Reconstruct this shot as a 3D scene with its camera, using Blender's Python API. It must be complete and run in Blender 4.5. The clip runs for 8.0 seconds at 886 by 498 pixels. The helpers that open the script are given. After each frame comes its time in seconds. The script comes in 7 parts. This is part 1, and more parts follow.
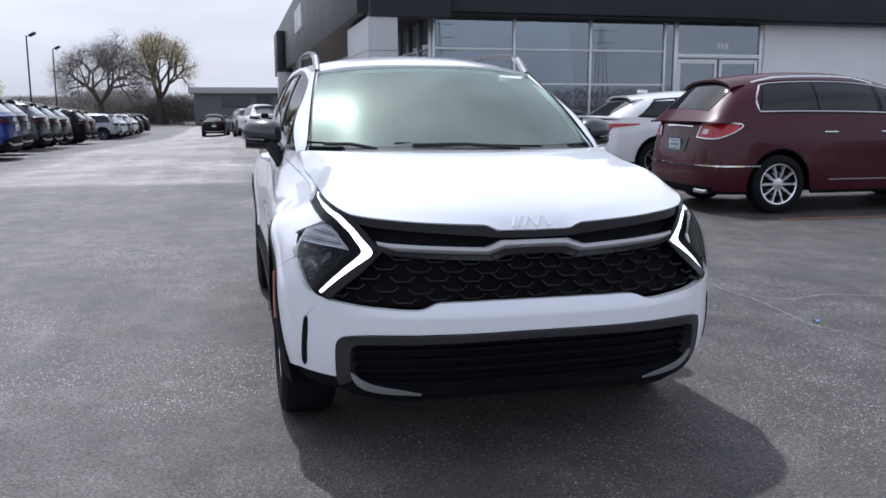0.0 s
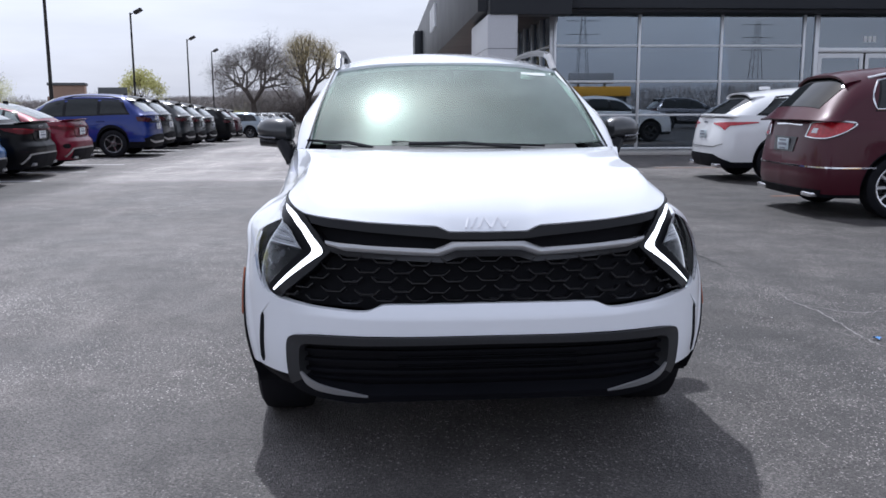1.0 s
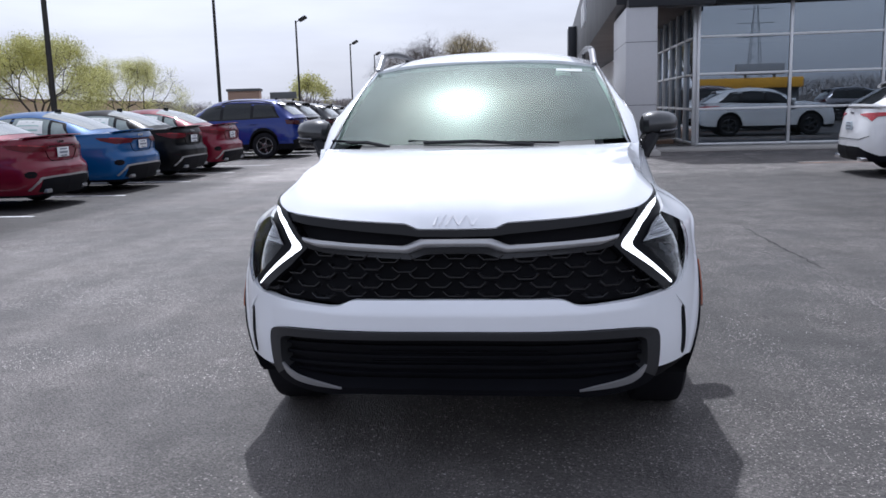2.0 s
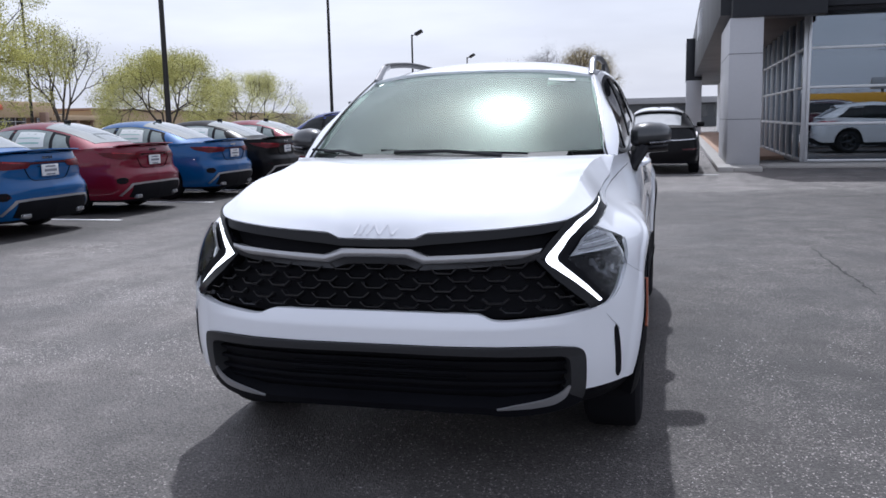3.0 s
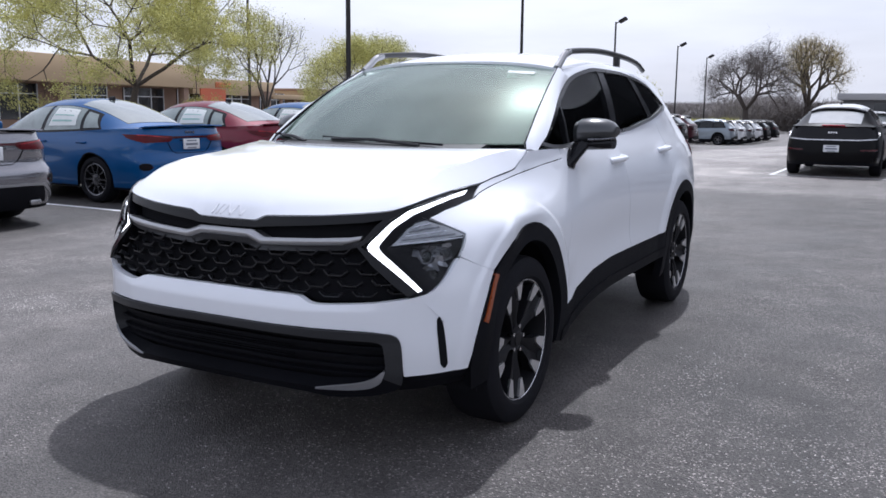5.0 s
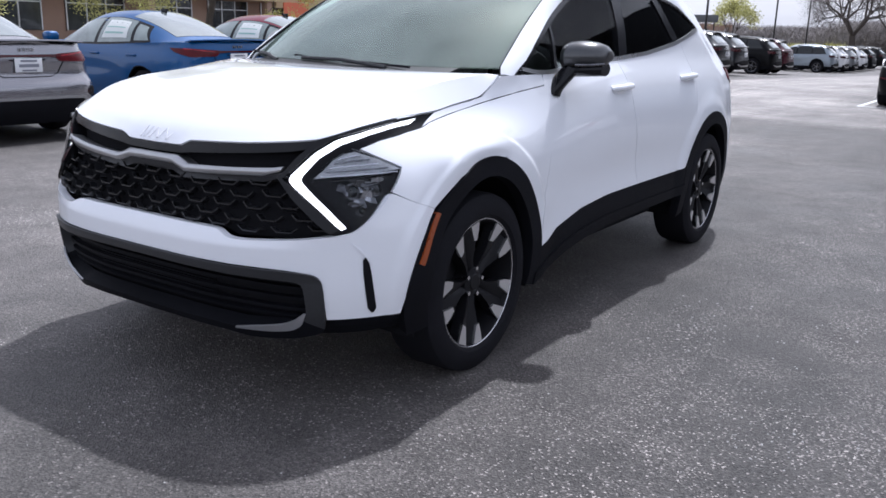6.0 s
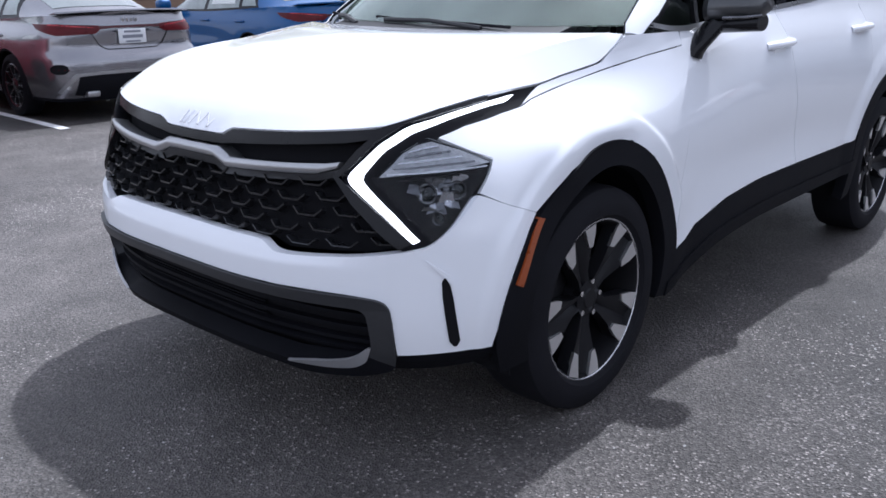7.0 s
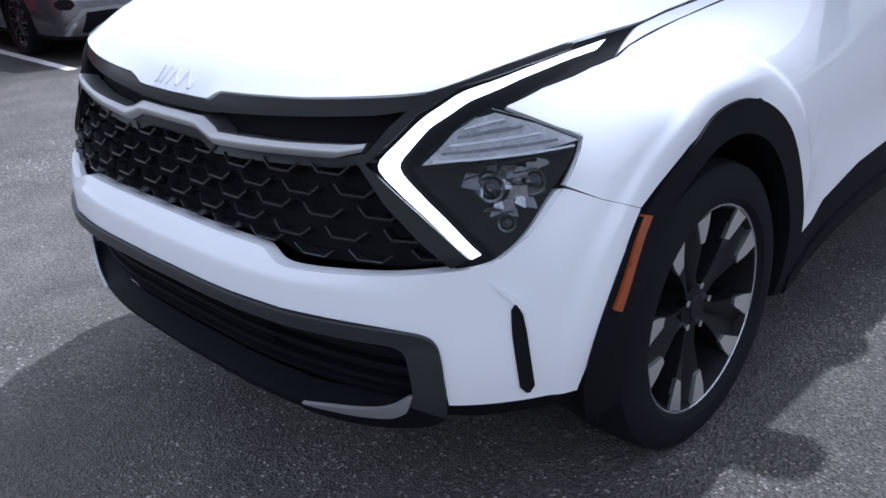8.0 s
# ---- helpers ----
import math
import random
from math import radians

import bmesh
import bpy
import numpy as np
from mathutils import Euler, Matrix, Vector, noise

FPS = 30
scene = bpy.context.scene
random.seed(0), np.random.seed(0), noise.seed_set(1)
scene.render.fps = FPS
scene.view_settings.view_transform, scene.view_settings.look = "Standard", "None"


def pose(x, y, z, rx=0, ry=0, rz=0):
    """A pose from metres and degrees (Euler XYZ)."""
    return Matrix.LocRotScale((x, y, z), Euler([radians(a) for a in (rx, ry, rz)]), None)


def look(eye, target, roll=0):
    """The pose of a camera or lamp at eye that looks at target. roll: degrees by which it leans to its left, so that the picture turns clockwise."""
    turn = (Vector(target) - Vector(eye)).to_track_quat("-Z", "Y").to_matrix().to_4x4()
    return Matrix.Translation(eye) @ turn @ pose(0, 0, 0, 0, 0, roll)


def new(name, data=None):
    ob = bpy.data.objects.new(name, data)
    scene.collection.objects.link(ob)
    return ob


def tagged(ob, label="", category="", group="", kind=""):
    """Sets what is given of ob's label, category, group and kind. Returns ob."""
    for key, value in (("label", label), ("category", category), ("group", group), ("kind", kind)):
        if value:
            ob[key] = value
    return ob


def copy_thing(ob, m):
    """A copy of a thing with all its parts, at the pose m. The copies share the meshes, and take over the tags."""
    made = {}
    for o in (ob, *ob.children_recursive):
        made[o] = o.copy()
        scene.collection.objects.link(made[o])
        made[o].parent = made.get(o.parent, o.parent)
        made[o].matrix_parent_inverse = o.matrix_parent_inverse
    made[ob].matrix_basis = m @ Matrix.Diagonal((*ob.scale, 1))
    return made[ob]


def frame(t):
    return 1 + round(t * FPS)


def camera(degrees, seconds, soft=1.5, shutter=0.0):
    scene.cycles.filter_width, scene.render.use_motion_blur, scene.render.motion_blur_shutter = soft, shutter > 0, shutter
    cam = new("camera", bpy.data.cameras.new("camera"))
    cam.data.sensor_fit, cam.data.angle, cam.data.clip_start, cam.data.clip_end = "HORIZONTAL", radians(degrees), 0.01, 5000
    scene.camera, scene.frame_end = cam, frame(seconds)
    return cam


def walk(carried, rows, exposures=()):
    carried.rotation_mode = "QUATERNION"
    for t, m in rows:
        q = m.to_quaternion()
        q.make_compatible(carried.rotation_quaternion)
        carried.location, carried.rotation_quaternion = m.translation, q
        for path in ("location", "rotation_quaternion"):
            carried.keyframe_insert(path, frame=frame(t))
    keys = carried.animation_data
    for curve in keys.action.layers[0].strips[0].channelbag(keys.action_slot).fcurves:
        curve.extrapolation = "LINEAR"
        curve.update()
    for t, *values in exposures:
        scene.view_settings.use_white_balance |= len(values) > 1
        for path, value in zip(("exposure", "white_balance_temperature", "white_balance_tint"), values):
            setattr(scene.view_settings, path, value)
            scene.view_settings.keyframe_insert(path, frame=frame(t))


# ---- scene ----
cam = camera(54.5, 8.0, soft=1.6)
PATH = [
    (0, (-1.071, -3.859, 1.375), (-0.621, -1.939, 1.045), 0.0),
    (0.5, (-0.719, -3.972, 1.398), (-0.405, -2.022, 1.083), 0.0),
    (1, (-0.362, -3.892, 1.372), (-0.238, -1.924, 1.039), -0.2),
    (1.5, (-0.007, -3.921, 1.363), (-0.077, -1.949, 1.032), -1.1),
    (2, (0.35, -3.92, 1.367), (0.098, -1.964, 1.035), -1.6),
    (2.2, (0.491, -3.872, 1.348), (0.17, -1.927, 1.011), -1.53),
    (3.3, (1.266, -3.713, 1.331), (0.684, -1.822, 1.046), -0.97),
    (3.5, (1.42, -3.741, 1.344), (0.795, -1.863, 1.054), -0.8),
    (4, (1.771, -3.61, 1.354), (1.016, -1.779, 1.074), -0.7),
    (4.2, (1.833, -3.516, 1.358), (1.031, -1.706, 1.072), -0.37),
    (5.3, (2.527, -3.166, 1.336), (1.524, -1.471, 0.981), 1.17),
    (5.5, (2.593, -3.038, 1.342), (1.58, -1.36, 0.941), 1.8),
    (6, (2.65, -2.77, 1.352), (1.548, -1.179, 0.848), 1.7),
    (6.5, (2.457, -2.475, 1.343), (1.257, -0.974, 0.787), 0.9),
    (7, (2.291, -2.173, 1.329), (0.986, -0.779, 0.733), -0.5),
    (7.5, (2.027, -1.922, 1.296), (0.693, -0.588, 0.632), -1.3),
    (8, (1.785, -1.733, 1.288), (0.463, -0.431, 0.54), -1.7),
]
walk(cam, [(t, look(eye, target, roll)) for t, eye, target, roll in PATH], exposures=[(0, -0.06, 5650, 11), (2, -0.09, 5650, 12), (4, -0.08, 5700, 12), (5.5, 0.08, 5700, 13), (6.5, 0.25, 5650, 13), (8, 0.26, 5400, 12)])

# ---- light: hazy bright sun high behind the car, thin cloud ----
SUN_EL, SUN_AZ = 58.5, -13.5  # degrees; azimuth from +y towards +x
world = bpy.data.worlds.new("sky")
scene.world = world
world.use_nodes = True
wn, wl = world.node_tree.nodes, world.node_tree.links
wn.clear()
sky = wn.new("ShaderNodeTexSky")
sky.sky_type, sky.sun_disc = "NISHITA", False
sky.sun_elevation, sky.sun_rotation = radians(SUN_EL), radians(SUN_AZ)
sky.air_density, sky.dust_density, sky.ozone_density = 1.0, 4.0, 1.0
wco = wn.new("ShaderNodeTexCoord")
wmap = wn.new("ShaderNodeMapping")
wmap.inputs["Scale"].default_value = (1.0, 1.0, 3.2)
wl.new(wco.outputs["Generated"], wmap.inputs["Vector"])
cloud = wn.new("ShaderNodeTexNoise")
cloud.inputs["Scale"].default_value, cloud.inputs["Detail"].default_value = 2.2, 7.0
wl.new(wmap.outputs["Vector"], cloud.inputs["Vector"])
cramp = wn.new("ShaderNodeValToRGB")
cramp.color_ramp.elements[0].position, cramp.color_ramp.elements[0].color = 0.25, (0.66, 0.66, 0.66, 1)
cramp.color_ramp.elements[1].position, cramp.color_ramp.elements[1].color = 0.7, (0.95, 0.95, 0.95, 1)
wl.new(cloud.outputs["Fac"], cramp.inputs["Fac"])
veil = wn.new("ShaderNodeMix")
veil.data_type = "RGBA"
# haze thickens towards the horizon
wsep, wgrad, wmul = wn.new("ShaderNodeSeparateXYZ"), wn.new("ShaderNodeMapRange"), wn.new("ShaderNodeMath")
wl.new(wco.outputs["Generated"], wsep.inputs["Vector"])
wgrad.inputs["From Min"].default_value, wgrad.inputs["From Max"].default_value = 0.15, 0.95
wgrad.inputs["To Min"].default_value, wgrad.inputs["To Max"].default_value = 1.0, 0.55
wl.new(wsep.outputs["Z"], wgrad.inputs["Value"])
wmul.operation = "MULTIPLY"
wl.new(cramp.outputs["Color"], wmul.inputs[0])
wl.new(wgrad.outputs["Result"], wmul.inputs[1])
wl.new(wmul.outputs["Value"], veil.inputs["Factor"])
wl.new(sky.outputs["Color"], veil.inputs["A"])
# grey cloud decks with paler breaks
deck = wn.new("ShaderNodeTexNoise")
deck.inputs["Scale"].default_value, deck.inputs["Detail"].default_value = 1.7, 6.0
wmap2 = wn.new("ShaderNodeMapping")
wmap2.inputs["Scale"].default_value, wmap2.inputs["Location"].default_value = (1.0, 1.6, 5.5), (3.1, 0.4, 1.7)
wl.new(wco.outputs["Generated"], wmap2.inputs["Vector"])
wl.new(wmap2.outputs["Vector"], deck.inputs["Vector"])
dramp = wn.new("ShaderNodeValToRGB")
dramp.color_ramp.elements[0].position, dramp.color_ramp.elements[0].color = 0.38, (0.76, 0.752, 0.772, 1)
dramp.color_ramp.elements[1].position, dramp.color_ramp.elements[1].color = 0.64, (1.0, 0.985, 0.98, 1)
wl.new(deck.outputs["Fac"], dramp.inputs["Fac"])
dmul = wn.new("ShaderNodeVectorMath")
dmul.operation = "MULTIPLY"
dmul.inputs[1].default_value = (13.1, 13.0, 13.0)
wl.new(dramp.outputs["Color"], dmul.inputs[0])
wl.new(dmul.outputs["Vector"], veil.inputs["B"])
wbg = wn.new("ShaderNodeBackground")
wbg.inputs["Strength"].default_value = 0.094
wl.new(veil.outputs["Result"], wbg.inputs["Color"])
wl.new(wbg.outputs["Background"], wn.new("ShaderNodeOutputWorld").inputs["Surface"])

sun = new("sun", bpy.data.lights.new("sun", "SUN"))
sun.data.energy, sun.data.angle, sun.data.color = 3.25, radians(1.2), (1.0, 0.965, 0.91)
sd = Vector((math.sin(radians(SUN_AZ)) * math.cos(radians(SUN_EL)), math.cos(radians(SUN_AZ)) * math.cos(radians(SUN_EL)), math.sin(radians(SUN_EL))))
sun.matrix_world = look(sd * 60, (0, 0, 0))

# ---- materials ----
def node_mat(name):
    m = bpy.data.materials.new(name)
    m.use_nodes = True
    n, l = m.node_tree.nodes, m.node_tree.links
    return m, n, l, n["Principled BSDF"]


def mat(name, col, rough=0.5, metal=0.0, var=0.12, scale=3.0, fine=90.0, bump=0.0, coat=0.0, rvar=0.08, spec=0.5, per_object=0.0, fine_amt=0.4, coat_rough=0.03):
    """A surface with broad and fine variation in tone and gloss."""
    m, n, l, p = node_mat(name)
    co = n.new("ShaderNodeTexCoord")
    big, small = n.new("ShaderNodeTexNoise"), n.new("ShaderNodeTexNoise")
    big.inputs["Scale"].default_value, big.inputs["Detail"].default_value = scale, 5
    small.inputs["Scale"].default_value, small.inputs["Detail"].default_value = fine, 3
    l.new(co.outputs["Object"], big.inputs["Vector"])
    l.new(co.outputs["Object"], small.inputs["Vector"])
    mixv = n.new("ShaderNodeMix")
    mixv.inputs["Factor"].default_value = fine_amt
    l.new(big.outputs["Fac"], mixv.inputs["A"])
    l.new(small.outputs["Fac"], mixv.inputs["B"])
    tone = n.new("ShaderNodeMapRange")
    tone.inputs["From Min"].default_value, tone.inputs["From Max"].default_value = 0.3, 0.7
    tone.inputs["To Min"].default_value, tone.inputs["To Max"].default_value = 1 - var, 1 + var
    l.new(mixv.outputs["Result"], tone.inputs["Value"])
    val = tone.outputs["Result"]
    if per_object:
        info, pr, mul = n.new("ShaderNodeObjectInfo"), n.new("ShaderNodeMapRange"), n.new("ShaderNodeMath")
        pr.inputs["To Min"].default_value, pr.inputs["To Max"].default_value = 1 - per_object, 1 + per_object
        l.new(info.outputs["Random"], pr.inputs["Value"])
        mul.operation = "MULTIPLY"
        l.new(val, mul.inputs[0])
        l.new(pr.outputs["Result"], mul.inputs[1])
        val = mul.outputs["Value"]
    hsv = n.new("ShaderNodeHueSaturation")
    hsv.inputs["Color"].default_value = (*col, 1)
    l.new(val, hsv.inputs["Value"])
    l.new(hsv.outputs["Color"], p.inputs["Base Color"])
    rr = n.new("ShaderNodeMapRange")
    rr.inputs["To Min"].default_value, rr.inputs["To Max"].default_value = max(rough - rvar, 0.0), rough + rvar
    l.new(big.outputs["Fac"], rr.inputs["Value"])
    l.new(rr.outputs["Result"], p.inputs["Roughness"])
    p.inputs["Metallic"].default_value = metal
    p.inputs["Specular IOR Level"].default_value = spec
    p.inputs["Coat Weight"].default_value, p.inputs["Coat Roughness"].default_value = coat, coat_rough
    if bump:
        b = n.new("ShaderNodeBump")
        b.inputs["Strength"].default_value, b.inputs["Distance"].default_value = bump, 0.004
        l.new(small.outputs["Fac"], b.inputs["Height"])
        l.new(b.outputs["Normal"], p.inputs["Normal"])
    return m


def glass_mat(name, tint, rough=0.0, film=0.0, gloss=1.0, ior=1.5, haze=0.0):
    """Thin sheet glass: see-through tint, mirror gloss by angle, a pale diffuse film painted in for glare."""
    m, n, l, p = node_mat(name)
    n.remove(p)
    tr, gl, df = n.new("ShaderNodeBsdfTransparent"), n.new("ShaderNodeBsdfGlossy"), n.new("ShaderNodeBsdfDiffuse")
    hz, m3 = n.new("ShaderNodeBsdfGlossy"), n.new("ShaderNodeMixShader")
    hz.inputs["Roughness"].default_value = 0.3
    m3.inputs["Fac"].default_value = haze
    l.new(gl.outputs["BSDF"], m3.inputs[1])
    l.new(hz.outputs["BSDF"], m3.inputs[2])
    tr.inputs["Color"].default_value = (*tint, 1)
    gl.inputs["Color"].default_value = (*(gloss if isinstance(gloss, tuple) else (gloss,) * 3), 1)
    gl.inputs["Roughness"].default_value = rough
    df.inputs["Color"].default_value = (0.52, 0.60, 0.555, 1)
    co, nz = n.new("ShaderNodeTexCoord"), n.new("ShaderNodeTexNoise")
    nz.inputs["Scale"].default_value, nz.inputs["Detail"].default_value = 4.0, 6
    l.new(co.outputs["Object"], nz.inputs["Vector"])
    fm = n.new("ShaderNodeMath")
    fm.operation, fm.inputs[1].default_value = "MULTIPLY", film * 2
    l.new(nz.outputs["Fac"], fm.inputs[0])
    m1, m2 = n.new("ShaderNodeMixShader"), n.new("ShaderNodeMixShader")
    fr = n.new("ShaderNodeFresnel")
    fr.inputs["IOR"].default_value = ior
    l.new(fm.outputs["Value"], m1.inputs["Fac"])
    l.new(tr.outputs["BSDF"], m1.inputs[1])
    l.new(df.outputs["BSDF"], m1.inputs[2])
    l.new(fr.outputs["Fac"], m2.inputs["Fac"])
    l.new(m1.outputs["Shader"], m2.inputs[1])
    l.new(m3.outputs["Shader"], m2.inputs[2])
    l.new(m2.outputs["Shader"], n["Material Output"].inputs["Surface"])
    return m


def paint(name, col, flake=0.0, rough=0.35):
    return mat(name, col, rough, flake, var=0.03, scale=1.2, fine=600, rvar=0.03, coat=1.0, fine_amt=0.6 if flake else 0.2)


def emit_mat(name, col, strength):
    m, n, l, p = node_mat(name)
    p.inputs["Base Color"].default_value = (*col, 1)
    p.inputs["Emission Color"].default_value = (*col, 1)
    p.inputs["Emission Strength"].default_value = strength
    p.inputs["Roughness"].default_value = 0.2
    return m


def asphalt_mat():
    m, n, l, p = node_mat("asphalt")
    geo = n.new("ShaderNodeNewGeometry")
    def noise_at(scale, detail, stretch=None):
        t = n.new("ShaderNodeTexNoise")
        t.inputs["Scale"].default_value, t.inputs["Detail"].default_value = scale, detail
        if stretch:
            mp = n.new("ShaderNodeMapping")
            mp.inputs["Scale"].default_value = stretch
            l.new(geo.outputs["Position"], mp.inputs["Vector"])
            l.new(mp.outputs["Vector"], t.inputs["Vector"])
        else:
            l.new(geo.outputs["Position"], t.inputs["Vector"])
        return t
    def ramp(src, a, b, ca, cb):
        r = n.new("ShaderNodeMapRange")
        r.inputs["From Min"].default_value, r.inputs["From Max"].default_value = a, b
        r.inputs["To Min"].default_value, r.inputs["To Max"].default_value = ca, cb
        l.new(src, r.inputs["Value"])
        return r.outputs["Result"]
    def mul(a, b, op="MULTIPLY"):
        t = n.new("ShaderNodeMath")
        t.operation = op
        l.new(a, t.inputs[0])
        if isinstance(b, (int, float)):
            t.inputs[1].default_value = b
        else:
            l.new(b, t.inputs[1])
        return t.outputs["Value"]
    stone = n.new("ShaderNodeTexVoronoi")
    stone.inputs["Scale"].default_value = 150.0
    l.new(geo.outputs["Position"], stone.inputs["Vector"])
    sep = n.new("ShaderNodeSeparateColor")
    l.new(stone.outputs["Color"], sep.inputs["Color"])
    sepp = n.new("ShaderNodeSeparateXYZ")
    l.new(geo.outputs["Position"], sepp.inputs["Vector"])
    grit = noise_at(60, 4)
    patch = noise_at(0.22, 5)
    stain = noise_at(1.1, 6)
    streak = noise_at(1.0, 4, (1.6, 0.09, 1))
    tone = ramp(patch.outputs["Fac"], 0.3, 0.7, 0.044, 0.080)
    tone = mul(tone, ramp(stain.outputs["Fac"], 0.3, 0.7, 0.74, 1.26))
    tone = mul(tone, ramp(noise_at(3.7, 5).outputs["Fac"], 0.34, 0.66, 0.82, 1.18))
    tone = mul(tone, ramp(streak.outputs["Fac"], 0.3, 0.7, 0.80, 1.20))
    tone = mul(tone, ramp(grit.outputs["Fac"], 0.32, 0.68, 0.72, 1.28))
    tone = mul(tone, ramp(sep.outputs["Red"], 0.0, 1.0, 0.5, 1.5))
    # scattered pale worn stones, thicker in some places
    pale = mul(ramp(sep.outputs["Green"], 0.945, 0.97, 0.0, 1.0), ramp(noise_at(0.8, 3).outputs["Fac"], 0.42, 0.62, 0.0, 1.0))
    tone = mul(tone, mul(pale, 0.30), "ADD")
    bare = mul(ramp(sep.outputs["Green"], 0.76, 0.90, 0.0, 1.0), ramp(sepp.outputs["X"], 0.6, 2.0, 0.0, 1.0))
    bare = mul(bare, ramp(noise_at(2.3, 4).outputs["Fac"], 0.44, 0.60, 0.1, 1.0))
    tone = mul(tone, mul(bare, 0.19), "ADD")
    # the far aisle was laid at another time and has gone paler
    yy = mul(sepp.outputs["Y"], ramp(noise_at(0.5, 3).outputs["Fac"], 0.0, 1.0, -0.5, 0.5), "ADD")
    tone = mul(tone, ramp(yy, 11.6, 12.4, 1.0, 2.1))
    # the worn driving lane beside the bays is paler and dusty, the newer strip darker
    xx = mul(sepp.outputs["X"], ramp(noise_at(0.35, 5).outputs["Fac"], 0.2, 0.8, -2.2, 2.2), "ADD")
    tone = mul(tone, ramp(xx, -2.6, 1.2, 2.2, 1.0))
    # the parking bays on both sides keep their darker seal coat
    seam = mul(sepp.outputs["X"], ramp(noise_at(1.6, 4).outputs["Fac"], 0.0, 1.0, -0.25, 0.25), "ADD")
    tone = mul(tone, ramp(seam, -6.2, -5.5, 0.42, 1.0))
    tone = mul(tone, ramp(xx, 3.2, 5.4, 1.0, 0.68))
    # the near end of the lane is less worn
    tone = mul(tone, mul(ramp(yy, 0.5, 4.5, 0.71, 1.0), ramp(xx, -3.6, -2.2, 0.71, 1.0), "MAXIMUM"))
    comb = n.new("ShaderNodeCombineColor")
    for ch, k in (("Red", 1.075), ("Green", 0.975), ("Blue", 0.925)):
        l.new(mul(tone, k), comb.inputs[ch])
    l.new(comb.outputs["Color"], p.inputs["Base Color"])
    l.new(ramp(stain.outputs["Fac"], 0.3, 0.7, 0.5, 0.72), p.inputs["Roughness"])
    p.inputs["Specular IOR Level"].default_value = 0.55
    h = mul(mul(stone.outputs["Distance"], 1.0), grit.outputs["Fac"], "ADD")
    b = n.new("ShaderNodeBump")
    b.inputs["Strength"].default_value, b.inputs["Distance"].default_value = 1.0, 0.006
    l.new(h, b.inputs["Height"])
    l.new(b.outputs["Normal"], p.inputs["Normal"])
    return m


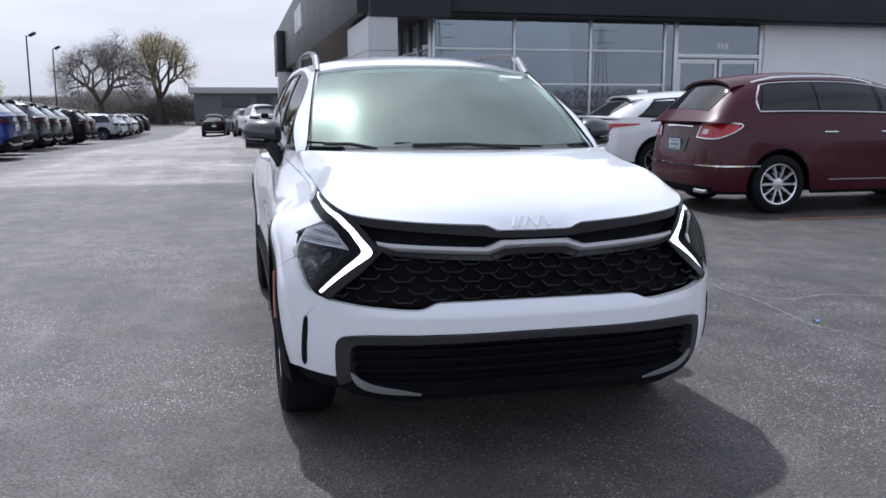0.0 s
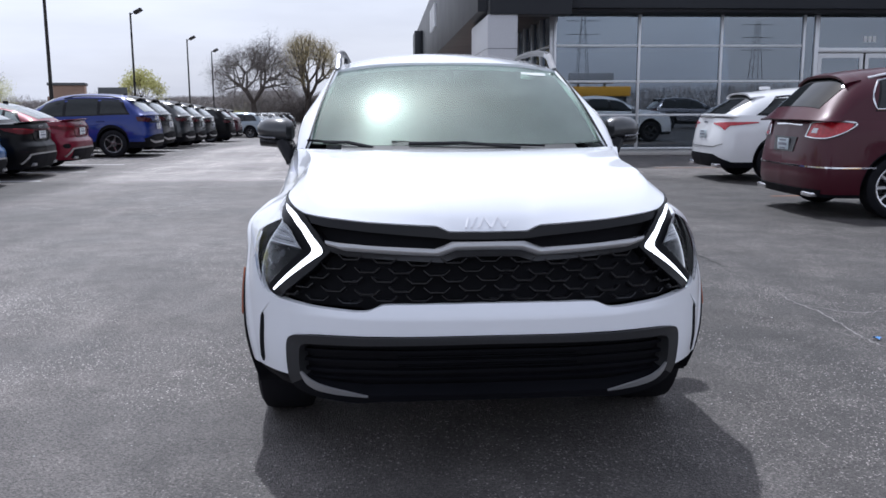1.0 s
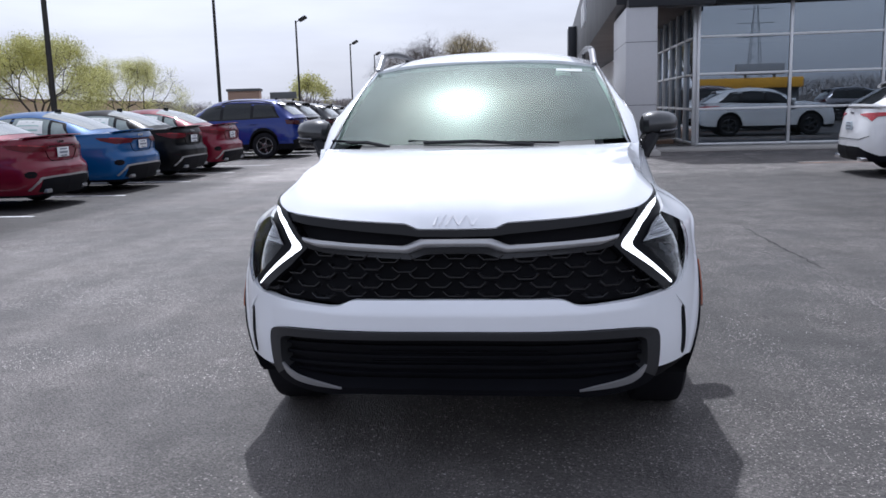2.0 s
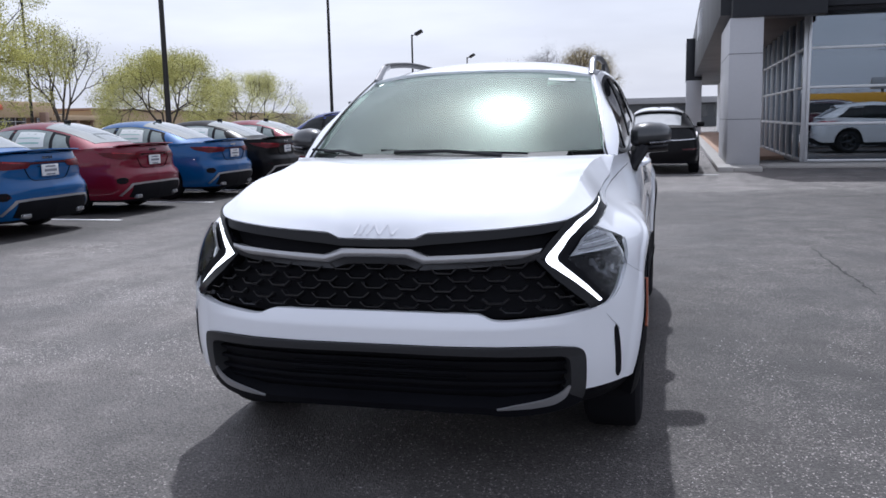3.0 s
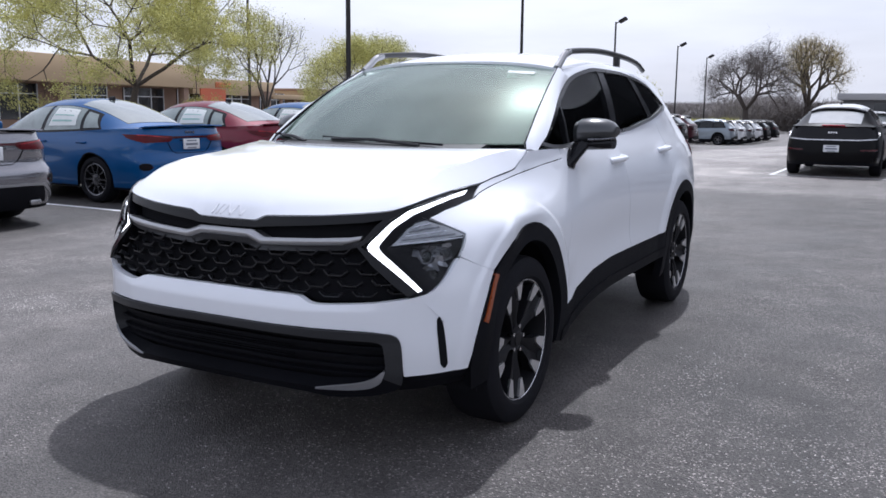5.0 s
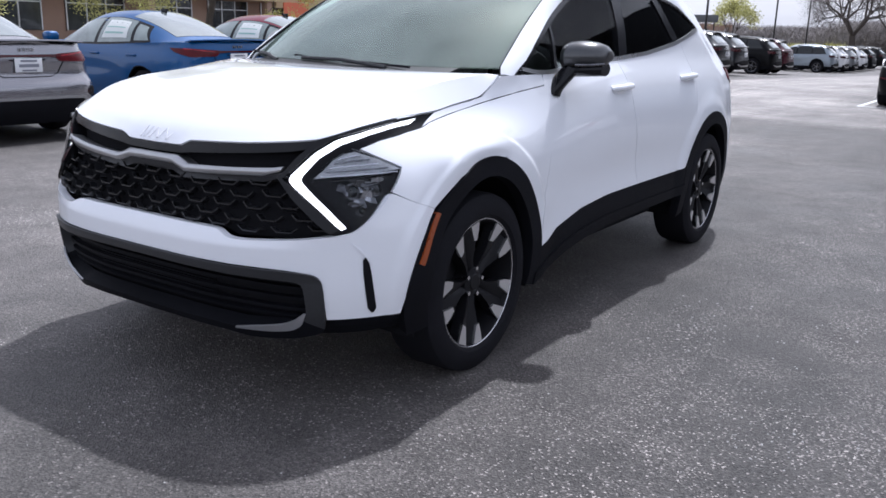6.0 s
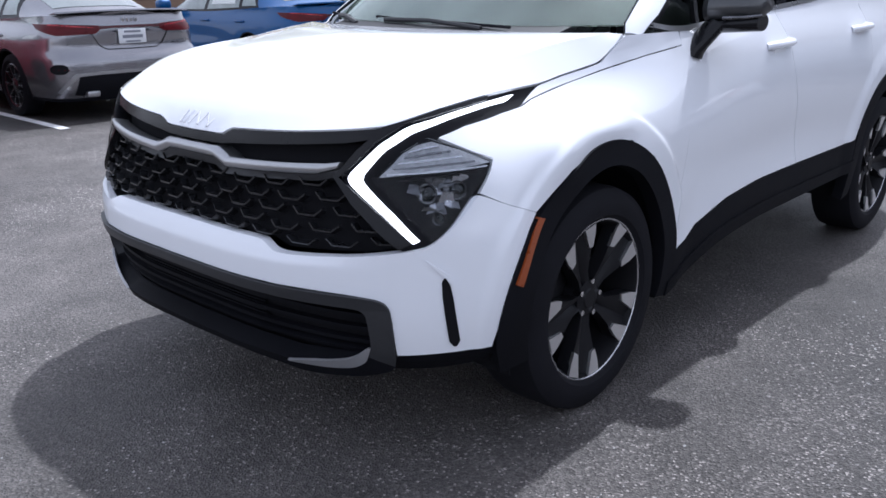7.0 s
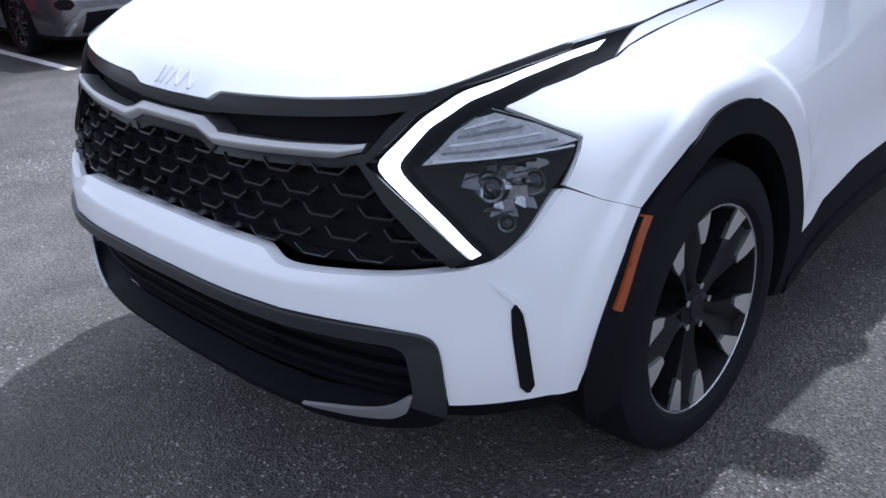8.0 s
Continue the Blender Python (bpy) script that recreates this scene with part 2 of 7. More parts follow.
M = {
    "asphalt": asphalt_mat(),
    "white_paint": mat("white_paint", (0.845, 0.86, 0.905), 0.6, 0.0, var=0.02, scale=1.2, fine=600, rvar=0.03, coat=1.0, spec=0.15, fine_amt=0.2),
    "gloss_black": mat("gloss_black", (0.008, 0.008, 0.010), 0.25, var=0.1, coat=0.0, spec=0.25),
    "cladding": mat("cladding", (0.0065, 0.0068, 0.0095), 0.62, var=0.25, scale=6, fine=500, bump=0.15, spec=0.10),
    "rubber": mat("rubber", (0.0095, 0.0095, 0.0125), 0.75, var=0.3, scale=8, fine=200, bump=0.2, spec=0.14),
    "dark_void": mat("dark_void", (0.010, 0.010, 0.012), 0.9, var=0.2, spec=0.1),
    "satin_grey": mat("satin_grey", (0.40, 0.40, 0.41), 0.3, 0.85, var=0.05),
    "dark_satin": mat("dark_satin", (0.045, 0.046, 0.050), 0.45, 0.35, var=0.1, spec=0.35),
    "alloy": mat("alloy", (0.86, 0.86, 0.88), 0.34, 1.0, var=0.06, fine=400),
    "chrome": mat("chrome", (0.75, 0.75, 0.77), 0.08, 1.0, var=0.03),
    "rim_black": mat("rim_black", (0.010, 0.010, 0.012), 0.42, var=0.1, spec=0.16),
    "led": emit_mat("led", (1.0, 0.99, 0.97), 2.6),
    "amber": mat("amber", (0.30, 0.062, 0.012), 0.3, var=0.15, scale=40, coat=0.5),
    "red_lens": mat("red_lens", (0.085, 0.002, 0.006), 0.3, var=0.35, scale=14, coat=0.0, spec=0.25),
    "dark_red_lens": mat("dark_red_lens", (0.05, 0.003, 0.006), 0.25, var=0.1),
    "lamp_silver": mat("lamp_silver", (0.5, 0.5, 0.52), 0.25, 0.9, var=0.2, scale=20),
    "clear_lens": glass_mat("clear_lens", (0.95, 0.96, 0.97), 0.02, 0.0, 1.0, 1.15),
    "screen_glass": glass_mat("screen_glass", (0.82, 0.88, 0.84), 0.012, 0.17, (0.9, 1.0, 0.94), 1.9, 0.018),
    "screen_side": glass_mat("screen_side", (0.62, 0.65, 0.64), 0.01, 0.0, 1.0, 1.12),
    "mirror_shell": mat("mirror_shell", (0.05, 0.052, 0.056), 0.3, 0.4, var=0.1, coat=0.7),
    "paint_shade": paint("white_paint_shaded", (0.80, 0.80, 0.83)),
    "badge_silver": mat("badge_silver", (0.88, 0.88, 0.92), 0.35, 0.0, var=0.03),
    # opaque pane: reflected bright sky is put into the base colour
    "painted_sky_glass": mat("painted_sky_glass", (0.22, 0.25, 0.245), 0.05, var=0.25, rvar=0.02, coat=1.0, spec=1.0),
    "rib_black": mat("rib_black", (0.014, 0.0145, 0.017), 0.28, 0.2, var=0.1, coat=0.6),
    "rail_black": mat("rail_black", (0.016, 0.016, 0.018), 0.34, var=0.1),
    # opaque pale pane: light through and off the window is painted in
    "painted_light_glass": mat("painted_light_glass", (0.22, 0.26, 0.25), 0.05, var=0.35, scale=5, rvar=0.02, coat=0.6, spec=0.8),
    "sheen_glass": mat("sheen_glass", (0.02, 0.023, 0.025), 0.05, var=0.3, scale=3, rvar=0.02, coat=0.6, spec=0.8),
    "recess_shade": mat("seam_recess_shade", (0.05, 0.05, 0.055), 0.4, var=0.1),
    "bright_red": mat("bright_red_lens", (0.42, 0.012, 0.022), 0.25, var=0.3, scale=22, coat=0.5),
    "red_glow": mat("red_glow_lens", (0.55, 0.02, 0.05), 0.3, var=0.1),
    "print_green": mat("print_green", (0.35, 0.55, 0.50), 0.7, var=0.1, scale=10),
    "plate_ink": mat("plate_ink", (0.22, 0.23, 0.27), 0.6, var=0.1),
    "lamp_dim": mat("lamp_dim", (0.16, 0.16, 0.17), 0.25, 0.9, var=0.3, scale=25),
    "tint_glass": glass_mat("tint_glass", (0.30, 0.32, 0.33), 0.01, 0.0, 1.0, 1.22),
    "car_glass": mat("car_glass", (0.012, 0.014, 0.015), 0.04, var=0.2, rvar=0.02),
    "shop_glass": glass_mat("shop_glass", (0.30, 0.36, 0.42), 0.0, 0.01, (0.80, 0.89, 1.0), 2.7),
    "grit_white": mat("grit_white", (0.45, 0.44, 0.43), 0.8, var=0.2, scale=30, fine=300),
    "crack_dark": mat("crack_dark", (0.042, 0.041, 0.041), 0.9, var=0.4, scale=9, fine=200),
    "grit_pale": mat("grit_pale", (0.28, 0.265, 0.26), 0.85, var=0.35, scale=30, fine=300),
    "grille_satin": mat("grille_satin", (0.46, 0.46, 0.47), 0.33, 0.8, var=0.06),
    "lamp_bowl": mat("lamp_bowl", (0.17, 0.17, 0.18), 0.25, 0.7, var=0.5, scale=30, fine=200),
    # still paler pane, the sky's reflection painted into its grey
    "painted_pale_glass": mat("painted_pale_glass", (0.42, 0.43, 0.44), 0.06, var=0.15, rvar=0.02, coat=0.5),
    "lamp_black": mat("lamp_black", (0.006, 0.006, 0.008), 0.45, var=0.2, spec=0.1),
    "lamp_frost": mat("lamp_frost", (0.33, 0.33, 0.345), 0.3, 0.6, var=0.5, scale=22, fine=160),
    "bright_trim": mat("bright_trim", (0.40, 0.40, 0.415), 0.35, 0.55, var=0.05),
    "disc_dark": mat("disc_dark", (0.05, 0.05, 0.055), 0.45, 0.8, var=0.2),
    "seat": mat("seat", (0.075, 0.075, 0.078), 0.6, var=0.2, scale=10),
    "trim_dark": mat("trim_dark", (0.018, 0.018, 0.02), 0.55, var=0.2),
    "paper": mat("paper", (0.78, 0.80, 0.78), 0.7, var=0.05, scale=10),
    "plate_white": mat("plate_white", (0.75, 0.76, 0.78), 0.4, var=0.06, scale=12),
    "plate_blue": mat("plate_blue", (0.52, 0.58, 0.62), 0.4, var=0.1, scale=12),
    "fascia": mat("fascia", (0.028, 0.031, 0.038), 0.45, 0.3, var=0.12, scale=0.6, fine=14),
    "pier": mat("pier", (0.48, 0.48, 0.50), 0.45, 0.2, var=0.05, scale=0.7, fine=30),
    "stucco": mat("stucco", (0.84, 0.84, 0.85), 0.85, var=0.05, scale=0.8, fine=120, bump=0.3),
    "mullion": mat("mullion", (0.62, 0.63, 0.65), 0.35, 0.6, var=0.05),
    "concrete": mat("concrete", (0.42, 0.40, 0.38), 0.85, var=0.14, scale=1.5, fine=60, bump=0.4),
    "ramp_tan": mat("ramp_tan", (0.45, 0.30, 0.22), 0.85, var=0.12, scale=2, fine=60, bump=0.4),
    "line_paint": mat("line_paint", (0.78, 0.78, 0.78), 0.8, var=0.3, scale=9, fine=150),
    "line_orange": mat("line_orange", (0.30, 0.15, 0.09), 0.85, var=0.3, scale=9, fine=150),
    "pole": mat("pole", (0.03, 0.028, 0.027), 0.5, 0.4, var=0.15),
    "bark": mat("bark", (0.085, 0.07, 0.06), 0.9, var=0.3, scale=8, fine=60, bump=0.8),
    "leaf_spring": mat("leaf_spring", (0.56, 0.54, 0.19), 0.6, var=0.35, scale=0.8, fine=3, per_object=0.1),
    "leaf_ochre": mat("leaf_ochre", (0.34, 0.27, 0.12), 0.6, var=0.35, scale=0.8, fine=3),
    "twig": mat("twig", (0.17, 0.15, 0.14), 0.9, var=0.3, scale=2, fine=20),
    # far woods: distance haze is mixed into this lightened grey-brown
    "hedge": mat("hedge", (0.30, 0.275, 0.265), 0.9, var=0.35, scale=0.5, fine=4),
    "mall_tan": mat("mall_tan", (0.50, 0.37, 0.23), 0.85, var=0.07, scale=0.3, fine=20),
    "mall_brick": mat("mall_brick", (0.30, 0.20, 0.15), 0.85, var=0.12, scale=0.6, fine=20),
    "mall_glass": mat("mall_glass", (0.03, 0.035, 0.04), 0.12, var=0.3, coat=0.6),
    "far_grey": mat("far_grey", (0.10, 0.105, 0.11), 0.7, var=0.15, scale=0.3),
    "far_white": mat("far_white", (0.36, 0.36, 0.37), 0.7, var=0.1, scale=0.3),
    "sign_yellow": mat("sign_yellow", (0.75, 0.38, 0.03), 0.6, var=0.1, scale=0.4),
    "sign_orange": mat("sign_orange", (0.6, 0.14, 0.06), 0.6, var=0.1, scale=0.4),
    "floor_tile": mat("floor_tile", (0.35, 0.35, 0.36), 0.3, var=0.1, scale=0.5),
    "inner_wall": mat("inner_wall", (0.4, 0.4, 0.42), 0.8, var=0.1, scale=0.3),
    "intake_teal": mat("intake_teal", (0.10, 0.55, 0.45), 0.3, var=0.1),
    "blue_litter": mat("blue_litter", (0.12, 0.35, 0.75), 0.5, var=0.1),
}

# ---- shaping helpers ----
def smooth(me, angle=32):
    me.shade_smooth()
    me.set_sharp_from_angle(angle=radians(angle))


def mesh_of(name, bm, material, parent=None, label="", angle=32):
    bmesh.ops.recalc_face_normals(bm, faces=bm.faces)
    me = bpy.data.meshes.new(name)
    bm.to_mesh(me)
    bm.free()
    smooth(me, angle)
    for m in material if isinstance(material, (list, tuple)) else [material]:
        me.materials.append(m)
    ob = new(name, me)
    if parent:
        ob.parent = parent
    if label:
        ob["label"] = label
    return ob


def part(name, bm, material, parent, label="", angle=32):
    return mesh_of(name, bm, material, parent, label, angle)


def empty(name, m=None):
    ob = new(name)
    ob.empty_display_size = 0.2
    if m is not None:
        ob.matrix_world = m
    return ob


def add_box(bm, lo, hi, bevel=0.0, seg=2, mi=0):
    v = [bm.verts.new((x, y, z)) for x in (lo[0], hi[0]) for y in (lo[1], hi[1]) for z in (lo[2], hi[2])]
    fs = [bm.faces.new([v[i] for i in q]) for q in ((0, 1, 3, 2), (4, 6, 7, 5), (0, 4, 5, 1), (2, 3, 7, 6), (0, 2, 6, 4), (1, 5, 7, 3))]
    for f in fs:
        f.material_index = mi
    if bevel:
        es = list({e for f in fs for e in f.edges})
        bmesh.ops.bevel(bm, geom=es, offset=bevel, segments=seg, affect="EDGES", profile=0.5)
    return bm


def box(lo, hi, bevel=0.0, seg=2):
    return add_box(bmesh.new(), lo, hi, bevel, seg)


def add_grid(bm, G, close_u=False, mi=0):
    """Skin over an array of points [i][j]."""
    V = [[bm.verts.new(p) for p in row] for row in G]
    n, k = len(V), len(V[0])
    for i in range(n if close_u else n - 1):
        a, b = V[i], V[(i + 1) % n]
        for j in range(k - 1):
            q = [a[j], a[j + 1], b[j + 1], b[j]]
            try:
                bm.faces.new(q).material_index = mi
            except ValueError:
                pass
    return V


def slab(G, N, thick, wrap=False):
    """A closed sheet from a point grid and its normals: outer skin, inner skin and rim."""
    bm = bmesh.new()
    G, N = np.asarray(G, float), np.asarray(N, float)
    A, B = add_grid(bm, G), add_grid(bm, G - N * thick)
    n, k = len(A), len(A[0])
    ring = [(0, j) for j in range(k - 1)] + [(i, k - 1) for i in range(n - 1)] + [(n - 1, j) for j in range(k - 1, 0, -1)] + [(i, 0) for i in range(n - 1, 0, -1)]
    for (i, j), (i2, j2) in zip(ring, ring[1:] + ring[:1]):
        if wrap and i == i2:
            continue
        try:
            bm.faces.new((A[i][j], A[i2][j2], B[i2][j2], B[i][j]))
        except ValueError:
            pass
    bmesh.ops.remove_doubles(bm, verts=bm.verts, dist=1e-5)
    return bm


def grid_normals(G):
    G = np.asarray(G, float)
    du, dv = np.gradient(G, axis=0), np.gradient(G, axis=1)
    n = np.cross(du, dv)
    return n / np.maximum(np.linalg.norm(n, axis=2, keepdims=True), 1e-9)


def cyl(bm, a, b, ra, rb=None, seg=12, caps=True, mi=0):
    a, b = Vector(a), Vector(b)
    rb = ra if rb is None else rb
    d = (b - a).normalized()
    x = d.orthogonal().normalized()
    y = d.cross(x)
    A, B = [], []
    for i in range(seg):
        c, s = math.cos(2 * math.pi * i / seg), math.sin(2 * math.pi * i / seg)
        A.append(bm.verts.new(a + ra * (c * x + s * y)))
        B.append(bm.verts.new(b + rb * (c * x + s * y)))
    for i in range(seg):
        j = (i + 1) % seg
        bm.faces.new((A[i], A[j], B[j], B[i])).material_index = mi
    if caps:
        bm.faces.new(A[::-1]).material_index = mi
        bm.faces.new(B).material_index = mi
    return bm


def tube(pts, radius, seg=8, flat=1.0):
    """A bar along a line of points."""
    bm = bmesh.new()
    pts = [Vector(p) for p in pts]
    rings = []
    for i, p in enumerate(pts):
        d = (pts[min(i + 1, len(pts) - 1)] - pts[max(i - 1, 0)]).normalized()
        x = d.cross(Vector((0, 0, 1)))
        x = x.normalized() if x.length > 1e-3 else Vector((1, 0, 0))
        y = d.cross(x)
        rings.append([p + radius * (math.cos(a) * x + flat * math.sin(a) * y) for a in (2 * math.pi * k / seg for k in range(seg + 1))])
    V = add_grid(bm, rings)
    for r in (V[0], V[-1]):
        bm.faces.new(r[:-1])
    bmesh.ops.remove_doubles(bm, verts=bm.verts, dist=1e-5)
    return bm


def revolve(profile, seg=48, axis="x", centre=(0, 0, 0)):
    """Turns a profile of (along, radius) about an axis."""
    G = []
    for k in range(seg):
        a = 2 * math.pi * k / seg
        G.append([(centre[0] + h, centre[1] + r * math.cos(a), centre[2] + r * math.sin(a)) for h, r in profile])
    bm = bmesh.new()
    add_grid(bm, G, close_u=True)
    return bm


def pch(pts):
    """A smooth curve through knots that never overshoots them."""
    x, y = np.array([p[0] for p in pts], float), np.array([p[1] for p in pts], float)
    h, d = np.diff(x), np.diff(y) / np.diff(x)
    m = np.zeros(len(x))
    m[0], m[-1] = d[0], d[-1]
    for i in range(1, len(x) - 1):
        if d[i - 1] * d[i] > 0:
            w1, w2 = 2 * h[i] + h[i - 1], h[i] + 2 * h[i - 1]
            m[i] = (w1 + w2) / (w1 / d[i - 1] + w2 / d[i])
    def f(q):
        q = np.clip(np.asarray(q, float), x[0], x[-1])
        k = np.clip(np.searchsorted(x, q) - 1, 0, len(h) - 1)
        t = (q - x[k]) / h[k]
        return (y[k] * (1 + 2 * t) * (1 - t) ** 2 + m[k] * h[k] * t * (1 - t) ** 2 + y[k + 1] * t * t * (3 - 2 * t) + m[k + 1] * h[k] * t * t * (t - 1))
    return f


def spline(pts, n=24, closed=False):
    """Points along a rounded line through the given ones."""
    P = np.array(pts, float)
    if len(P) < 3:
        return np.array([P[0] + (P[-1] - P[0]) * t for t in np.linspace(0, 1, n + 1)])
    out = []
    Q = np.vstack([2 * P[0] - P[1], P, 2 * P[-1] - P[-2]])
    for i in range(1, len(Q) - 2):
        p0, p1, p2, p3 = Q[i - 1], Q[i], Q[i + 1], Q[i + 2]
        for t in np.linspace(0, 1, n, endpoint=False):
            out.append(0.5 * (2 * p1 + (p2 - p0) * t + (2 * p0 - 5 * p1 + 4 * p2 - p3) * t * t + (3 * p1 - p0 - 3 * p2 + p3) * t ** 3))
    out.append(P[-1])
    return np.array(out)


class Shell:
    """The outer skin of a car as a sheet wrapped round its plan outline. u: metres round the outline from the nose, minus on
    the other side; z: height. Insets by height shape the nose, the flanks and the tail; swells push the flanks out."""

    def __init__(self, plan, side, front, rear, swells=(), flares=()):
        c = spline(plan, 40)
        self.X, self.Y = np.maximum(c[:, 0], 0), c[:, 1]
        self.s = np.r_[0, np.cumsum(np.hypot(np.diff(self.X), np.diff(self.Y)))]
        self.W, self.y0, self.y1 = self.X.max(), self.Y.min(), self.Y.max()
        self.side, self.front, self.rear = pch(side), pch(front), pch(rear)
        self.swells, self.flares = swells, flares
        self.length = self.s[-1]

    def raw(self, u, z):
        u, z = np.broadcast_arrays(np.asarray(u, float), np.asarray(z, float))
        a = np.abs(u)
        x, y = np.interp(a, self.s, self.X), np.interp(a, self.s, self.Y)
        L = self.y1 - self.y0
        wf = np.clip((self.y0 + 0.30 * L - y) / (0.30 * L), 0, 1)
        wr = np.clip((y - self.y0 - 0.45 * L) / (0.55 * L), 0, 1)
        wf, wr = wf * wf * (3 - 2 * wf), wr * wr * (3 - 2 * wr)
        x2 = x * (1 - self.side(z) / self.W)
        flank = np.clip(x / self.W, 0, 1) ** 4
        for cy, cz, ry, rz, amp in self.swells:
            x2 = x2 + flank * amp * np.exp(-((y - cy) / ry) ** 2 - ((z - cz) / rz) ** 2)
        for cy, cz, r1, w, amp in self.flares:
            k = np.clip((r1 - np.hypot((y - cy) / 0.476, (z - cz) / 0.504)) / w, 0, 1)
            x2 = x2 + flank * amp * k * k * (3 - 2 * k)
        return np.stack([np.sign(u) * x2, y + self.front(z) * wf - self.rear(z) * wr, z], -1)

    def normal(self, u, z):
        e = 0.004
        du = self.raw(np.asarray(u) + e, z) - self.raw(np.asarray(u) - e, z)
        dz = self.raw(u, np.asarray(z) + e) - self.raw(u, np.asarray(z) - e)
        n = np.cross(du, dz)
        return n / np.maximum(np.linalg.norm(n, axis=-1, keepdims=True), 1e-9)

    def at(self, u, z, off=0.0):
        return self.raw(u, z) + (self.normal(u, z) * off if np.ndim(off) or off else 0.0)

    def uz(self, x, y, z):
        """The u of the spot of the skin at height z that is nearest to (x, y)."""
        g = np.linspace(0, self.length, 1600)
        p = self.raw(g, np.full_like(g, z))
        u = g[np.argmin((p[:, 0] - abs(x)) ** 2 + (p[:, 1] - y) ** 2)]
        return (u if x >= 0 else -u, z)

    def rail(self, pts, rounded=False, step=0.03):
        """Places (x, y, z) on the skin, as (u, z)."""
        r = np.array([self.uz(*p) for p in pts])
        return spline(r, 8) if rounded else r

    def loft(self, A, B, nv=6, step=0.03, off=0.0, thick=0.012, mirror=False, wrap=False):
        """A panel on the skin between two lines of (u, z) with as many points each."""
        A, B = np.array(A, float), np.array(B, float)
        rows_a, rows_b = [], []
        for i in range(len(A) - 1):
            k = max(1, int(math.ceil(max(np.linalg.norm(A[i + 1] - A[i]), np.linalg.norm(B[i + 1] - B[i])) / step)))
            for t in np.linspace(0, 1, k, endpoint=False):
                rows_a.append(A[i] + (A[i + 1] - A[i]) * t)
                rows_b.append(B[i] + (B[i + 1] - B[i]) * t)
        rows_a.append(A[-1])
        rows_b.append(B[-1])
        a, b = np.array(rows_a)[:, None], np.array(rows_b)[:, None]
        v = np.linspace(0, 1, nv + 1)[None, :, None]
        q = a + (b - a) * v
        if mirror:
            q = q * np.array([-1.0, 1.0])
        if callable(off):
            off = off(np.abs(q[..., 0]), q[..., 1])[..., None]
        n = self.normal(q[..., 0], q[..., 1])
        if wrap:
            n[0] = n[-1] = (0, 1, 0)
        return slab(self.at(q[..., 0], q[..., 1], off), n, thick, wrap)

# ---- ground ----
def ground_z(x, y):
    """The lot falls gently away past the parked row, towards the far drive."""
    k = min(max((2.0 - x) / 5.0, 0.0), 1.0)
    return -0.025 * min(max(y - 22.0, 0.0), 38.0) * k * k * (3 - 2 * k)


bm = bmesh.new()
GX = [-900, -120, -60, -40, -25, -14, -8, -4, -3, -2, -1, 0, 1, 2, 4, 8, 30, 120, 900]
GY = [-900, -120, -30, -8, 0, 8, 16, 22, 30, 40, 50, 60, 75, 120, 900]
add_grid(bm, [[(x, y, ground_z(x, y)) for y in GY] for x in GX])
tagged(mesh_of("ground", bm, M["asphalt"]), "worn grey asphalt car park with pale stones and patches", "ground", kind="structure")


def stripe(a, b, width, material, name="parking_line", label="faded white painted parking line on asphalt"):
    a, b = Vector(a), Vector(b)
    d = (b - a).normalized()
    s = Vector((-d.y, d.x)) * width / 2
    k = max(2, int((b - a).length / 0.25))
    bm = bmesh.new()
    G = []
    for i in range(k + 1):
        p = a + (b - a) * i / k
        w = 1 + 0.08 * noise.noise(Vector((p.x * 3, p.y * 3, 1)))
        G.append([(p.x + s.x * w, p.y + s.y * w, 0.004 + ground_z(p.x, p.y)), (p.x - s.x * w, p.y - s.y * w, 0.004 + ground_z(p.x, p.y))])
    add_grid(bm, G)
    return tagged(mesh_of(name, bm, material), label, "road marking", "parking lines", kind="structure")


for y, x in ((1.36, -5.95), (4.25, -6.5), (7.0, -6.7), (9.7, -6.75), (12.25, -6.7), (14.4, -6.6), (16.6, -6.5), (18.9, -6.5), (21.3, -6.6), (23.8, -6.8), (26.3, -7.0), (28.8, -7.2)):
    stripe((x, y), (x - 5.3, y), 0.1, M["line_paint"])
stripe((-0.6, 16.45), (1.93, 16.45), 0.1, M["line_paint"])
stripe((-0.55, 16.5), (-0.55, 21.6), 0.1, M["line_paint"])
for y in (5.3, 8.5, 14.2):
    stripe((5.3, y), (11.0, y), 0.09, M["line_orange"], label="worn orange painted parking line on asphalt")

# ---- dealership building ----
FY, FX = 19.6, 4.1  # planes of the shop front and of the side glazing
bld = empty("dealership_building", pose(0, 0, 0))
tagged(bld, "dark grey clad car dealership with tall glass shop front", "building", kind="structure")
part("fascia", box((2.25, 18.4, 3.6), (4.35, 19.0, 7.0), 0.02), M["fascia"], bld, "dark grey metal corner canopy")
part("fascia", box((2.0, 19.0, 3.72), (46.0, 71.0, 7.0), 0.02), M["fascia"], bld, "dark grey metal roof band")
part("soffit_beam", box((4.35, 18.75, 3.8), (46.0, 19.02, 6.9), 0.02), M["fascia"], bld)
part("pier", box((2.2, 18.45, 0.0), (2.97, 22.7, 3.6), 0.02), M["pier"], bld, "pale grey clad corner pier")
for z in (1.2, 2.75):
    part("pier_joint", box((2.195, 18.445, z), (2.975, 22.705, z + 0.012)), M["fascia"], bld)
part("pier", box((1.5, 54.0, -0.8), (2.46, 55.0, 3.495), 0.02), M["pier"], bld, "pale grey clad side pier")
part("corner_box", box((1.48, 54.0, 3.5), (1.995, 58.0, 6.1), 0.02), M["fascia"], bld, "dark box over the side pier")
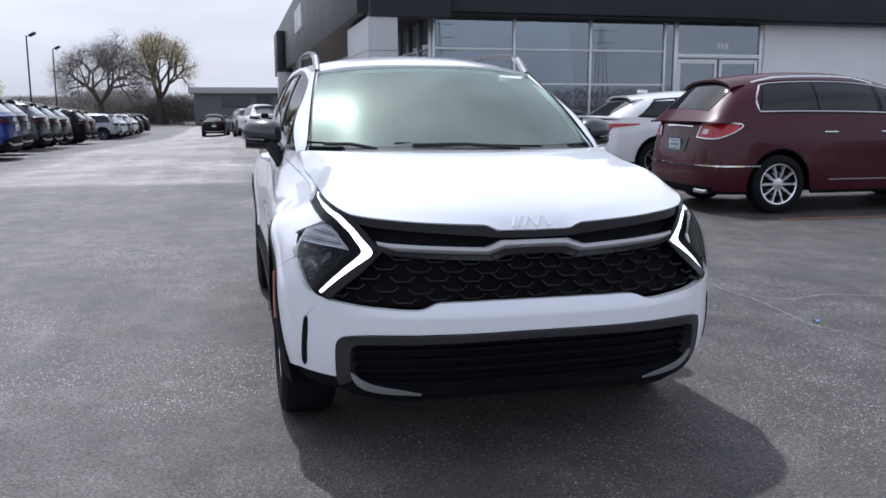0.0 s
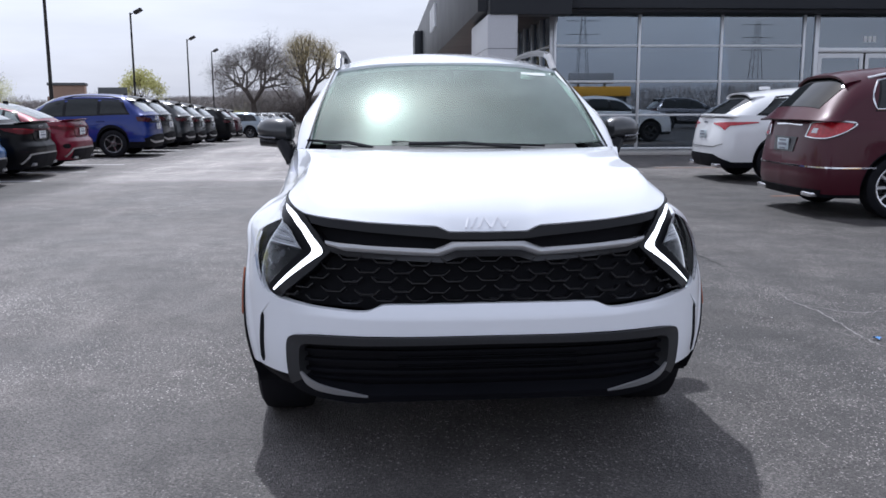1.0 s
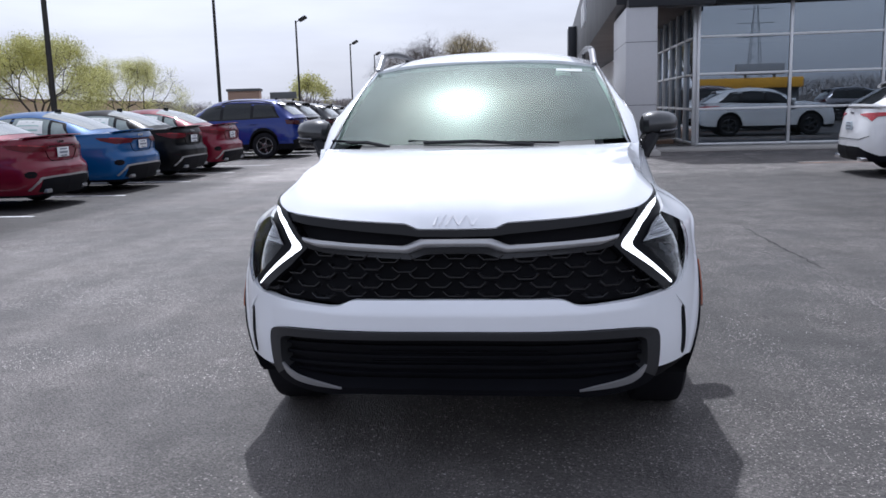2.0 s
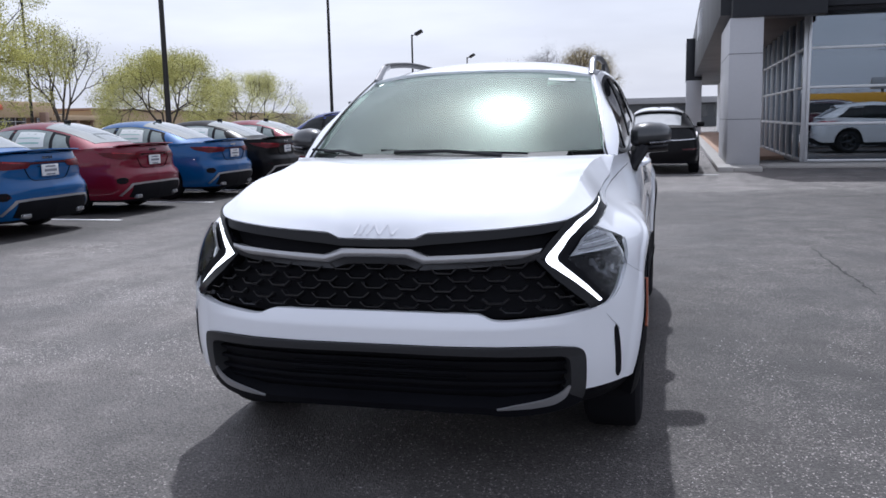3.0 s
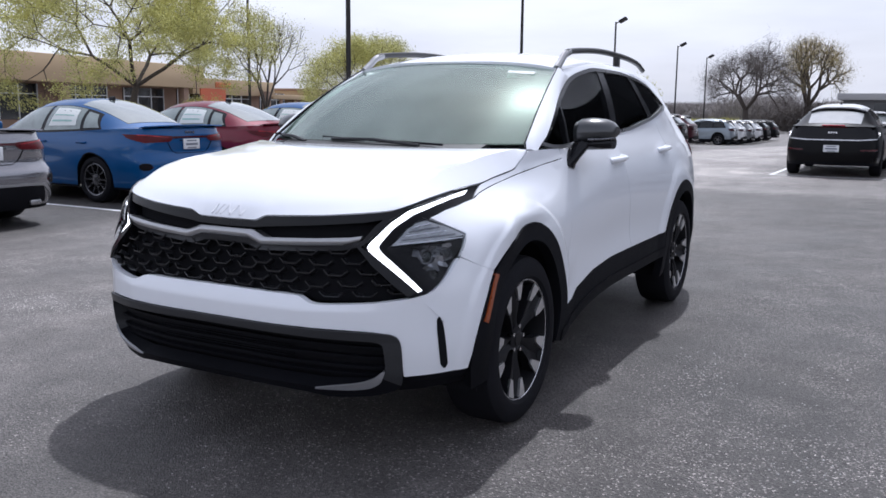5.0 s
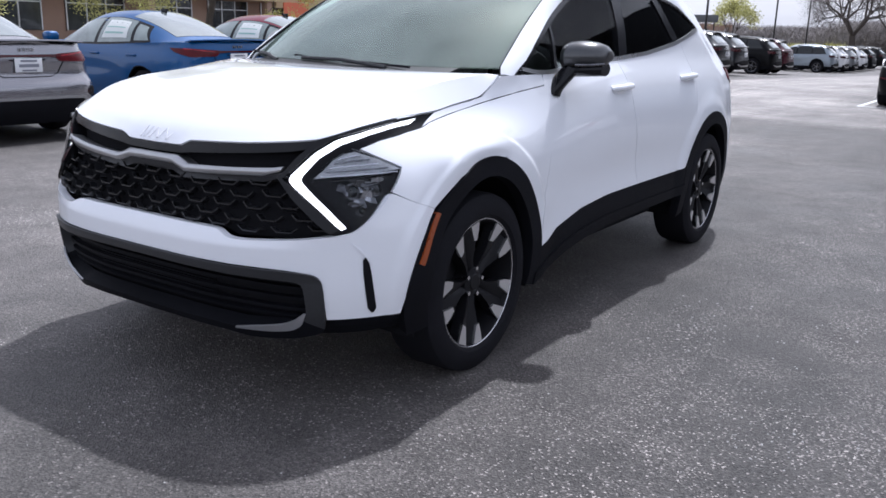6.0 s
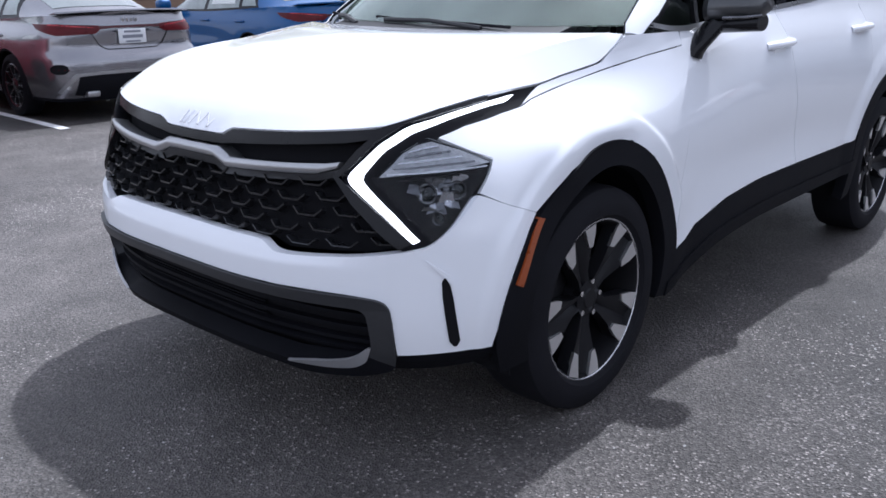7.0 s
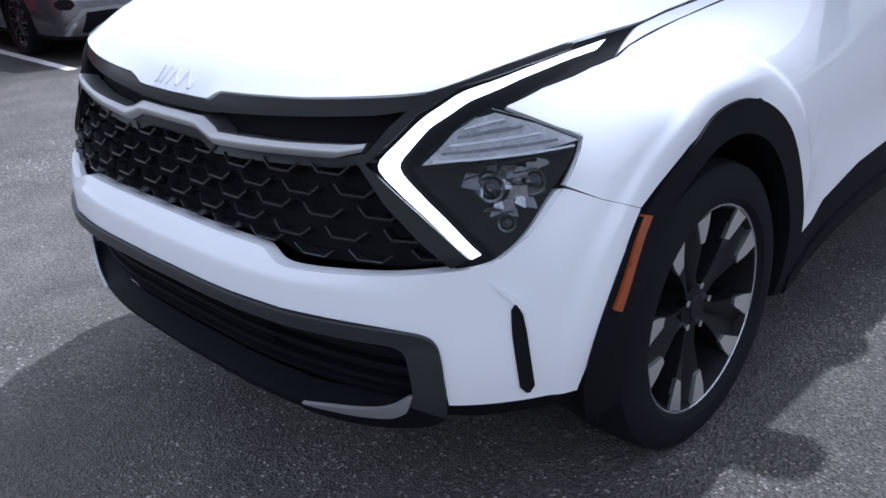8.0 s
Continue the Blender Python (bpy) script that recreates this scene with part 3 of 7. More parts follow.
part("corner_box", box((1.996, 54.0, 3.5), (2.46, 58.0, 3.71), 0.02), M["fascia"], bld)
# badge on the side band: plain raised bars
bm = bmesh.new()
for y0, y1, z0, z1 in ((37.9, 38.3, 5.0, 6.1), (38.6, 39.0, 5.0, 6.1), (39.3, 39.7, 5.0, 6.1), (40.3, 40.7, 5.0, 6.1), (41.0, 41.4, 5.0, 6.1), (41.7, 42.1, 5.0, 6.1)):
    v = [bm.verts.new((x, y + (0.35 if z == z1 else 0), z)) for x in (1.9, 2.0) for y in (y0, y1) for z in (z0, z1)]
    for q in ((0, 1, 3, 2), (4, 6, 7, 5), (0, 4, 5, 1), (2, 3, 7, 6), (0, 2, 6, 4), (1, 5, 7, 3)):
        bm.faces.new([v[i] for i in q])
part("badge", bm, M["plate_white"], bld, "white raised badge bars")

shop = empty("shop_front", pose(0, 0, 0))
tagged(shop, "tall reflective glazed shop front with silver mullions", "window", kind="structure")
COLS = (4.15, 6.45, 8.72, 11.02)
ROWSZ = (0.14, 1.05, 1.95, 2.9, 3.8)
for x in COLS:
    part("mullion", box((x - 0.035, FY - 0.06, 0.1), (x + 0.035, FY + 0.08, 3.85), 0.006), M["mullion"], shop)
for x0, x1 in zip(COLS, COLS[1:]):
    for z in ROWSZ:
        part("transom", box((x0 + 0.036, FY - 0.05, z - 0.03), (x1 - 0.036, FY + 0.07, z + 0.03), 0.006), M["mullion"], shop)
    for z0, z1 in zip(ROWSZ, ROWSZ[1:]):
        part("pane", box((x0 + 0.03, FY + 0.0, z0 + 0.02), (x1 - 0.03, FY + 0.012, z1 - 0.02)), M["shop_glass"], shop)
for x in (11.38, 14.15):
    part("mullion", box((x - 0.06, FY - 0.06, 0.0), (x + 0.06, FY + 0.08, 3.85), 0.006), M["mullion"], shop)
part("pane", box((11.05, FY, 0.15), (11.33, FY + 0.012, 3.78)), M["shop_glass"], shop)
part("transom", box((11.44, FY - 0.05, 2.72), (14.09, FY + 0.07, 2.85), 0.006), M["mullion"], shop)
part("transom", box((11.44, FY - 0.05, 3.72), (14.09, FY + 0.07, 3.82), 0.006), M["mullion"], shop)
part("pane", box((11.43, FY, 2.84), (14.1, FY + 0.012, 3.73)), M["shop_glass"], shop, "transom pane above the doors")
for k in range(3):
    part("number_bar", box((12.72 + k * 0.13, FY - 0.012, 3.0), (12.81 + k * 0.13, FY - 0.003, 3.17)), M["plate_white"], shop, "pale bars where the number stands")
for x0, x1 in ((11.46, 12.74), (12.80, 14.07)):
    d = part("glass_door", box((x0 + 0.09, FY + 0.0, 0.12), (x1 - 0.09, FY + 0.014, 2.6)), M["shop_glass"], shop, "glazed entrance door")
    bm = bmesh.new()
    for lo, hi in (((x0, 0.02), (x0 + 0.1, 2.7)), ((x1 - 0.1, 0.02), (x1, 2.7)), ((x0 + 0.1, 2.58), (x1 - 0.1, 2.7)), ((x0 + 0.1, 0.02), (x1 - 0.1, 0.2))):
        add_box(bm, (lo[0], FY - 0.03, lo[1]), (hi[0], FY + 0.04, hi[1]))
    part("door_frame", bm, M["mullion"], d)
# side glazing running back from the corner
ys = (19.66, 21.2, 22.7, 24.2, 25.8, 27.4, 29.0, 30.6)
for y in ys:
    part("mullion", box((FX - 0.08, y - 0.035, 0.1), (FX + 0.06, y + 0.035, 3.72), 0.006), M["mullion"], shop)
for y0, y1 in zip(ys, ys[1:]):
    for z in ROWSZ[:-1]:
        part("transom", box((FX - 0.06, y0 + 0.036, z - 0.03), (FX + 0.05, y1 - 0.036, z + 0.03), 0.006), M["mullion"], shop)
    part("pane", box((FX, y0 + 0.03, 0.12), (FX + 0.012, y1 - 0.03, 3.7)), M["shop_glass"], shop)
part("stucco_wall", box((14.22, FY - 0.1, 0.0), (46.0, FY + 0.2, 3.8), 0.01), M["stucco"], bld, "white stucco wall")
part("stucco_wall", box((19.5, FY - 1.3, 0.0), (46.0, FY - 0.11, 3.8), 0.01), M["stucco"], bld, "white stucco wall standing forward")
part("side_wall", box((FX, 30.7, 0.0), (FX + 0.3, 70.5, 3.715)), M["stucco"], bld)
part("back_wall", box((FX, 70.6, 0.0), (46.0, 70.9, 3.715)), M["stucco"], bld)
part("end_wall", box((45.6, FY + 0.3, 0.0), (46.0, 70.5, 3.715)), M["stucco"], bld)
part("showroom_floor", box((FX + 0.05, FY + 0.1, 0.0), (30, 36.0, 0.06)), M["floor_tile"], bld)
part("showroom_wall", box((FX + 0.4, 36.0, 0.0), (30, 36.2, 3.65)), M["inner_wall"], bld)
part("showroom_wall", box((30.01, FY + 0.3, 0.0), (30.2, 36.2, 3.65)), M["inner_wall"], bld)
part("plinth", box((3.0, 18.75, 0.0), (19.4, FY - 0.065, 0.10), 0.02), M["concrete"], bld, "concrete step along the shop front")
part("kerb", box((1.95, 17.2, -0.05), (2.3, 60.0, 0.13), 0.03), M["concrete"], bld, "concrete kerb beside the drive")
part("walkway", box((2.31, 22.8, 0.0), (4.0, 60.0, 0.11), 0.01), M["ramp_tan"], bld, "tan paved walkway")
part("walkway", box((2.31, 17.3, 0.0), (2.95, 18.44, 0.11), 0.01), M["concrete"], bld)


# ---- street lamps of the car park ----
def lot_lamp(m, height=7.0, label="tall black steel car park lamp with one floodlight head"):
    lamp = empty("lot_lamp", m)
    tagged(lamp, label, "street lamp", "car park lamps")
    part("base", revolve_z([(0.0, 0.0), (0.0, 0.28), (0.7, 0.28), (0.72, 0.24), (0.72, 0.0)], 20), M["concrete"], lamp, "round concrete foot")
    bm = bmesh.new()
    cyl(bm, (0, 0, 0.73), (0, 0, height), 0.085, 0.06, 12)
    part("pole", bm, M["pole"], lamp)
    bm = bmesh.new()
    cyl(bm, (0, 0, height - 0.12), (0.42, -0.1, height + 0.1), 0.03, 0.03, 8)
    part("arm", bm, M["pole"], lamp)
    bm = box((0.28, -0.32, height - 0.02), (0.86, 0.2, height + 0.2), 0.05)
    bmesh.ops.rotate(bm, verts=bm.verts, cent=(0.5, 0, height), matrix=Matrix.Rotation(radians(-28), 3, "Y"))
    part("lamp_head", bm, M["pole"], lamp)
    return lamp


def revolve_z(profile, seg=16):
    bm = bmesh.new()
    add_grid(bm, [[(r * math.cos(2 * math.pi * k / seg), r * math.sin(2 * math.pi * k / seg), h) for h, r in profile] for k in range(seg)], close_u=True)
    bmesh.ops.remove_doubles(bm, verts=bm.verts, dist=1e-5)
    return bm


first_lamp = lot_lamp(pose(-13.3, 18.7, 0), 8.35)
for x, y, r in ((-15.05, 35.4, 0), (-17.55, 57.0, 5), (-19.0, 80.0, 0), (-20.5, 99.0, -10), (-23.0, 128.0, 0), (-31, 12, 0)):
    copy_thing(first_lamp, pose(x, y, ground_z(x, y), 0, 0, r))

lot_lamp(pose(-33.6, 37.0, ground_z(-33.6, 37.0)), 12.5, "tall thin dark lamp pole behind the parked cars")


# ---- trees ----
def grow(rng, base, heading, length, radius, depth, segs, tips, spread, droop=0.0):
    p, d = Vector(base), Vector(heading).normalized()
    n = 3
    for k in range(n):
        q = p + d * length / n
        r2 = radius * (1 - 0.22 * (k + 1) / n)
        segs.append((p.copy(), q.copy(), radius * (1 - 0.22 * k / n), r2))
        d = (d + Vector((rng.uniform(-1, 1), rng.uniform(-1, 1), rng.uniform(-0.5, 0.7) - droop)) * 0.16).normalized()
        p = q
    if depth <= 0:
        tips.append((p.copy(), d.copy()))
        return
    kids = rng.choice((2, 3, 3)) if depth > 1 else 3
    a0 = rng.uniform(0, 6.28)
    for i in range(kids):
        a = a0 + i * 6.283 / kids + rng.uniform(-0.5, 0.5)
        side = d.orthogonal().normalized()
        side.rotate(Matrix.Rotation(a, 3, d))
        nd = (d * rng.uniform(0.55, 0.95) + side * spread * rng.uniform(0.6, 1.15)).normalized()
        grow(rng, p, nd, length * rng.uniform(0.62, 0.86), radius * 0.62, depth - 1, segs, tips, spread, droop)
    if depth <= 2:
        tips.append((p.copy(), d.copy()))


def tree(name, m, height, spread, depth, leaves, leaf_mat, seed, label, leaf=0.09, clump=0.55, trunk=0.16, stem=0.26, twigs=False, wide=1.0):
    rng = random.Random(seed)
    top = empty(name, m)
    tagged(top, label, "tree", "trees round the car park")
    segs, tips = [], []
    grow(rng, (0, 0, 0), (0.03, 0.02, 1), height * stem, trunk, 0, segs, [], spread)
    fork = segs[-1][1]
    a0 = rng.uniform(0, 6)
    for i in range(4):
        a = a0 + i * 1.57 + rng.uniform(-0.4, 0.4)
        grow(rng, fork, (math.cos(a) * spread, math.sin(a) * spread, rng.uniform(0.55, 1.1)), height * 0.27, trunk * 0.52, depth, segs, tips, spread)
    k = height / max(p.z for p, d in tips)
    kw = k * wide
    fit3 = lambda p: Vector((p.x * kw, p.y * kw, p.z * k))
    segs = [(fit3(p), fit3(q), r1, r2) for p, q, r1, r2 in segs]
    tips = [(fit3(p), d) for p, d in tips]
    bm = bmesh.new()
    for p, q, r1, r2 in segs:
        cyl(bm, p, q, max(r1, 0.008), max(r2, 0.006), 6 if r1 > 0.03 else 4, caps=False)
    part("trunk", bm, M["bark"], top, angle=60)
    V, F = [], []
    for p, d in tips:
        if not twigs and noise.noise(p * 0.8 + Vector((seed, 0, 0))) < rng.uniform(-0.55, 0.1):
            continue
        for k in range(leaves):
            o = Vector((rng.gauss(0, 1), rng.gauss(0, 1), rng.gauss(0, 0.8))) * clump * 0.5
            c = p + o
            if twigs:
                e = c + Vector((rng.uniform(-1, 1), rng.uniform(-1, 1), rng.uniform(-0.6, 0.8))).normalized() * leaf * 6
                s = Vector((rng.uniform(-1, 1), rng.uniform(-1, 1), rng.uniform(-1, 1))).normalized() * leaf * 0.09
                i = len(V)
                V += [tuple(c - s), tuple(c + s), tuple(e)]
                F.append((i, i + 1, i + 2))
            else:
                x = Vector((rng.uniform(-1, 1), rng.uniform(-1, 1), rng.uniform(-1, 1))).normalized()
                y = x.orthogonal().normalized()
                sz = leaf * rng.uniform(0.6, 1.3)
                i = len(V)
                V += [tuple(c - x * sz), tuple(c + y * sz * 0.5), tuple(c + x * sz), tuple(c - y * sz * 0.5)]
                F.append((i, i + 1, i + 2, i + 3))
    me = bpy.data.meshes.new("crown")
    me.from_pydata(V, [], F)
    me.materials.append(leaf_mat)
    crown = new("crown", me)
    crown.parent = top
    return top


tree("tree", pose(-24.0, 19.6, 0), 7.4, 0.8, 5, 190, M["leaf_spring"], 5, "spreading tree with fresh yellow-green spring leaves", 0.034, 0.36, 0.15, 0.30, wide=1.0)
tree("tree", pose(-22.2, 25.2, ground_z(-22.2, 25.2)), 5.3, 0.45, 4, 26, M["leaf_spring"], 8, "slim tree with sparse opening yellow leaves", 0.026, 0.4, 0.10, 0.2, wide=0.60)
t_small = tree("tree", pose(-24.5, 36.0, ground_z(-24.5, 36.0)), 5.6, 0.7, 5, 105, M["leaf_spring"], 14, "small round tree with yellow-green spring leaves", 0.036, 0.46, 0.12, 0.2, wide=0.86)
copy_thing(t_small, pose(-26.5, 49.0, ground_z(-26.5, 49.0), 0, 0, 70))
copy_thing(t_small, pose(-27, 10.0, 0, 0, 0, 140))
tree("tree", pose(-30.0, 103, -0.8), 6.2, 0.4, 4, 18, M["leaf_spring"], 17, "slim upright tree with yellow-green spring leaves", 0.12, 0.8, 0.14, 0.2, wide=0.72)
tree("bare_tree", pose(-16.2, 101, -0.8), 10.4, 0.78, 5, 20, M["twig"], 21, "large bare spreading tree with dark branches", 0.11, 1.1, 0.42, 0.26, twigs=True, wide=0.92)
tree("tree", pose(-10.3, 106, -0.8), 10.9, 0.62, 5, 44, M["leaf_ochre"], 33, "broad tree with ochre budding leaves", 0.05, 0.85, 0.5, 0.3, wide=0.66)

# ---- far woods and hedges, a low band round the lot ----
def thicket(pts, height, depth, count, seed, material, label, base=0.0, fine=1.0):
    rng = random.Random(seed)
    V, F = [], []
    for k in range(count):
        t = rng.random() * (len(pts) - 1)
        i = min(int(t), len(pts) - 2)
        a, b = Vector(pts[i]), Vector(pts[i + 1])
        p = a + (b - a) * (t - i)
        h = height * (0.55 + 0.45 * noise.noise(Vector((p.x * 0.08, p.y * 0.08, seed)))) * (0.9 + 0.25 * noise.noise(Vector((p.x * 0.5, p.y * 0.5, 3))))
        up = rng.random() ** 0.8
        c = Vector((p.x + rng.uniform(-depth, depth), p.y + rng.uniform(-depth, depth), base + h * up))
        lean = 0.35 + 1.1 * up
        x = Vector((rng.uniform(-1, 1) * lean, rng.uniform(-1, 1) * lean, 1.0)).normalized()
        y = Vector((rng.uniform(-1, 1), rng.uniform(-1, 1), 0.1)).normalized()
        s, w = rng.uniform(0.5, 1.3) * fine, rng.uniform(0.03, 0.11) * fine
        i = len(V)
        V += [tuple(c - x * s - y * w), tuple(c - x * s + y * w), tuple(c + x * s)]
        F.append((i, i + 1, i + 2))
    me = bpy.data.meshes.new("woods")
    me.from_pydata(V, [], F)
    me.materials.append(material)
    return tagged(new("woods", me), label, "woods", kind="stuff")


thicket([(-120, 70), (-75, 130), (-40, 150), (-10, 140), (6, 120)], 6.5, 6, 120000, 5, M["hedge"], "far band of leafless brown woods", -0.8, 0.5)
thicket([(-44, 138), (-28, 126), (-15, 116)], 6.2, 4, 80000, 6, M["hedge"], "leafless thicket at the end of the car park", -0.8, 0.42)
thicket([(-15, 110), (-11, 108), (-7.5, 107)], 4.0, 1.8, 15000, 16, M["twig"], "brown brush round the far trees", -0.8, 0.35)
thicket([(-30, 108), (-19, 110)], 2.4, 1.5, 5000, 7, M["leaf_spring"], "low yellow-green bush", -0.8, 0.6)
thicket([(-160, -120), (-60, -75), (0, -70), (70, -75), (170, -90)], 6.5, 8, 60000, 9, M["hedge"], "far band of leafless woods across the road", 0.0, 0.6)


# ---- shops across the side road ----
def strip_mall():
    mall = empty("shopping_strip", pose(-41, 22, 0, 0, 0, 12))
    tagged(mall, "long low tan shopping strip with brick shop fronts", "building")
    part("wall", box((-14, -30, -0.8), (0, 34, 2.7)), M["mall_brick"], mall, "brick shop front wall")
    part("roof_band", box((-14.5, -30.5, 2.6), (1.6, 22, 4.15), 0.05), M["mall_tan"], mall, "tan stucco roof band")
    part("roof_band", box((-14.5, 22.01, 2.2), (0.6, 34.5, 3.4), 0.05), M["mall_tan"], mall)
    for y in range(-28, 33, 6):
        if y % 12 == 8:
            part("post", box((0.9, y - 0.3, -0.8), (1.4, y + 0.3, 2.6), 0.03), M["mall_brick"], mall)
        w = part("shop_window", box((0.01, y + 0.8, 0.5), (0.06, y + 5.2, 2.5)), M["mall_glass"], mall, "dark shop window")
        bm = bmesh.new()
        for k in range(4):
            add_box(bm, (0.06, y + 0.8 + k * 1.44, 0.5), (0.1, y + 0.88 + k * 1.44, 2.5))
        add_box(bm, (0.06, y + 0.8, 1.9), (0.1, y + 5.2, 1.96))
        part("frame", bm, M["mullion"], w)
    part("sign", box((0.61, 25.0, 2.75), (0.66, 27.2, 3.15), 0.02), M["sign_orange"], mall, "small orange shop sign")
    part("banner", box((0.62, 22.9, 1.5), (0.68, 26.4, 2.65)), M["sign_orange"], mall, "orange shop banner")
    # covered walk to the farther block
    part("walk_roof", box((-6, 34.6, 2.0), (0.4, 43.4, 2.4), 0.04), M["mall_tan"], mall, "flat roof of a covered walk")
    for y in (36.5, 39.5, 42.5):
        part("post", box((-0.2, y - 0.25, -1.2), (0.2, y + 0.25, 1.99), 0.03), M["mall_brick"], mall)
    part("wall", box((-16, 43.5, -2.5), (-0.4, 128, 2.9)), M["mall_tan"], mall, "plain tan wall of the farther block")
    part("coping", box((-16.2, 43.3, 2.91), (-0.2, 128.2, 3.12), 0.03), M["mall_brick"], mall)
    for k, y in enumerate((52, 66, 80, 97, 112)):
        part("service_door", box((-0.39, y, -1.0), (-0.33, y + 2.2 + k % 2, 1.3)), M["mall_glass"], mall, "dark service door")
    return mall


strip_mall()
far = empty("workshop_building", pose(3, 100, -0.8))
tagged(far, "low dark grey workshop building with flat roof", "building")
part("wall", box((-9, 0, 0), (24, 14, 3.5)), M["far_grey"], far)
part("roof", box((-9.6, -0.6, 3.5), (24.6, 14.6, 4.2), 0.05), M["far_white"], far, "pale flat roof edge")
for x in (-6, -2, 2, 6, 10):
    part("window", box((x, -0.05, 1.9), (x + 3.2, 0.02, 3.2)), M["mall_glass"], far)
store = empty("brick_store", pose(-45.5, 128, -0.8, 0, 0, 15))
tagged(store, "far low brown brick store with flat parapet", "building")
part("wall", box((-4.5, 0, 0), (7.5, 10, 3.4)), M["mall_brick"], store)
part("tower", box((-4.2, -0.4, 0), (0.6, 5, 5.0), 0.05), M["mall_brick"], store, "taller brick entrance block")
part("parapet", box((-4.4, -0.6, 5.0), (0.8, 5.2, 5.4), 0.04), M["far_grey"], store)
for x in (1.4, 3.4, 5.4):
    part("window", box((x, -0.05, 0.8), (x + 1.4, 0.02, 2.4)), M["mall_glass"], store)
sign = empty("roadside_sign", pose(-31.0, 96, -0.8))
tagged(sign, "small dark board sign on two posts", "sign")
part("board", box((-1.6, -0.1, 3.3), (1.6, 0.1, 4.1), 0.03), M["far_grey"], sign)
for x in (-1.2, 1.2):
    part("post", box((x - 0.06, -0.05, 0), (x + 0.06, 0.05, 3.3)), M["pole"], sign)
# across the road behind: a yellow-banded shop and two pylons, seen mirrored in the shop front
yb = empty("roadside_shop", pose(16.5, -48, 0))
tagged(yb, "low roadside shop with yellow band", "building")
part("wall", box((-8, -8, 0), (8.4, 0, 2.1)), M["far_grey"], yb)
part("yellow_band", box((-8.3, -8.4, 2.1), (8.7, 0.5, 3.1), 0.05), M["sign_yellow"], yb, "yellow roof band")
part("roof_sign", box((2.2, -0.3, 3.4), (6.9, 0.3, 4.5), 0.05), M["far_white"], yb, "white roof sign")
for x in (3.2, 6.0):
    part("sign_post", box((x - 0.1, -0.1, 3.1), (x + 0.1, 0.1, 3.4)), M["far_grey"], yb)
for x, y in ((52, -190), (104, -200)):
    py = empty("pylon", pose(x, y, 0))
    tagged(py, "far lattice power pylon", "pylon", "pylons")
    bm = bmesh.new()
    for sx in (-1, 1):
        for sy in (-1, 1):
            cyl(bm, (sx * 2, sy * 2, 0), (sx * 0.4, sy * 0.4, 24), 0.10, 0.06, 5)
    for k in range(6):
        h, w = 3 + k * 3.4, 2 - 0.24 * k
        cyl(bm, (-w, -w, h), (w, -w, h + 2.5), 0.04, 0.04, 4)
        cyl(bm, (w, -w, h), (-w, -w, h + 2.5), 0.04, 0.04, 4)
    part("mast", bm, M["far_grey"], py)
    bm = bmesh.new()
    for h in (16, 19.5, 23):
        cyl(bm, (-4.5, 0, h), (4.5, 0, h), 0.08, 0.08, 5)
    part("crossarm", bm, M["far_grey"], py)

# ---- parked cars ----
def wheel_meshes(r, width, rim_r, spokes, rim_mat, spoke_w=0.045):
    """Rim with spokes, and tyre, about the x axis, outer face at +x."""
    w = width / 2
    tyre = revolve([(-w * 0.8, rim_r), (-w, rim_r + 0.03), (-w, r - 0.04), (-w * 0.82, r - 0.008), (-w * 0.3, r), (w * 0.3, r), (w * 0.82, r - 0.008), (w, r - 0.04), (w * 1.02, rim_r + 0.03), (w * 0.86, rim_r), (w * 0.7, rim_r - 0.012)], 40)
    # face of the rim as one moulded sheet: spokes stand up, the gaps lie deep
    rim = bmesh.new()
    steps = spokes * 12
    G = []
    for k in range(steps):
        a = 2 * math.pi * k / steps
        ph = (k % 12) / 12.0
        row = []
        for rr, top in ((0.002, 0.8), (0.05, 0.79), (0.072, 0.74), (0.09, 0.76), (rim_r * 0.6, 0.79), (rim_r - 0.03, 0.82), (rim_r - 0.02, 0.84), (rim_r - 0.004, 0.9), (rim_r + 0.004, 0.86)):
            half = spoke_w * (0.8 + 0.4 * rr / rim_r) / 2
            gap = min(ph, 1 - ph) * 2 * math.pi / spokes * rr
            deep = 0.06 if (0.08 < rr < rim_r - 0.025 and gap > half) else 0.0
            row.append((w * top - deep, rr * math.cos(a), rr * math.sin(a)))
        G.append(row)
    add_grid(rim, G, close_u=True)
    out = []
    for nm, b, m in (("tyre", tyre, M["rubber"]), ("wheel", rim, rim_mat)):
        bmesh.ops.recalc_face_normals(b, faces=b.faces)
        me = bpy.data.meshes.new(nm)
        b.to_mesh(me)
        b.free()
        smooth(me, 35)
        me.materials.append(m)
        if nm == "wheel":
            # deep faces turn black to paint in the dark of the open gaps
            me.materials.append(M["rim_black"])
            for f in me.polygons:
                f.material_index = int(f.center.x < w * 0.72 - 0.012)
        out.append(me)
    return out


def fit_wheels(car, meshes, track, wb, r):
    for sx in (1, -1):
        for y in (0.0, wb):
            w = new("wheel", meshes[1])
            w.parent = car
            w.matrix_local = pose(sx * track / 2, y, r, 0, 0, 0 if sx > 0 else 180)
            t = new("tyre", meshes[0])
            t.parent = w


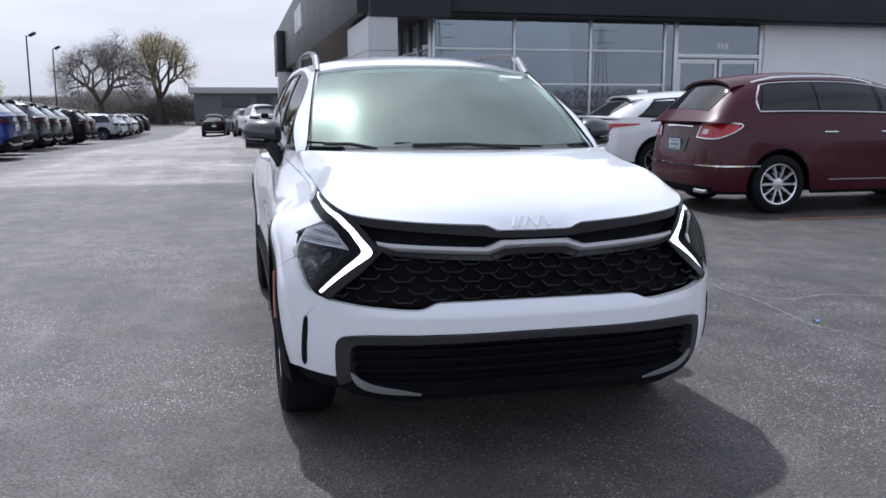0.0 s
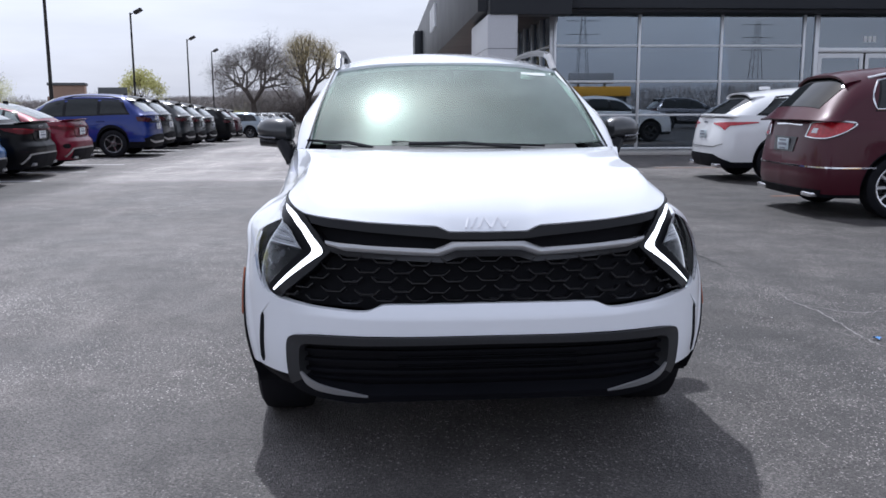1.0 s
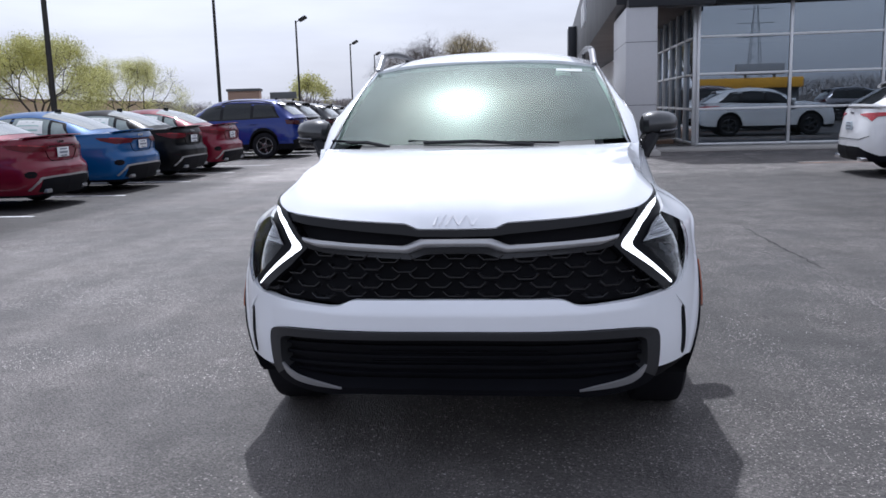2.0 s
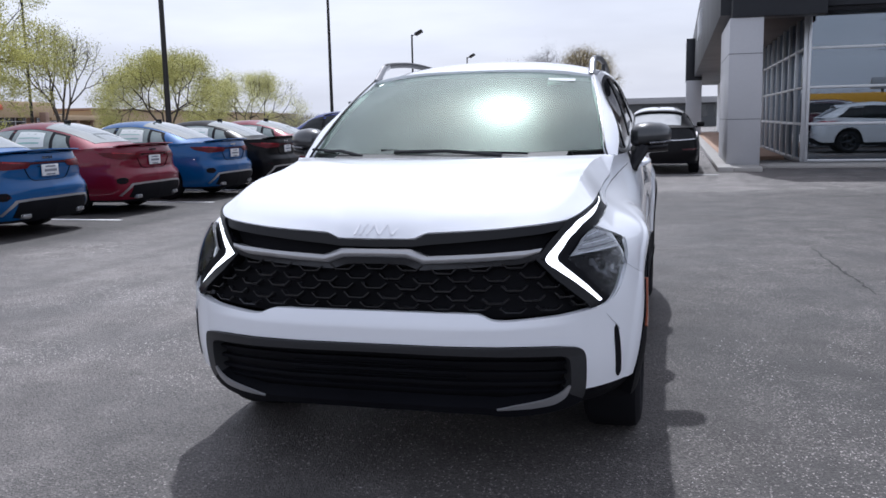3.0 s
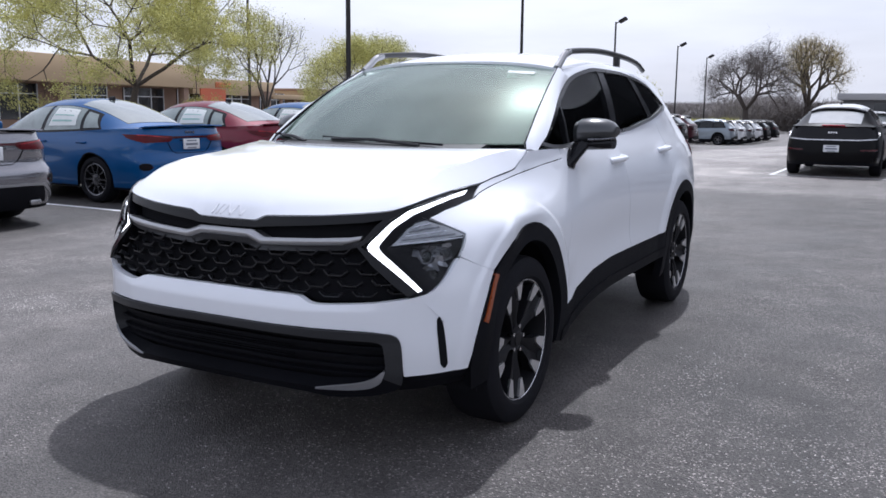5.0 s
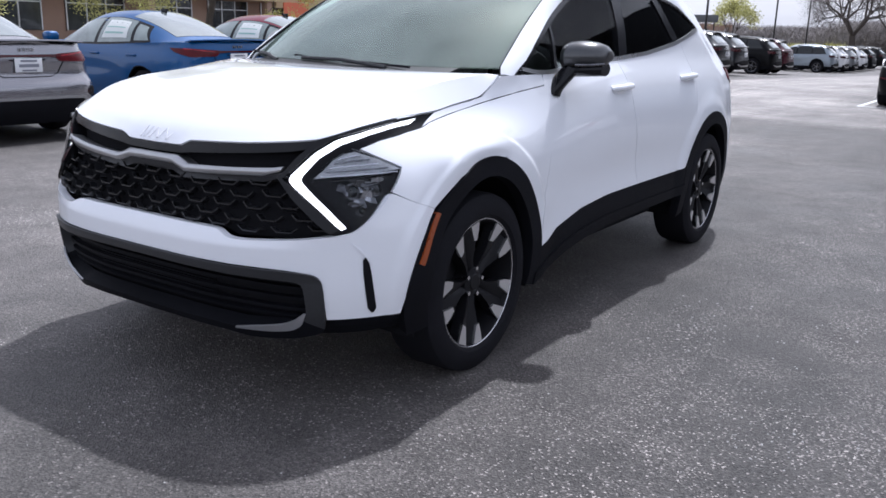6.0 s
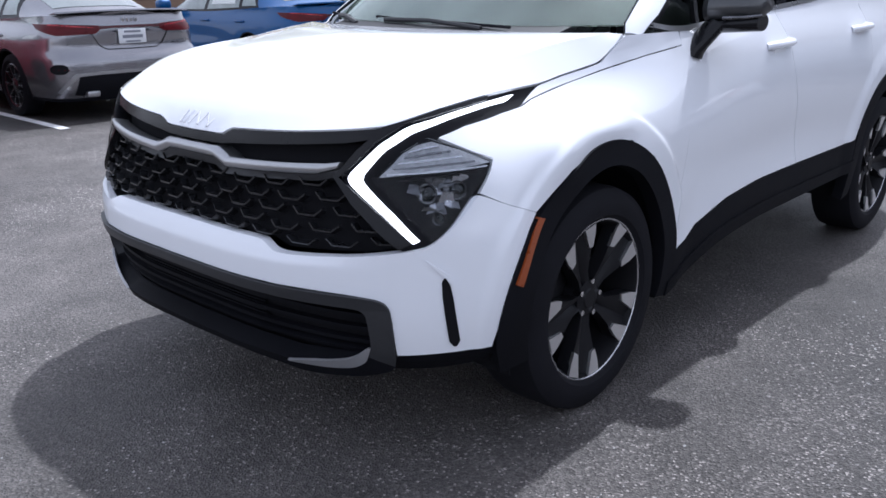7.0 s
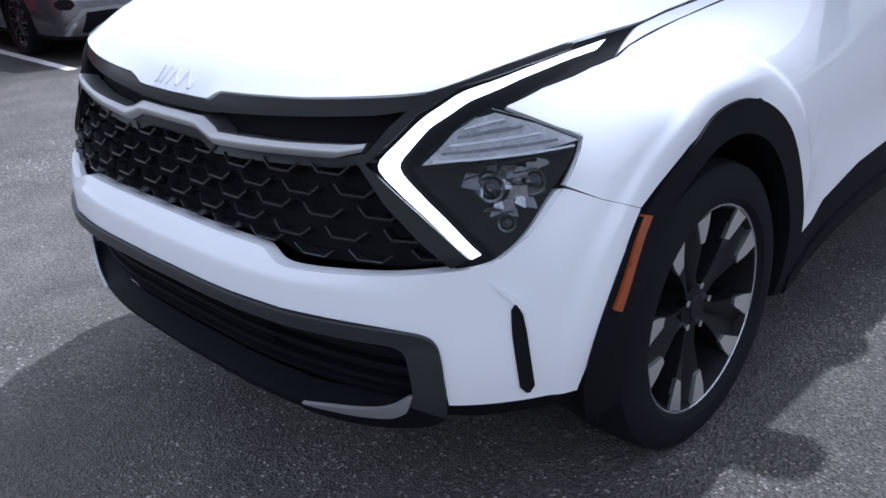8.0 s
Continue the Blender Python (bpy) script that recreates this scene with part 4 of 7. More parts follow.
class Greenhouse:
    """The upper body as rounded sections strung along a side profile. t: 0 to 1 along the profile; a: 0 at one waist, 1 on the
    centre line, 2 at the other waist."""

    def __init__(self, profile, belt, width, tumble, roof0, roof1, bow=0.14, tail_bow=0.10, nx=3.4, nz=3.0):
        c = spline(profile, 16)
        self.y, self.z = c[:, 0], c[:, 1]
        d = np.r_[0, np.cumsum(np.hypot(np.diff(self.y), np.diff(self.z)))]
        self.t = d / d[-1]
        self.belt, self.width = pch(belt), pch(width)
        self.tumble, self.roof0, self.roof1, self.bow, self.tail_bow, self.nx, self.nz = tumble, roof0, roof1, bow, tail_bow, nx, nz
        self.ya, self.yb = self.y[0], self.y[-1]

    def t_of(self, y):
        return np.interp(y, self.y, self.t)

    def at(self, t, a):
        t, a = np.broadcast_arrays(np.asarray(t, float), np.asarray(a, float))
        y, zt = np.interp(t, self.t, self.y), np.interp(t, self.t, self.z)
        zb, xb = self.belt(y), self.width(y)
        h = np.maximum(zt - zb, 0.004)
        th = a * np.pi / 2
        c, s = np.cos(th), np.abs(np.sin(th))
        zr = s ** (2 / self.nz)
        u = np.sign(c) * np.abs(c) ** (2 / self.nx)
        wf = np.clip((self.roof0 - y) / (self.roof0 - self.ya), 0, 1)
        wr = np.clip((y - self.roof1) / (self.yb - self.roof1), 0, 1)
        y2 = y + (1 - u * u) * (self.tail_bow * wr - self.bow * wf)
        return np.stack([xb * u * (1 - self.tumble * zr), y2, zb + h * zr], -1)

    def side(self, y, v, lo=0.04, hi=0.76):
        """(t, a) of a spot on the flank: v runs from the sill of the windows to their top."""
        t = self.t_of(y)
        h = np.maximum(np.interp(t, self.t, self.z) - self.belt(y), 0.004)
        zr = np.clip((lo + (np.maximum(h * hi, lo + 0.004) - lo) * v) / h, 0, 0.999)
        return t, np.arcsin(zr ** (self.nz / 2)) * 2 / np.pi

    def sheet(self, t, a, off=0.0, thick=0.02):
        G = self.at(t, a)
        N = grid_normals(G)
        c = np.array([0.0, (self.ya + self.yb) / 2, float(self.belt((self.ya + self.yb) / 2)) - 0.2])
        if ((G - c) * N).sum() < 0:
            N = -N
        return slab(G + N * off, N, thick)

    def pane_grid(self, quad, n=12, k=5):
        (y0, y1), (y3, y2), v0, v1 = quad
        f, v = np.linspace(0, 1, n + 1)[:, None], np.linspace(0, 1, k + 1)[None, :]
        yy = (y0 + (y1 - y0) * f) * (1 - v) + (y3 + (y2 - y3) * f) * v
        return self.side(yy, v0 + (v1 - v0) * v)


def lid(edge_l, edge_r, crown, n=10):
    """A crowned panel across the car between two lines."""
    G = []
    for a, b in zip(edge_l, edge_r):
        t = np.linspace(0, 1, n + 1)[:, None]
        p = np.array(a) + (np.array(b) - np.array(a)) * t
        p[:, 2] += crown * (1 - (2 * t[:, 0] - 1) ** 2)
        G.append(p)
    G = np.array(G)
    N = grid_normals(G)
    if N[..., 2].sum() < 0:
        N = -N
    return slab(G, N, 0.02)


def parked_car(name, m, S, paint_mat, label, group="", wheels=None):
    """A whole car from its sizes S. Nose towards -y, front axle at y = 0."""
    car = empty(name, m)
    tagged(car, label, S.get("category", "car"), group)
    fo, wb, ro, W, r = S["fo"], S["wb"], S["ro"], S["W"] / 2, S["r"]
    zn, zb, zd = S["nose"], S["belt"], S["deck"]
    yn, yt = -fo, wb + ro
    plan = [(0, yn), (0.55 * W, yn + 0.035), (0.85 * W, yn + 0.17), (0.965 * W, yn + 0.45), (W, 0.05), (W, wb * 0.5), (W, wb), (0.97 * W, yt - 0.42), (0.87 * W, yt - 0.15), (0.55 * W, yt - 0.03), (0, yt)]
    sh = Shell(plan, [(0.15, 0.07), (0.35, 0.02), (0.55, 0.0), (0.75, 0.012), (zb - 0.1, 0.03), (zb + 0.02, 0.085)],
               [(0.15, 0.08), (0.4, 0.0), (0.65, 0.015), (zn, 0.09), (zn + 0.25, 0.25)],
               [(0.15, 0.10), (0.42, 0.0), (0.61, 0.005), (0.66, 0.06), (0.72, 0.085), (0.86, 0.075), (0.93, 0.085), (zd, S["tail_in"]), (zd + 0.2, 0.20)] if S.get("ledge") else [(0.15, 0.10), (0.42, 0.0), (0.62, 0.01), (zd, S.get("tail_in", 0.06)), (zd + 0.2, 0.16)],
               [(wb * 0.5, 0.62, wb * 0.28, 0.14, -0.02)])
    ar, lo, clad = S["arch"], S["clear"], S["clad"]
    ztop = pch([(yn, zn), (yn + 0.4, zn + 0.09), (S["cowl"], zb), (wb * 0.55, zb + 0.01), (S["tail"], zb + S.get("kick", 0.02)), (yt - 0.12, zd), (yt + 0.01, zd)])
    us = np.linspace(0, sh.length, 150)
    py = np.interp(us, sh.s, sh.Y)
    px = np.interp(us, sh.s, sh.X)
    flank = px > 0.9 * W
    low = np.full_like(us, lo)
    for cy in (0.0, wb):
        d = ar ** 2 - (py - cy) ** 2
        low = np.where(flank & (d > 0), np.maximum(low, r + np.sqrt(np.maximum(d, 0))), low)
    skirt = np.maximum(low + clad * np.where((low > lo + 0.01), 0.5, 1.0), lo + 0.02)
    high = np.maximum(ztop(py), skirt + 0.05)
    # painted upper body, dark lower skirt
    U2 = np.r_[-us[::-1], us[1:]]
    two = lambda q: np.r_[q[::-1], q[1:]]
    part("body", sh.loft(np.c_[U2, two(skirt)], np.c_[U2, two(high)], S.get("rows", 7), 0.2, 0.0, 0.02, wrap=True), paint_mat, car)
    part("skirt", sh.loft(np.c_[U2, two(low)], np.c_[U2, two(skirt)], 3, 0.2, 0.004, 0.03, wrap=True), M["cladding"], car, "dark lower cladding")
    # floor and wheel wells
    part("underbody", box((-W + 0.22, yn + 0.25, lo + 0.02), (W - 0.22, yt - 0.25, zn - 0.1)), M["dark_void"], car)
    # bonnet
    ys = np.linspace(yn + 0.015, S["cowl"] + 0.1, 12)
    def edge(y, sx):
        k = np.argmin(np.abs(np.interp(us, sh.s, sh.Y) - y))
        uu = np.interp(y, sh.Y, sh.s)
        p = sh.at(np.array([uu]), np.array([float(ztop(y))]))[0]
        return (sx * p[0], p[1], p[2])
    part("bonnet", lid([edge(y, -1) for y in ys], [edge(y, 1) for y in ys], S.get("crown", 0.07)), paint_mat, car)
    # boot or tailgate shelf
    ys = np.linspace(S["tail"] - 0.15, yt - 0.015, 8)
    part("boot_lid" if S.get("sedan") else "tail_shelf", lid([edge(y, -1) for y in ys], [edge(y, 1) for y in ys], 0.03), paint_mat, car)
    if S.get("boot_lip"):
        xs = np.linspace(-0.72, 0.72, 15)
        G = [[(x, yt - 0.20 - 0.12 * (x / 0.8) ** 2 + dy, zd + 0.030 * (1 - (x / 0.95) ** 2) + dz) for dy, dz in ((0.0, 0.0), (0.07, 0.012), (0.125, 0.022), (0.13, 0.008))] for x in xs]
        N = grid_normals(G)
        part("boot_spoiler", slab(np.array(G), N if N[..., 2].sum() > 0 else -N, 0.012), paint_mat, car)
    zk = zb + S.get("kick", 0.02)
    gh = Greenhouse(S["profile"], [(S["cowl"], zb - 0.02), (wb * 0.5, zb - 0.005), (S["tail"], zk - 0.015)], [(S["cowl"], W * 0.84), (S["cowl"] + 0.6, W * 0.90), (wb * 0.6, W * 0.905), (S["tail"], W * S.get("tail_w", 0.84))],
                    S.get("tumble", 0.2), S["roof0"], S["roof1"], tail_bow=S.get("tail_bow", 0.10), nx=S.get("nx", 3.4))
    tt, aa = np.linspace(0, 1, 46)[:, None], np.linspace(0, 2, 45)[None, :]
    part("cabin_side", gh.sheet(tt, aa, 0.0, 0.02), paint_mat, car, angle=50)
    t0, t1 = float(gh.t_of(S["roof0"])), float(gh.t_of(S["roof1"]))
    if S.get("roof_mat"):
        part("roof", gh.sheet(np.linspace(t0 + 0.02, t1 - 0.01, 14)[:, None], np.linspace(0.50, 1.50, 15)[None, :], 0.004, 0.01), S["roof_mat"], car, angle=50)
    part("windscreen", gh.sheet(np.linspace(0.03, t0, 12)[:, None], np.linspace(0.56, 1.44, 15)[None, :], 0.005, 0.01), M["painted_sky_glass"], car, angle=50)
    r0, r1 = S.get("rear_t", (0.0, 0.93))
    part("rear_window", gh.sheet(np.linspace(t1 + (1 - t1) * r0, t1 + (1 - t1) * r1, 12)[:, None], np.linspace(0.55, 1.45, 15)[None, :], 0.005, 0.01), S.get("rear_glass", M["painted_sky_glass"]), car, angle=50)
    for mir in (False, True):
        if S.get("band"):
            pt, pa = gh.pane_grid((*S["band"], S.get("sill", 0.0) - 0.12, 1.03), 26, 5)
            part("window_band", gh.sheet(pt, 2 - pa if mir else pa, 0.003, 0.008), M["gloss_black"], car, angle=50)
        for q in S["windows"]:
            pt, pa = gh.pane_grid(q)
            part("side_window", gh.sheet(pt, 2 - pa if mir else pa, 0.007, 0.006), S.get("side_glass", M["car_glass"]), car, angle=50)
        for q in S.get("stickers", ()):
            pt, pa = gh.pane_grid(q, 4, 3)
            sheet = part("window_sheet", gh.sheet(pt, 2 - pa if mir else pa, 0.010, 0.003), M["paper"], car, "white price sheet in the window", 50)
            for v0, v1 in ((0.35, 0.42), (0.6, 0.64)):
                pt, pa = gh.pane_grid(((q[0][0] + 0.05, q[0][1] - 0.1), (q[0][0] + 0.05, q[0][1] - 0.1), v0, v1), 3, 1)
                part("print_bar", gh.sheet(pt, 2 - pa if mir else pa, 0.0125, 0.002), M["print_green"], sheet)
        if S.get("frame"):
            (y0, y1), (y3, y2) = S["frame"][1]
            e = np.linspace(0, 1, 24)
            vb = S.get("sill", 0.0) - 0.06
            loop = [(y0 + (y1 - y0) * k, vb) for k in e] + [(y1 + (y2 - y1) * k + 0.07 * math.sin(math.pi * k), vb + (1.05 - vb) * k) for k in e[2::2]] + [(y2 + (y3 - y2) * k, 1.05) for k in e[1:]] + [(y3 + (y0 - y3) * k, 1.05 + (vb - 1.05) * k) for k in e[4::4]]
            pt, pa = gh.side(np.array([q[0] for q in loop]), np.array([q[1] for q in loop]))
            P3 = gh.at(pt, 2 - pa if mir else pa)
            P3[:, 0] *= 1 + 0.006 / np.maximum(np.abs(P3[:, 0]), 0.2)
            part("window_frame", tube(P3, 0.012, 6), M[S["frame"][0]], car, "bright frame round the side windows")
    if S.get("spoiler"):
        ys, drop2, ext, mt = S["spoiler"]
        e = gh.at(np.full(21, float(gh.t_of(ys))), np.linspace(0.52, 1.48, 21))
        G = np.stack([e + np.array([0, ext * k, -drop2 * k ** 1.5 + 0.012]) for k in np.linspace(0, 1, 6)], 1)
        N = grid_normals(G)
        part("spoiler", slab(G, N if N[..., 2].sum() > 0 else -N, 0.03), mt or paint_mat, car, angle=50)
    # tail lamps, plate, bumper, badge, handles, mirrors
    def tail_panel(nm, mt, rails, off=0.01, thick=0.02, lab="", both=True):
        for mir in ((False, True) if both else (False,)):
            part(nm, sh.loft(sh.rail(rails[0]), sh.rail(rails[1]), 4, 0.05, off, thick, mir), mt, car, lab)
    for nm, mt, ra, rb2, both in S["tail_parts"]:
        tail_panel(nm, M[mt], (ra, rb2), both=both)
    zp = S["plate"]
    p0 = sh.at(np.array([sh.length]), np.array([zp]))[0]
    pl = part("number_plate", box((-0.15, p0[1] + 0.008, zp - 0.072), (0.15, p0[1] + 0.024, zp + 0.072), 0.006), S.get("plate_mat", M["plate_white"]), car, "pale rear plate with dark bars")
    for z0, z1, w in ((0.035, 0.055, 0.09), (-0.02, 0.012, 0.11), (-0.062, -0.045, 0.08)):
        part("plate_bar", box((-w, p0[1] + 0.0242, zp + z0), (w, p0[1] + 0.027, zp + z1)), M["plate_ink"], pl)
    if S.get("badge"):
        zz = S["badge"]
        pb = sh.at(np.array([sh.length]), np.array([zz]))[0]
        bm = bmesh.new()
        for k in range(4):
            add_box(bm, (-0.085 + k * 0.047, pb[1] - 0.01, zz - 0.016), (-0.055 + k * 0.047, pb[1] + 0.012, zz + 0.016))
        part("badge", bm, M["chrome"], car, "small bright badge bars")
    for sx in (1, -1):
        bm = box((sx * W * 0.93 - 0.06, S["cowl"] + 0.28, zb + 0.01), (sx * W * 0.93 + 0.06, S["cowl"] + 0.38, zb + 0.05), 0.01)
        add_box(bm, (sx * (W + 0.07) - 0.1, S["cowl"] + 0.24, zb + 0.03), (sx * (W + 0.07) + 0.1, S["cowl"] + 0.42, zb + 0.17), 0.05, 3)
        part("mirror", bm, S.get("mirror_mat", paint_mat), car)
        for yh in (S["cowl"] + 1.25, S["cowl"] + 2.1):
            pp = sh.at(np.array([np.interp(yh, sh.Y, sh.s)]), np.array([zb - 0.1]))[0]
            part("door_handle", box((sx * pp[0] - 0.025, yh - 0.1, zb - 0.12), (sx * pp[0] + 0.025, yh + 0.1, zb - 0.09), 0.01), S.get("handle_mat", paint_mat), car)
    for nm, mt, lo3, hi3 in S.get("boxes", ()):
        part(nm, box(lo3, hi3, min(0.02, min(abs(b - a) for a, b in zip(lo3, hi3)) * 0.3)), M[mt] if isinstance(mt, str) else mt, car)
    if S.get("rails"):
        for sx in (1, -1):
            ry = np.linspace(S["roof0"] + 0.3, S["roof1"] - 0.15, 12)
            rp = gh.at(gh.t_of(ry), np.full(12, 0.56))
            rp[:, 2] += 0.035 * np.minimum(1, 6 * np.minimum(np.linspace(0, 1, 12), np.linspace(1, 0, 12)))
            rp[:, 0] *= sx
            part("roof_rail", tube(rp, 0.017), M[S["rails"]], car)
    for c in S.get("lamp_ring", ()):
        for mir in (False, True):
            q = sh.rail(c + c[:1])
            q = spline(q, 6)
            part("lamp_ring", tube(sh.at(q[:, 0] * (-1 if mir else 1), q[:, 1], 0.014), 0.011, 6), M["chrome"], car, "chrome ring round the tail lamp")
    fit_wheels(car, wheels, S["W"] - 0.24, wb, r)
    return car


def repaint(car, paint_mat, label, keep=("glass",)):
    """Another coat on a copied car: its painted parts take the new colour."""
    tagged(car, label)
    for o in car.children_recursive:
        if o.type == "MESH" and o.name.split(".")[0] in ("body", "bonnet", "boot_lid", "tail_shelf", "cabin_side", "mirror", "door_handle", "boot_spoiler"):
            o.material_slots[0].link = "OBJECT"
            o.material_slots[0].material = paint_mat
    return car


SEDAN = dict(fo=0.86, wb=2.70, ro=1.02, W=1.80, r=0.32, nose=0.72, belt=0.93, deck=1.03, cowl=0.35, tail=3.02, roof0=1.20, roof1=2.05,
             profile=[(0.35, 0.93), (0.75, 1.175), (1.2, 1.385), (1.65, 1.435), (2.05, 1.415), (2.5, 1.285), (3.02, 1.035)],
             arch=0.36, clear=0.2, clad=0.03, plate=0.815, badge=0.975, kick=0.08, sedan=True, tail_in=0.125, ledge=True, rows=18, tail_bow=0.12, crown=0.06, tumble=0.22, tail_w=0.80, side_glass=M["painted_light_glass"], rear_t=(0.02, 0.86),
             band=((0.60, 2.70), (0.95, 2.52)),
             windows=(((0.66, 1.50), (1.02, 1.54), 0, 1), ((1.58, 2.30), (1.61, 2.24), 0, 1), ((2.36, 2.64), (2.30, 2.47), 0.05, 0.92)),
             stickers=(((1.66, 2.20), (1.70, 2.14), 0.18, 0.90),),
             tail_parts=(("tail_lamp", "red_lens", [(0.33, 3.68, 0.885), (0.38, 3.68, 0.852), (0.60, 3.64, 0.845), (0.75, 3.56, 0.84), (0.86, 3.30, 0.90)], [(0.33, 3.68, 0.925), (0.38, 3.68, 0.93), (0.60, 3.64, 0.94), (0.75, 3.56, 0.948), (0.86, 3.20, 0.948)], True),
                         ("lamp_stripe", "bright_red", [(0.40, 3.67, 0.905), (0.56, 3.65, 0.916), (0.74, 3.57, 0.93), (0.82, 3.46, 0.935)], [(0.40, 3.67, 0.913), (0.56, 3.65, 0.927), (0.74, 3.57, 0.942), (0.82, 3.46, 0.947)], True),
                         ("light_bar", "dark_red_lens", [(0.0, 3.70, 0.898), (0.2, 3.70, 0.897), (0.34, 3.68, 0.890)], [(0.0, 3.70, 0.922), (0.2, 3.70, 0.922), (0.34, 3.68, 0.923)], True),
                         ("boot_seam", "dark_void", [(0.0, 3.68, 0.688), (0.27, 3.68, 0.690), (0.345, 3.67, 0.73), (0.42, 3.66, 0.85)], [(0.0, 3.68, 0.692), (0.268, 3.68, 0.694), (0.340, 3.67, 0.733), (0.414, 3.66, 0.85)], True),
                         ("boot_handle", "dark_void", [(0.0, 3.68, 0.862), (0.2, 3.68, 0.862)], [(0.0, 3.68, 0.872), (0.2, 3.68, 0.872)], True),
                         ("rear_diffuser", "cladding", [(0.0, 3.7, 0.23), (0.4, 3.7, 0.23), (0.66, 3.63, 0.27)], [(0.0, 3.7, 0.455), (0.4, 3.7, 0.455), (0.60, 3.65, 0.445)], True),
                         ("bumper_vent", "dark_void", [(0.68, 3.60, 0.50), (0.71, 3.58, 0.475), (0.755, 3.53, 0.475), (0.785, 3.5, 0.50)], [(0.68, 3.60, 0.545), (0.71, 3.58, 0.57), (0.755, 3.53, 0.57), (0.785, 3.5, 0.545)], True),
                         ("reflector", "dark_red_lens", [(0.67, 3.61, 0.508), (0.76, 3.52, 0.516)], [(0.67, 3.61, 0.522), (0.76, 3.52, 0.53)], True),
                         ("diffuser_lip", "satin_grey", [(0.0, 3.7, 0.458), (0.4, 3.7, 0.458), (0.60, 3.65, 0.448), (0.70, 3.6, 0.36), (0.76, 3.55, 0.29)], [(0.0, 3.7, 0.486), (0.4, 3.7, 0.486), (0.63, 3.64, 0.475), (0.725, 3.58, 0.37), (0.785, 3.52, 0.30)], True)),
             boot_lip=True,
             boxes=(("aerial", "gloss_black", (-0.014, 2.02, 1.40), (0.014, 2.14, 1.465)), ("exhaust", "satin_grey", (0.42, 3.5, 0.24), (0.56, 3.69, 0.30)), ("exhaust", "satin_grey", (-0.56, 3.5, 0.24), (-0.42, 3.69, 0.30))))
SUV = dict(fo=0.84, wb=2.70, ro=0.98, W=1.86, r=0.36, nose=0.92, belt=1.06, deck=1.08, cowl=0.30, tail=3.52, roof0=1.10, roof1=3.02,
           profile=[(0.30, 1.06), (0.70, 1.33), (1.12, 1.57), (1.6, 1.655), (2.1, 1.67), (2.65, 1.645), (3.02, 1.585), (3.26, 1.36), (3.52, 1.10)],
           arch=0.42, clear=0.25, clad=0.16, plate=0.80, badge=1.0, kick=0.06, tail_in=0.10, tail_bow=0.12, rails="rail_black", crown=0.07, tumble=0.19, tail_w=0.86, rear_t=(0.10, 0.80),
           band=((0.55, 3.16), (0.95, 2.92)),
           windows=(((0.58, 1.42), (0.98, 1.44), 0, 1), ((1.50, 2.30), (1.52, 2.30), 0, 1), ((2.38, 3.08), (2.38, 2.84), 0.06, 0.94)),
           spoiler=(2.98, 0.05, 0.26, M["gloss_black"]),
           tail_parts=(("tail_lamp", "dark_red_lens", [(0.40, 3.66, 0.955), (0.66, 3.56, 0.93), (0.84, 3.35, 0.94)], [(0.40, 3.66, 1.02), (0.66, 3.56, 1.045), (0.84, 3.30, 1.06)], True),
                       ("rear_bumper", "cladding", [(0.0, 3.68, 0.28), (0.5, 3.66, 0.28), (0.80, 3.5, 0.32)], [(0.0, 3.68, 0.60), (0.5, 3.66, 0.58), (0.82, 3.48, 0.50)], True),
                       ("tail_glass", "gloss_black", [(0.0, 3.68, 0.90), (0.4, 3.66, 0.90), (0.72, 3.52, 0.92)], [(0.0, 3.68, 0.95), (0.4, 3.66, 0.95), (0.70, 3.54, 0.925)], True),
                       ("skid_plate", "satin_grey", [(0.0, 3.69, 0.36), (0.45, 3.67, 0.36), (0.66, 3.58, 0.42)], [(0.0, 3.69, 0.41), (0.45, 3.67, 0.41), (0.68, 3.56, 0.47)], True)),
           boxes=(("aerial", "gloss_black", (-0.012, 2.78, 1.63), (0.012, 2.88, 1.675)),))
W_SEDAN = wheel_meshes(0.32, 0.22, 0.225, 10, M["lamp_dim"], 0.022)
W_SUV = wheel_meshes(0.36, 0.23, 0.235, 5, M["lamp_dim"], 0.06)
W_TEN = wheel_meshes(0.375, 0.25, 0.262, 10, M["alloy"], 0.042)
P = {
    "silver": paint("silver_paint", (0.27, 0.266, 0.285), 0.8, 0.24),
    "blue": mat("blue_paint", (0.002, 0.072, 0.23), 0.4, 0.2, var=0.03, scale=1.2, fine=600, rvar=0.03, coat=0.65, spec=0.2, fine_amt=0.6),
    "red": mat("red_paint", (0.155, 0.002, 0.018), 0.4, 0.2, var=0.03, scale=1.2, fine=600, rvar=0.03, coat=0.65, spec=0.2, fine_amt=0.6),
    "black": mat("black_paint", (0.003, 0.003, 0.004), 0.3, 0.0, var=0.05, scale=1.2, fine=600, coat=0.0, spec=0.15),
    "deep_blue": mat("deep_blue_paint", (0.004, 0.02, 0.17), 0.4, 0.25, var=0.03, scale=1.2, fine=600, rvar=0.03, coat=0.8, spec=0.2),
    "graphite": paint("graphite_paint", (0.016, 0.018, 0.022), 0.4),
    "grey": paint("grey_paint", (0.15, 0.155, 0.165), 0.4),
    "burgundy": mat("burgundy_paint", (0.052, 0.002, 0.011), 0.36, 0.1, var=0.03, scale=1.2, fine=600, rvar=0.03, coat=0.32, spec=0.3, fine_amt=0.6),
    "white": paint("pearl_white_paint", (0.78, 0.78, 0.79)),
    "steel": paint("steel_paint", (0.24, 0.28, 0.32), 0.4),
}
REAR = -6.1  # the tails of the parked row lie on this line


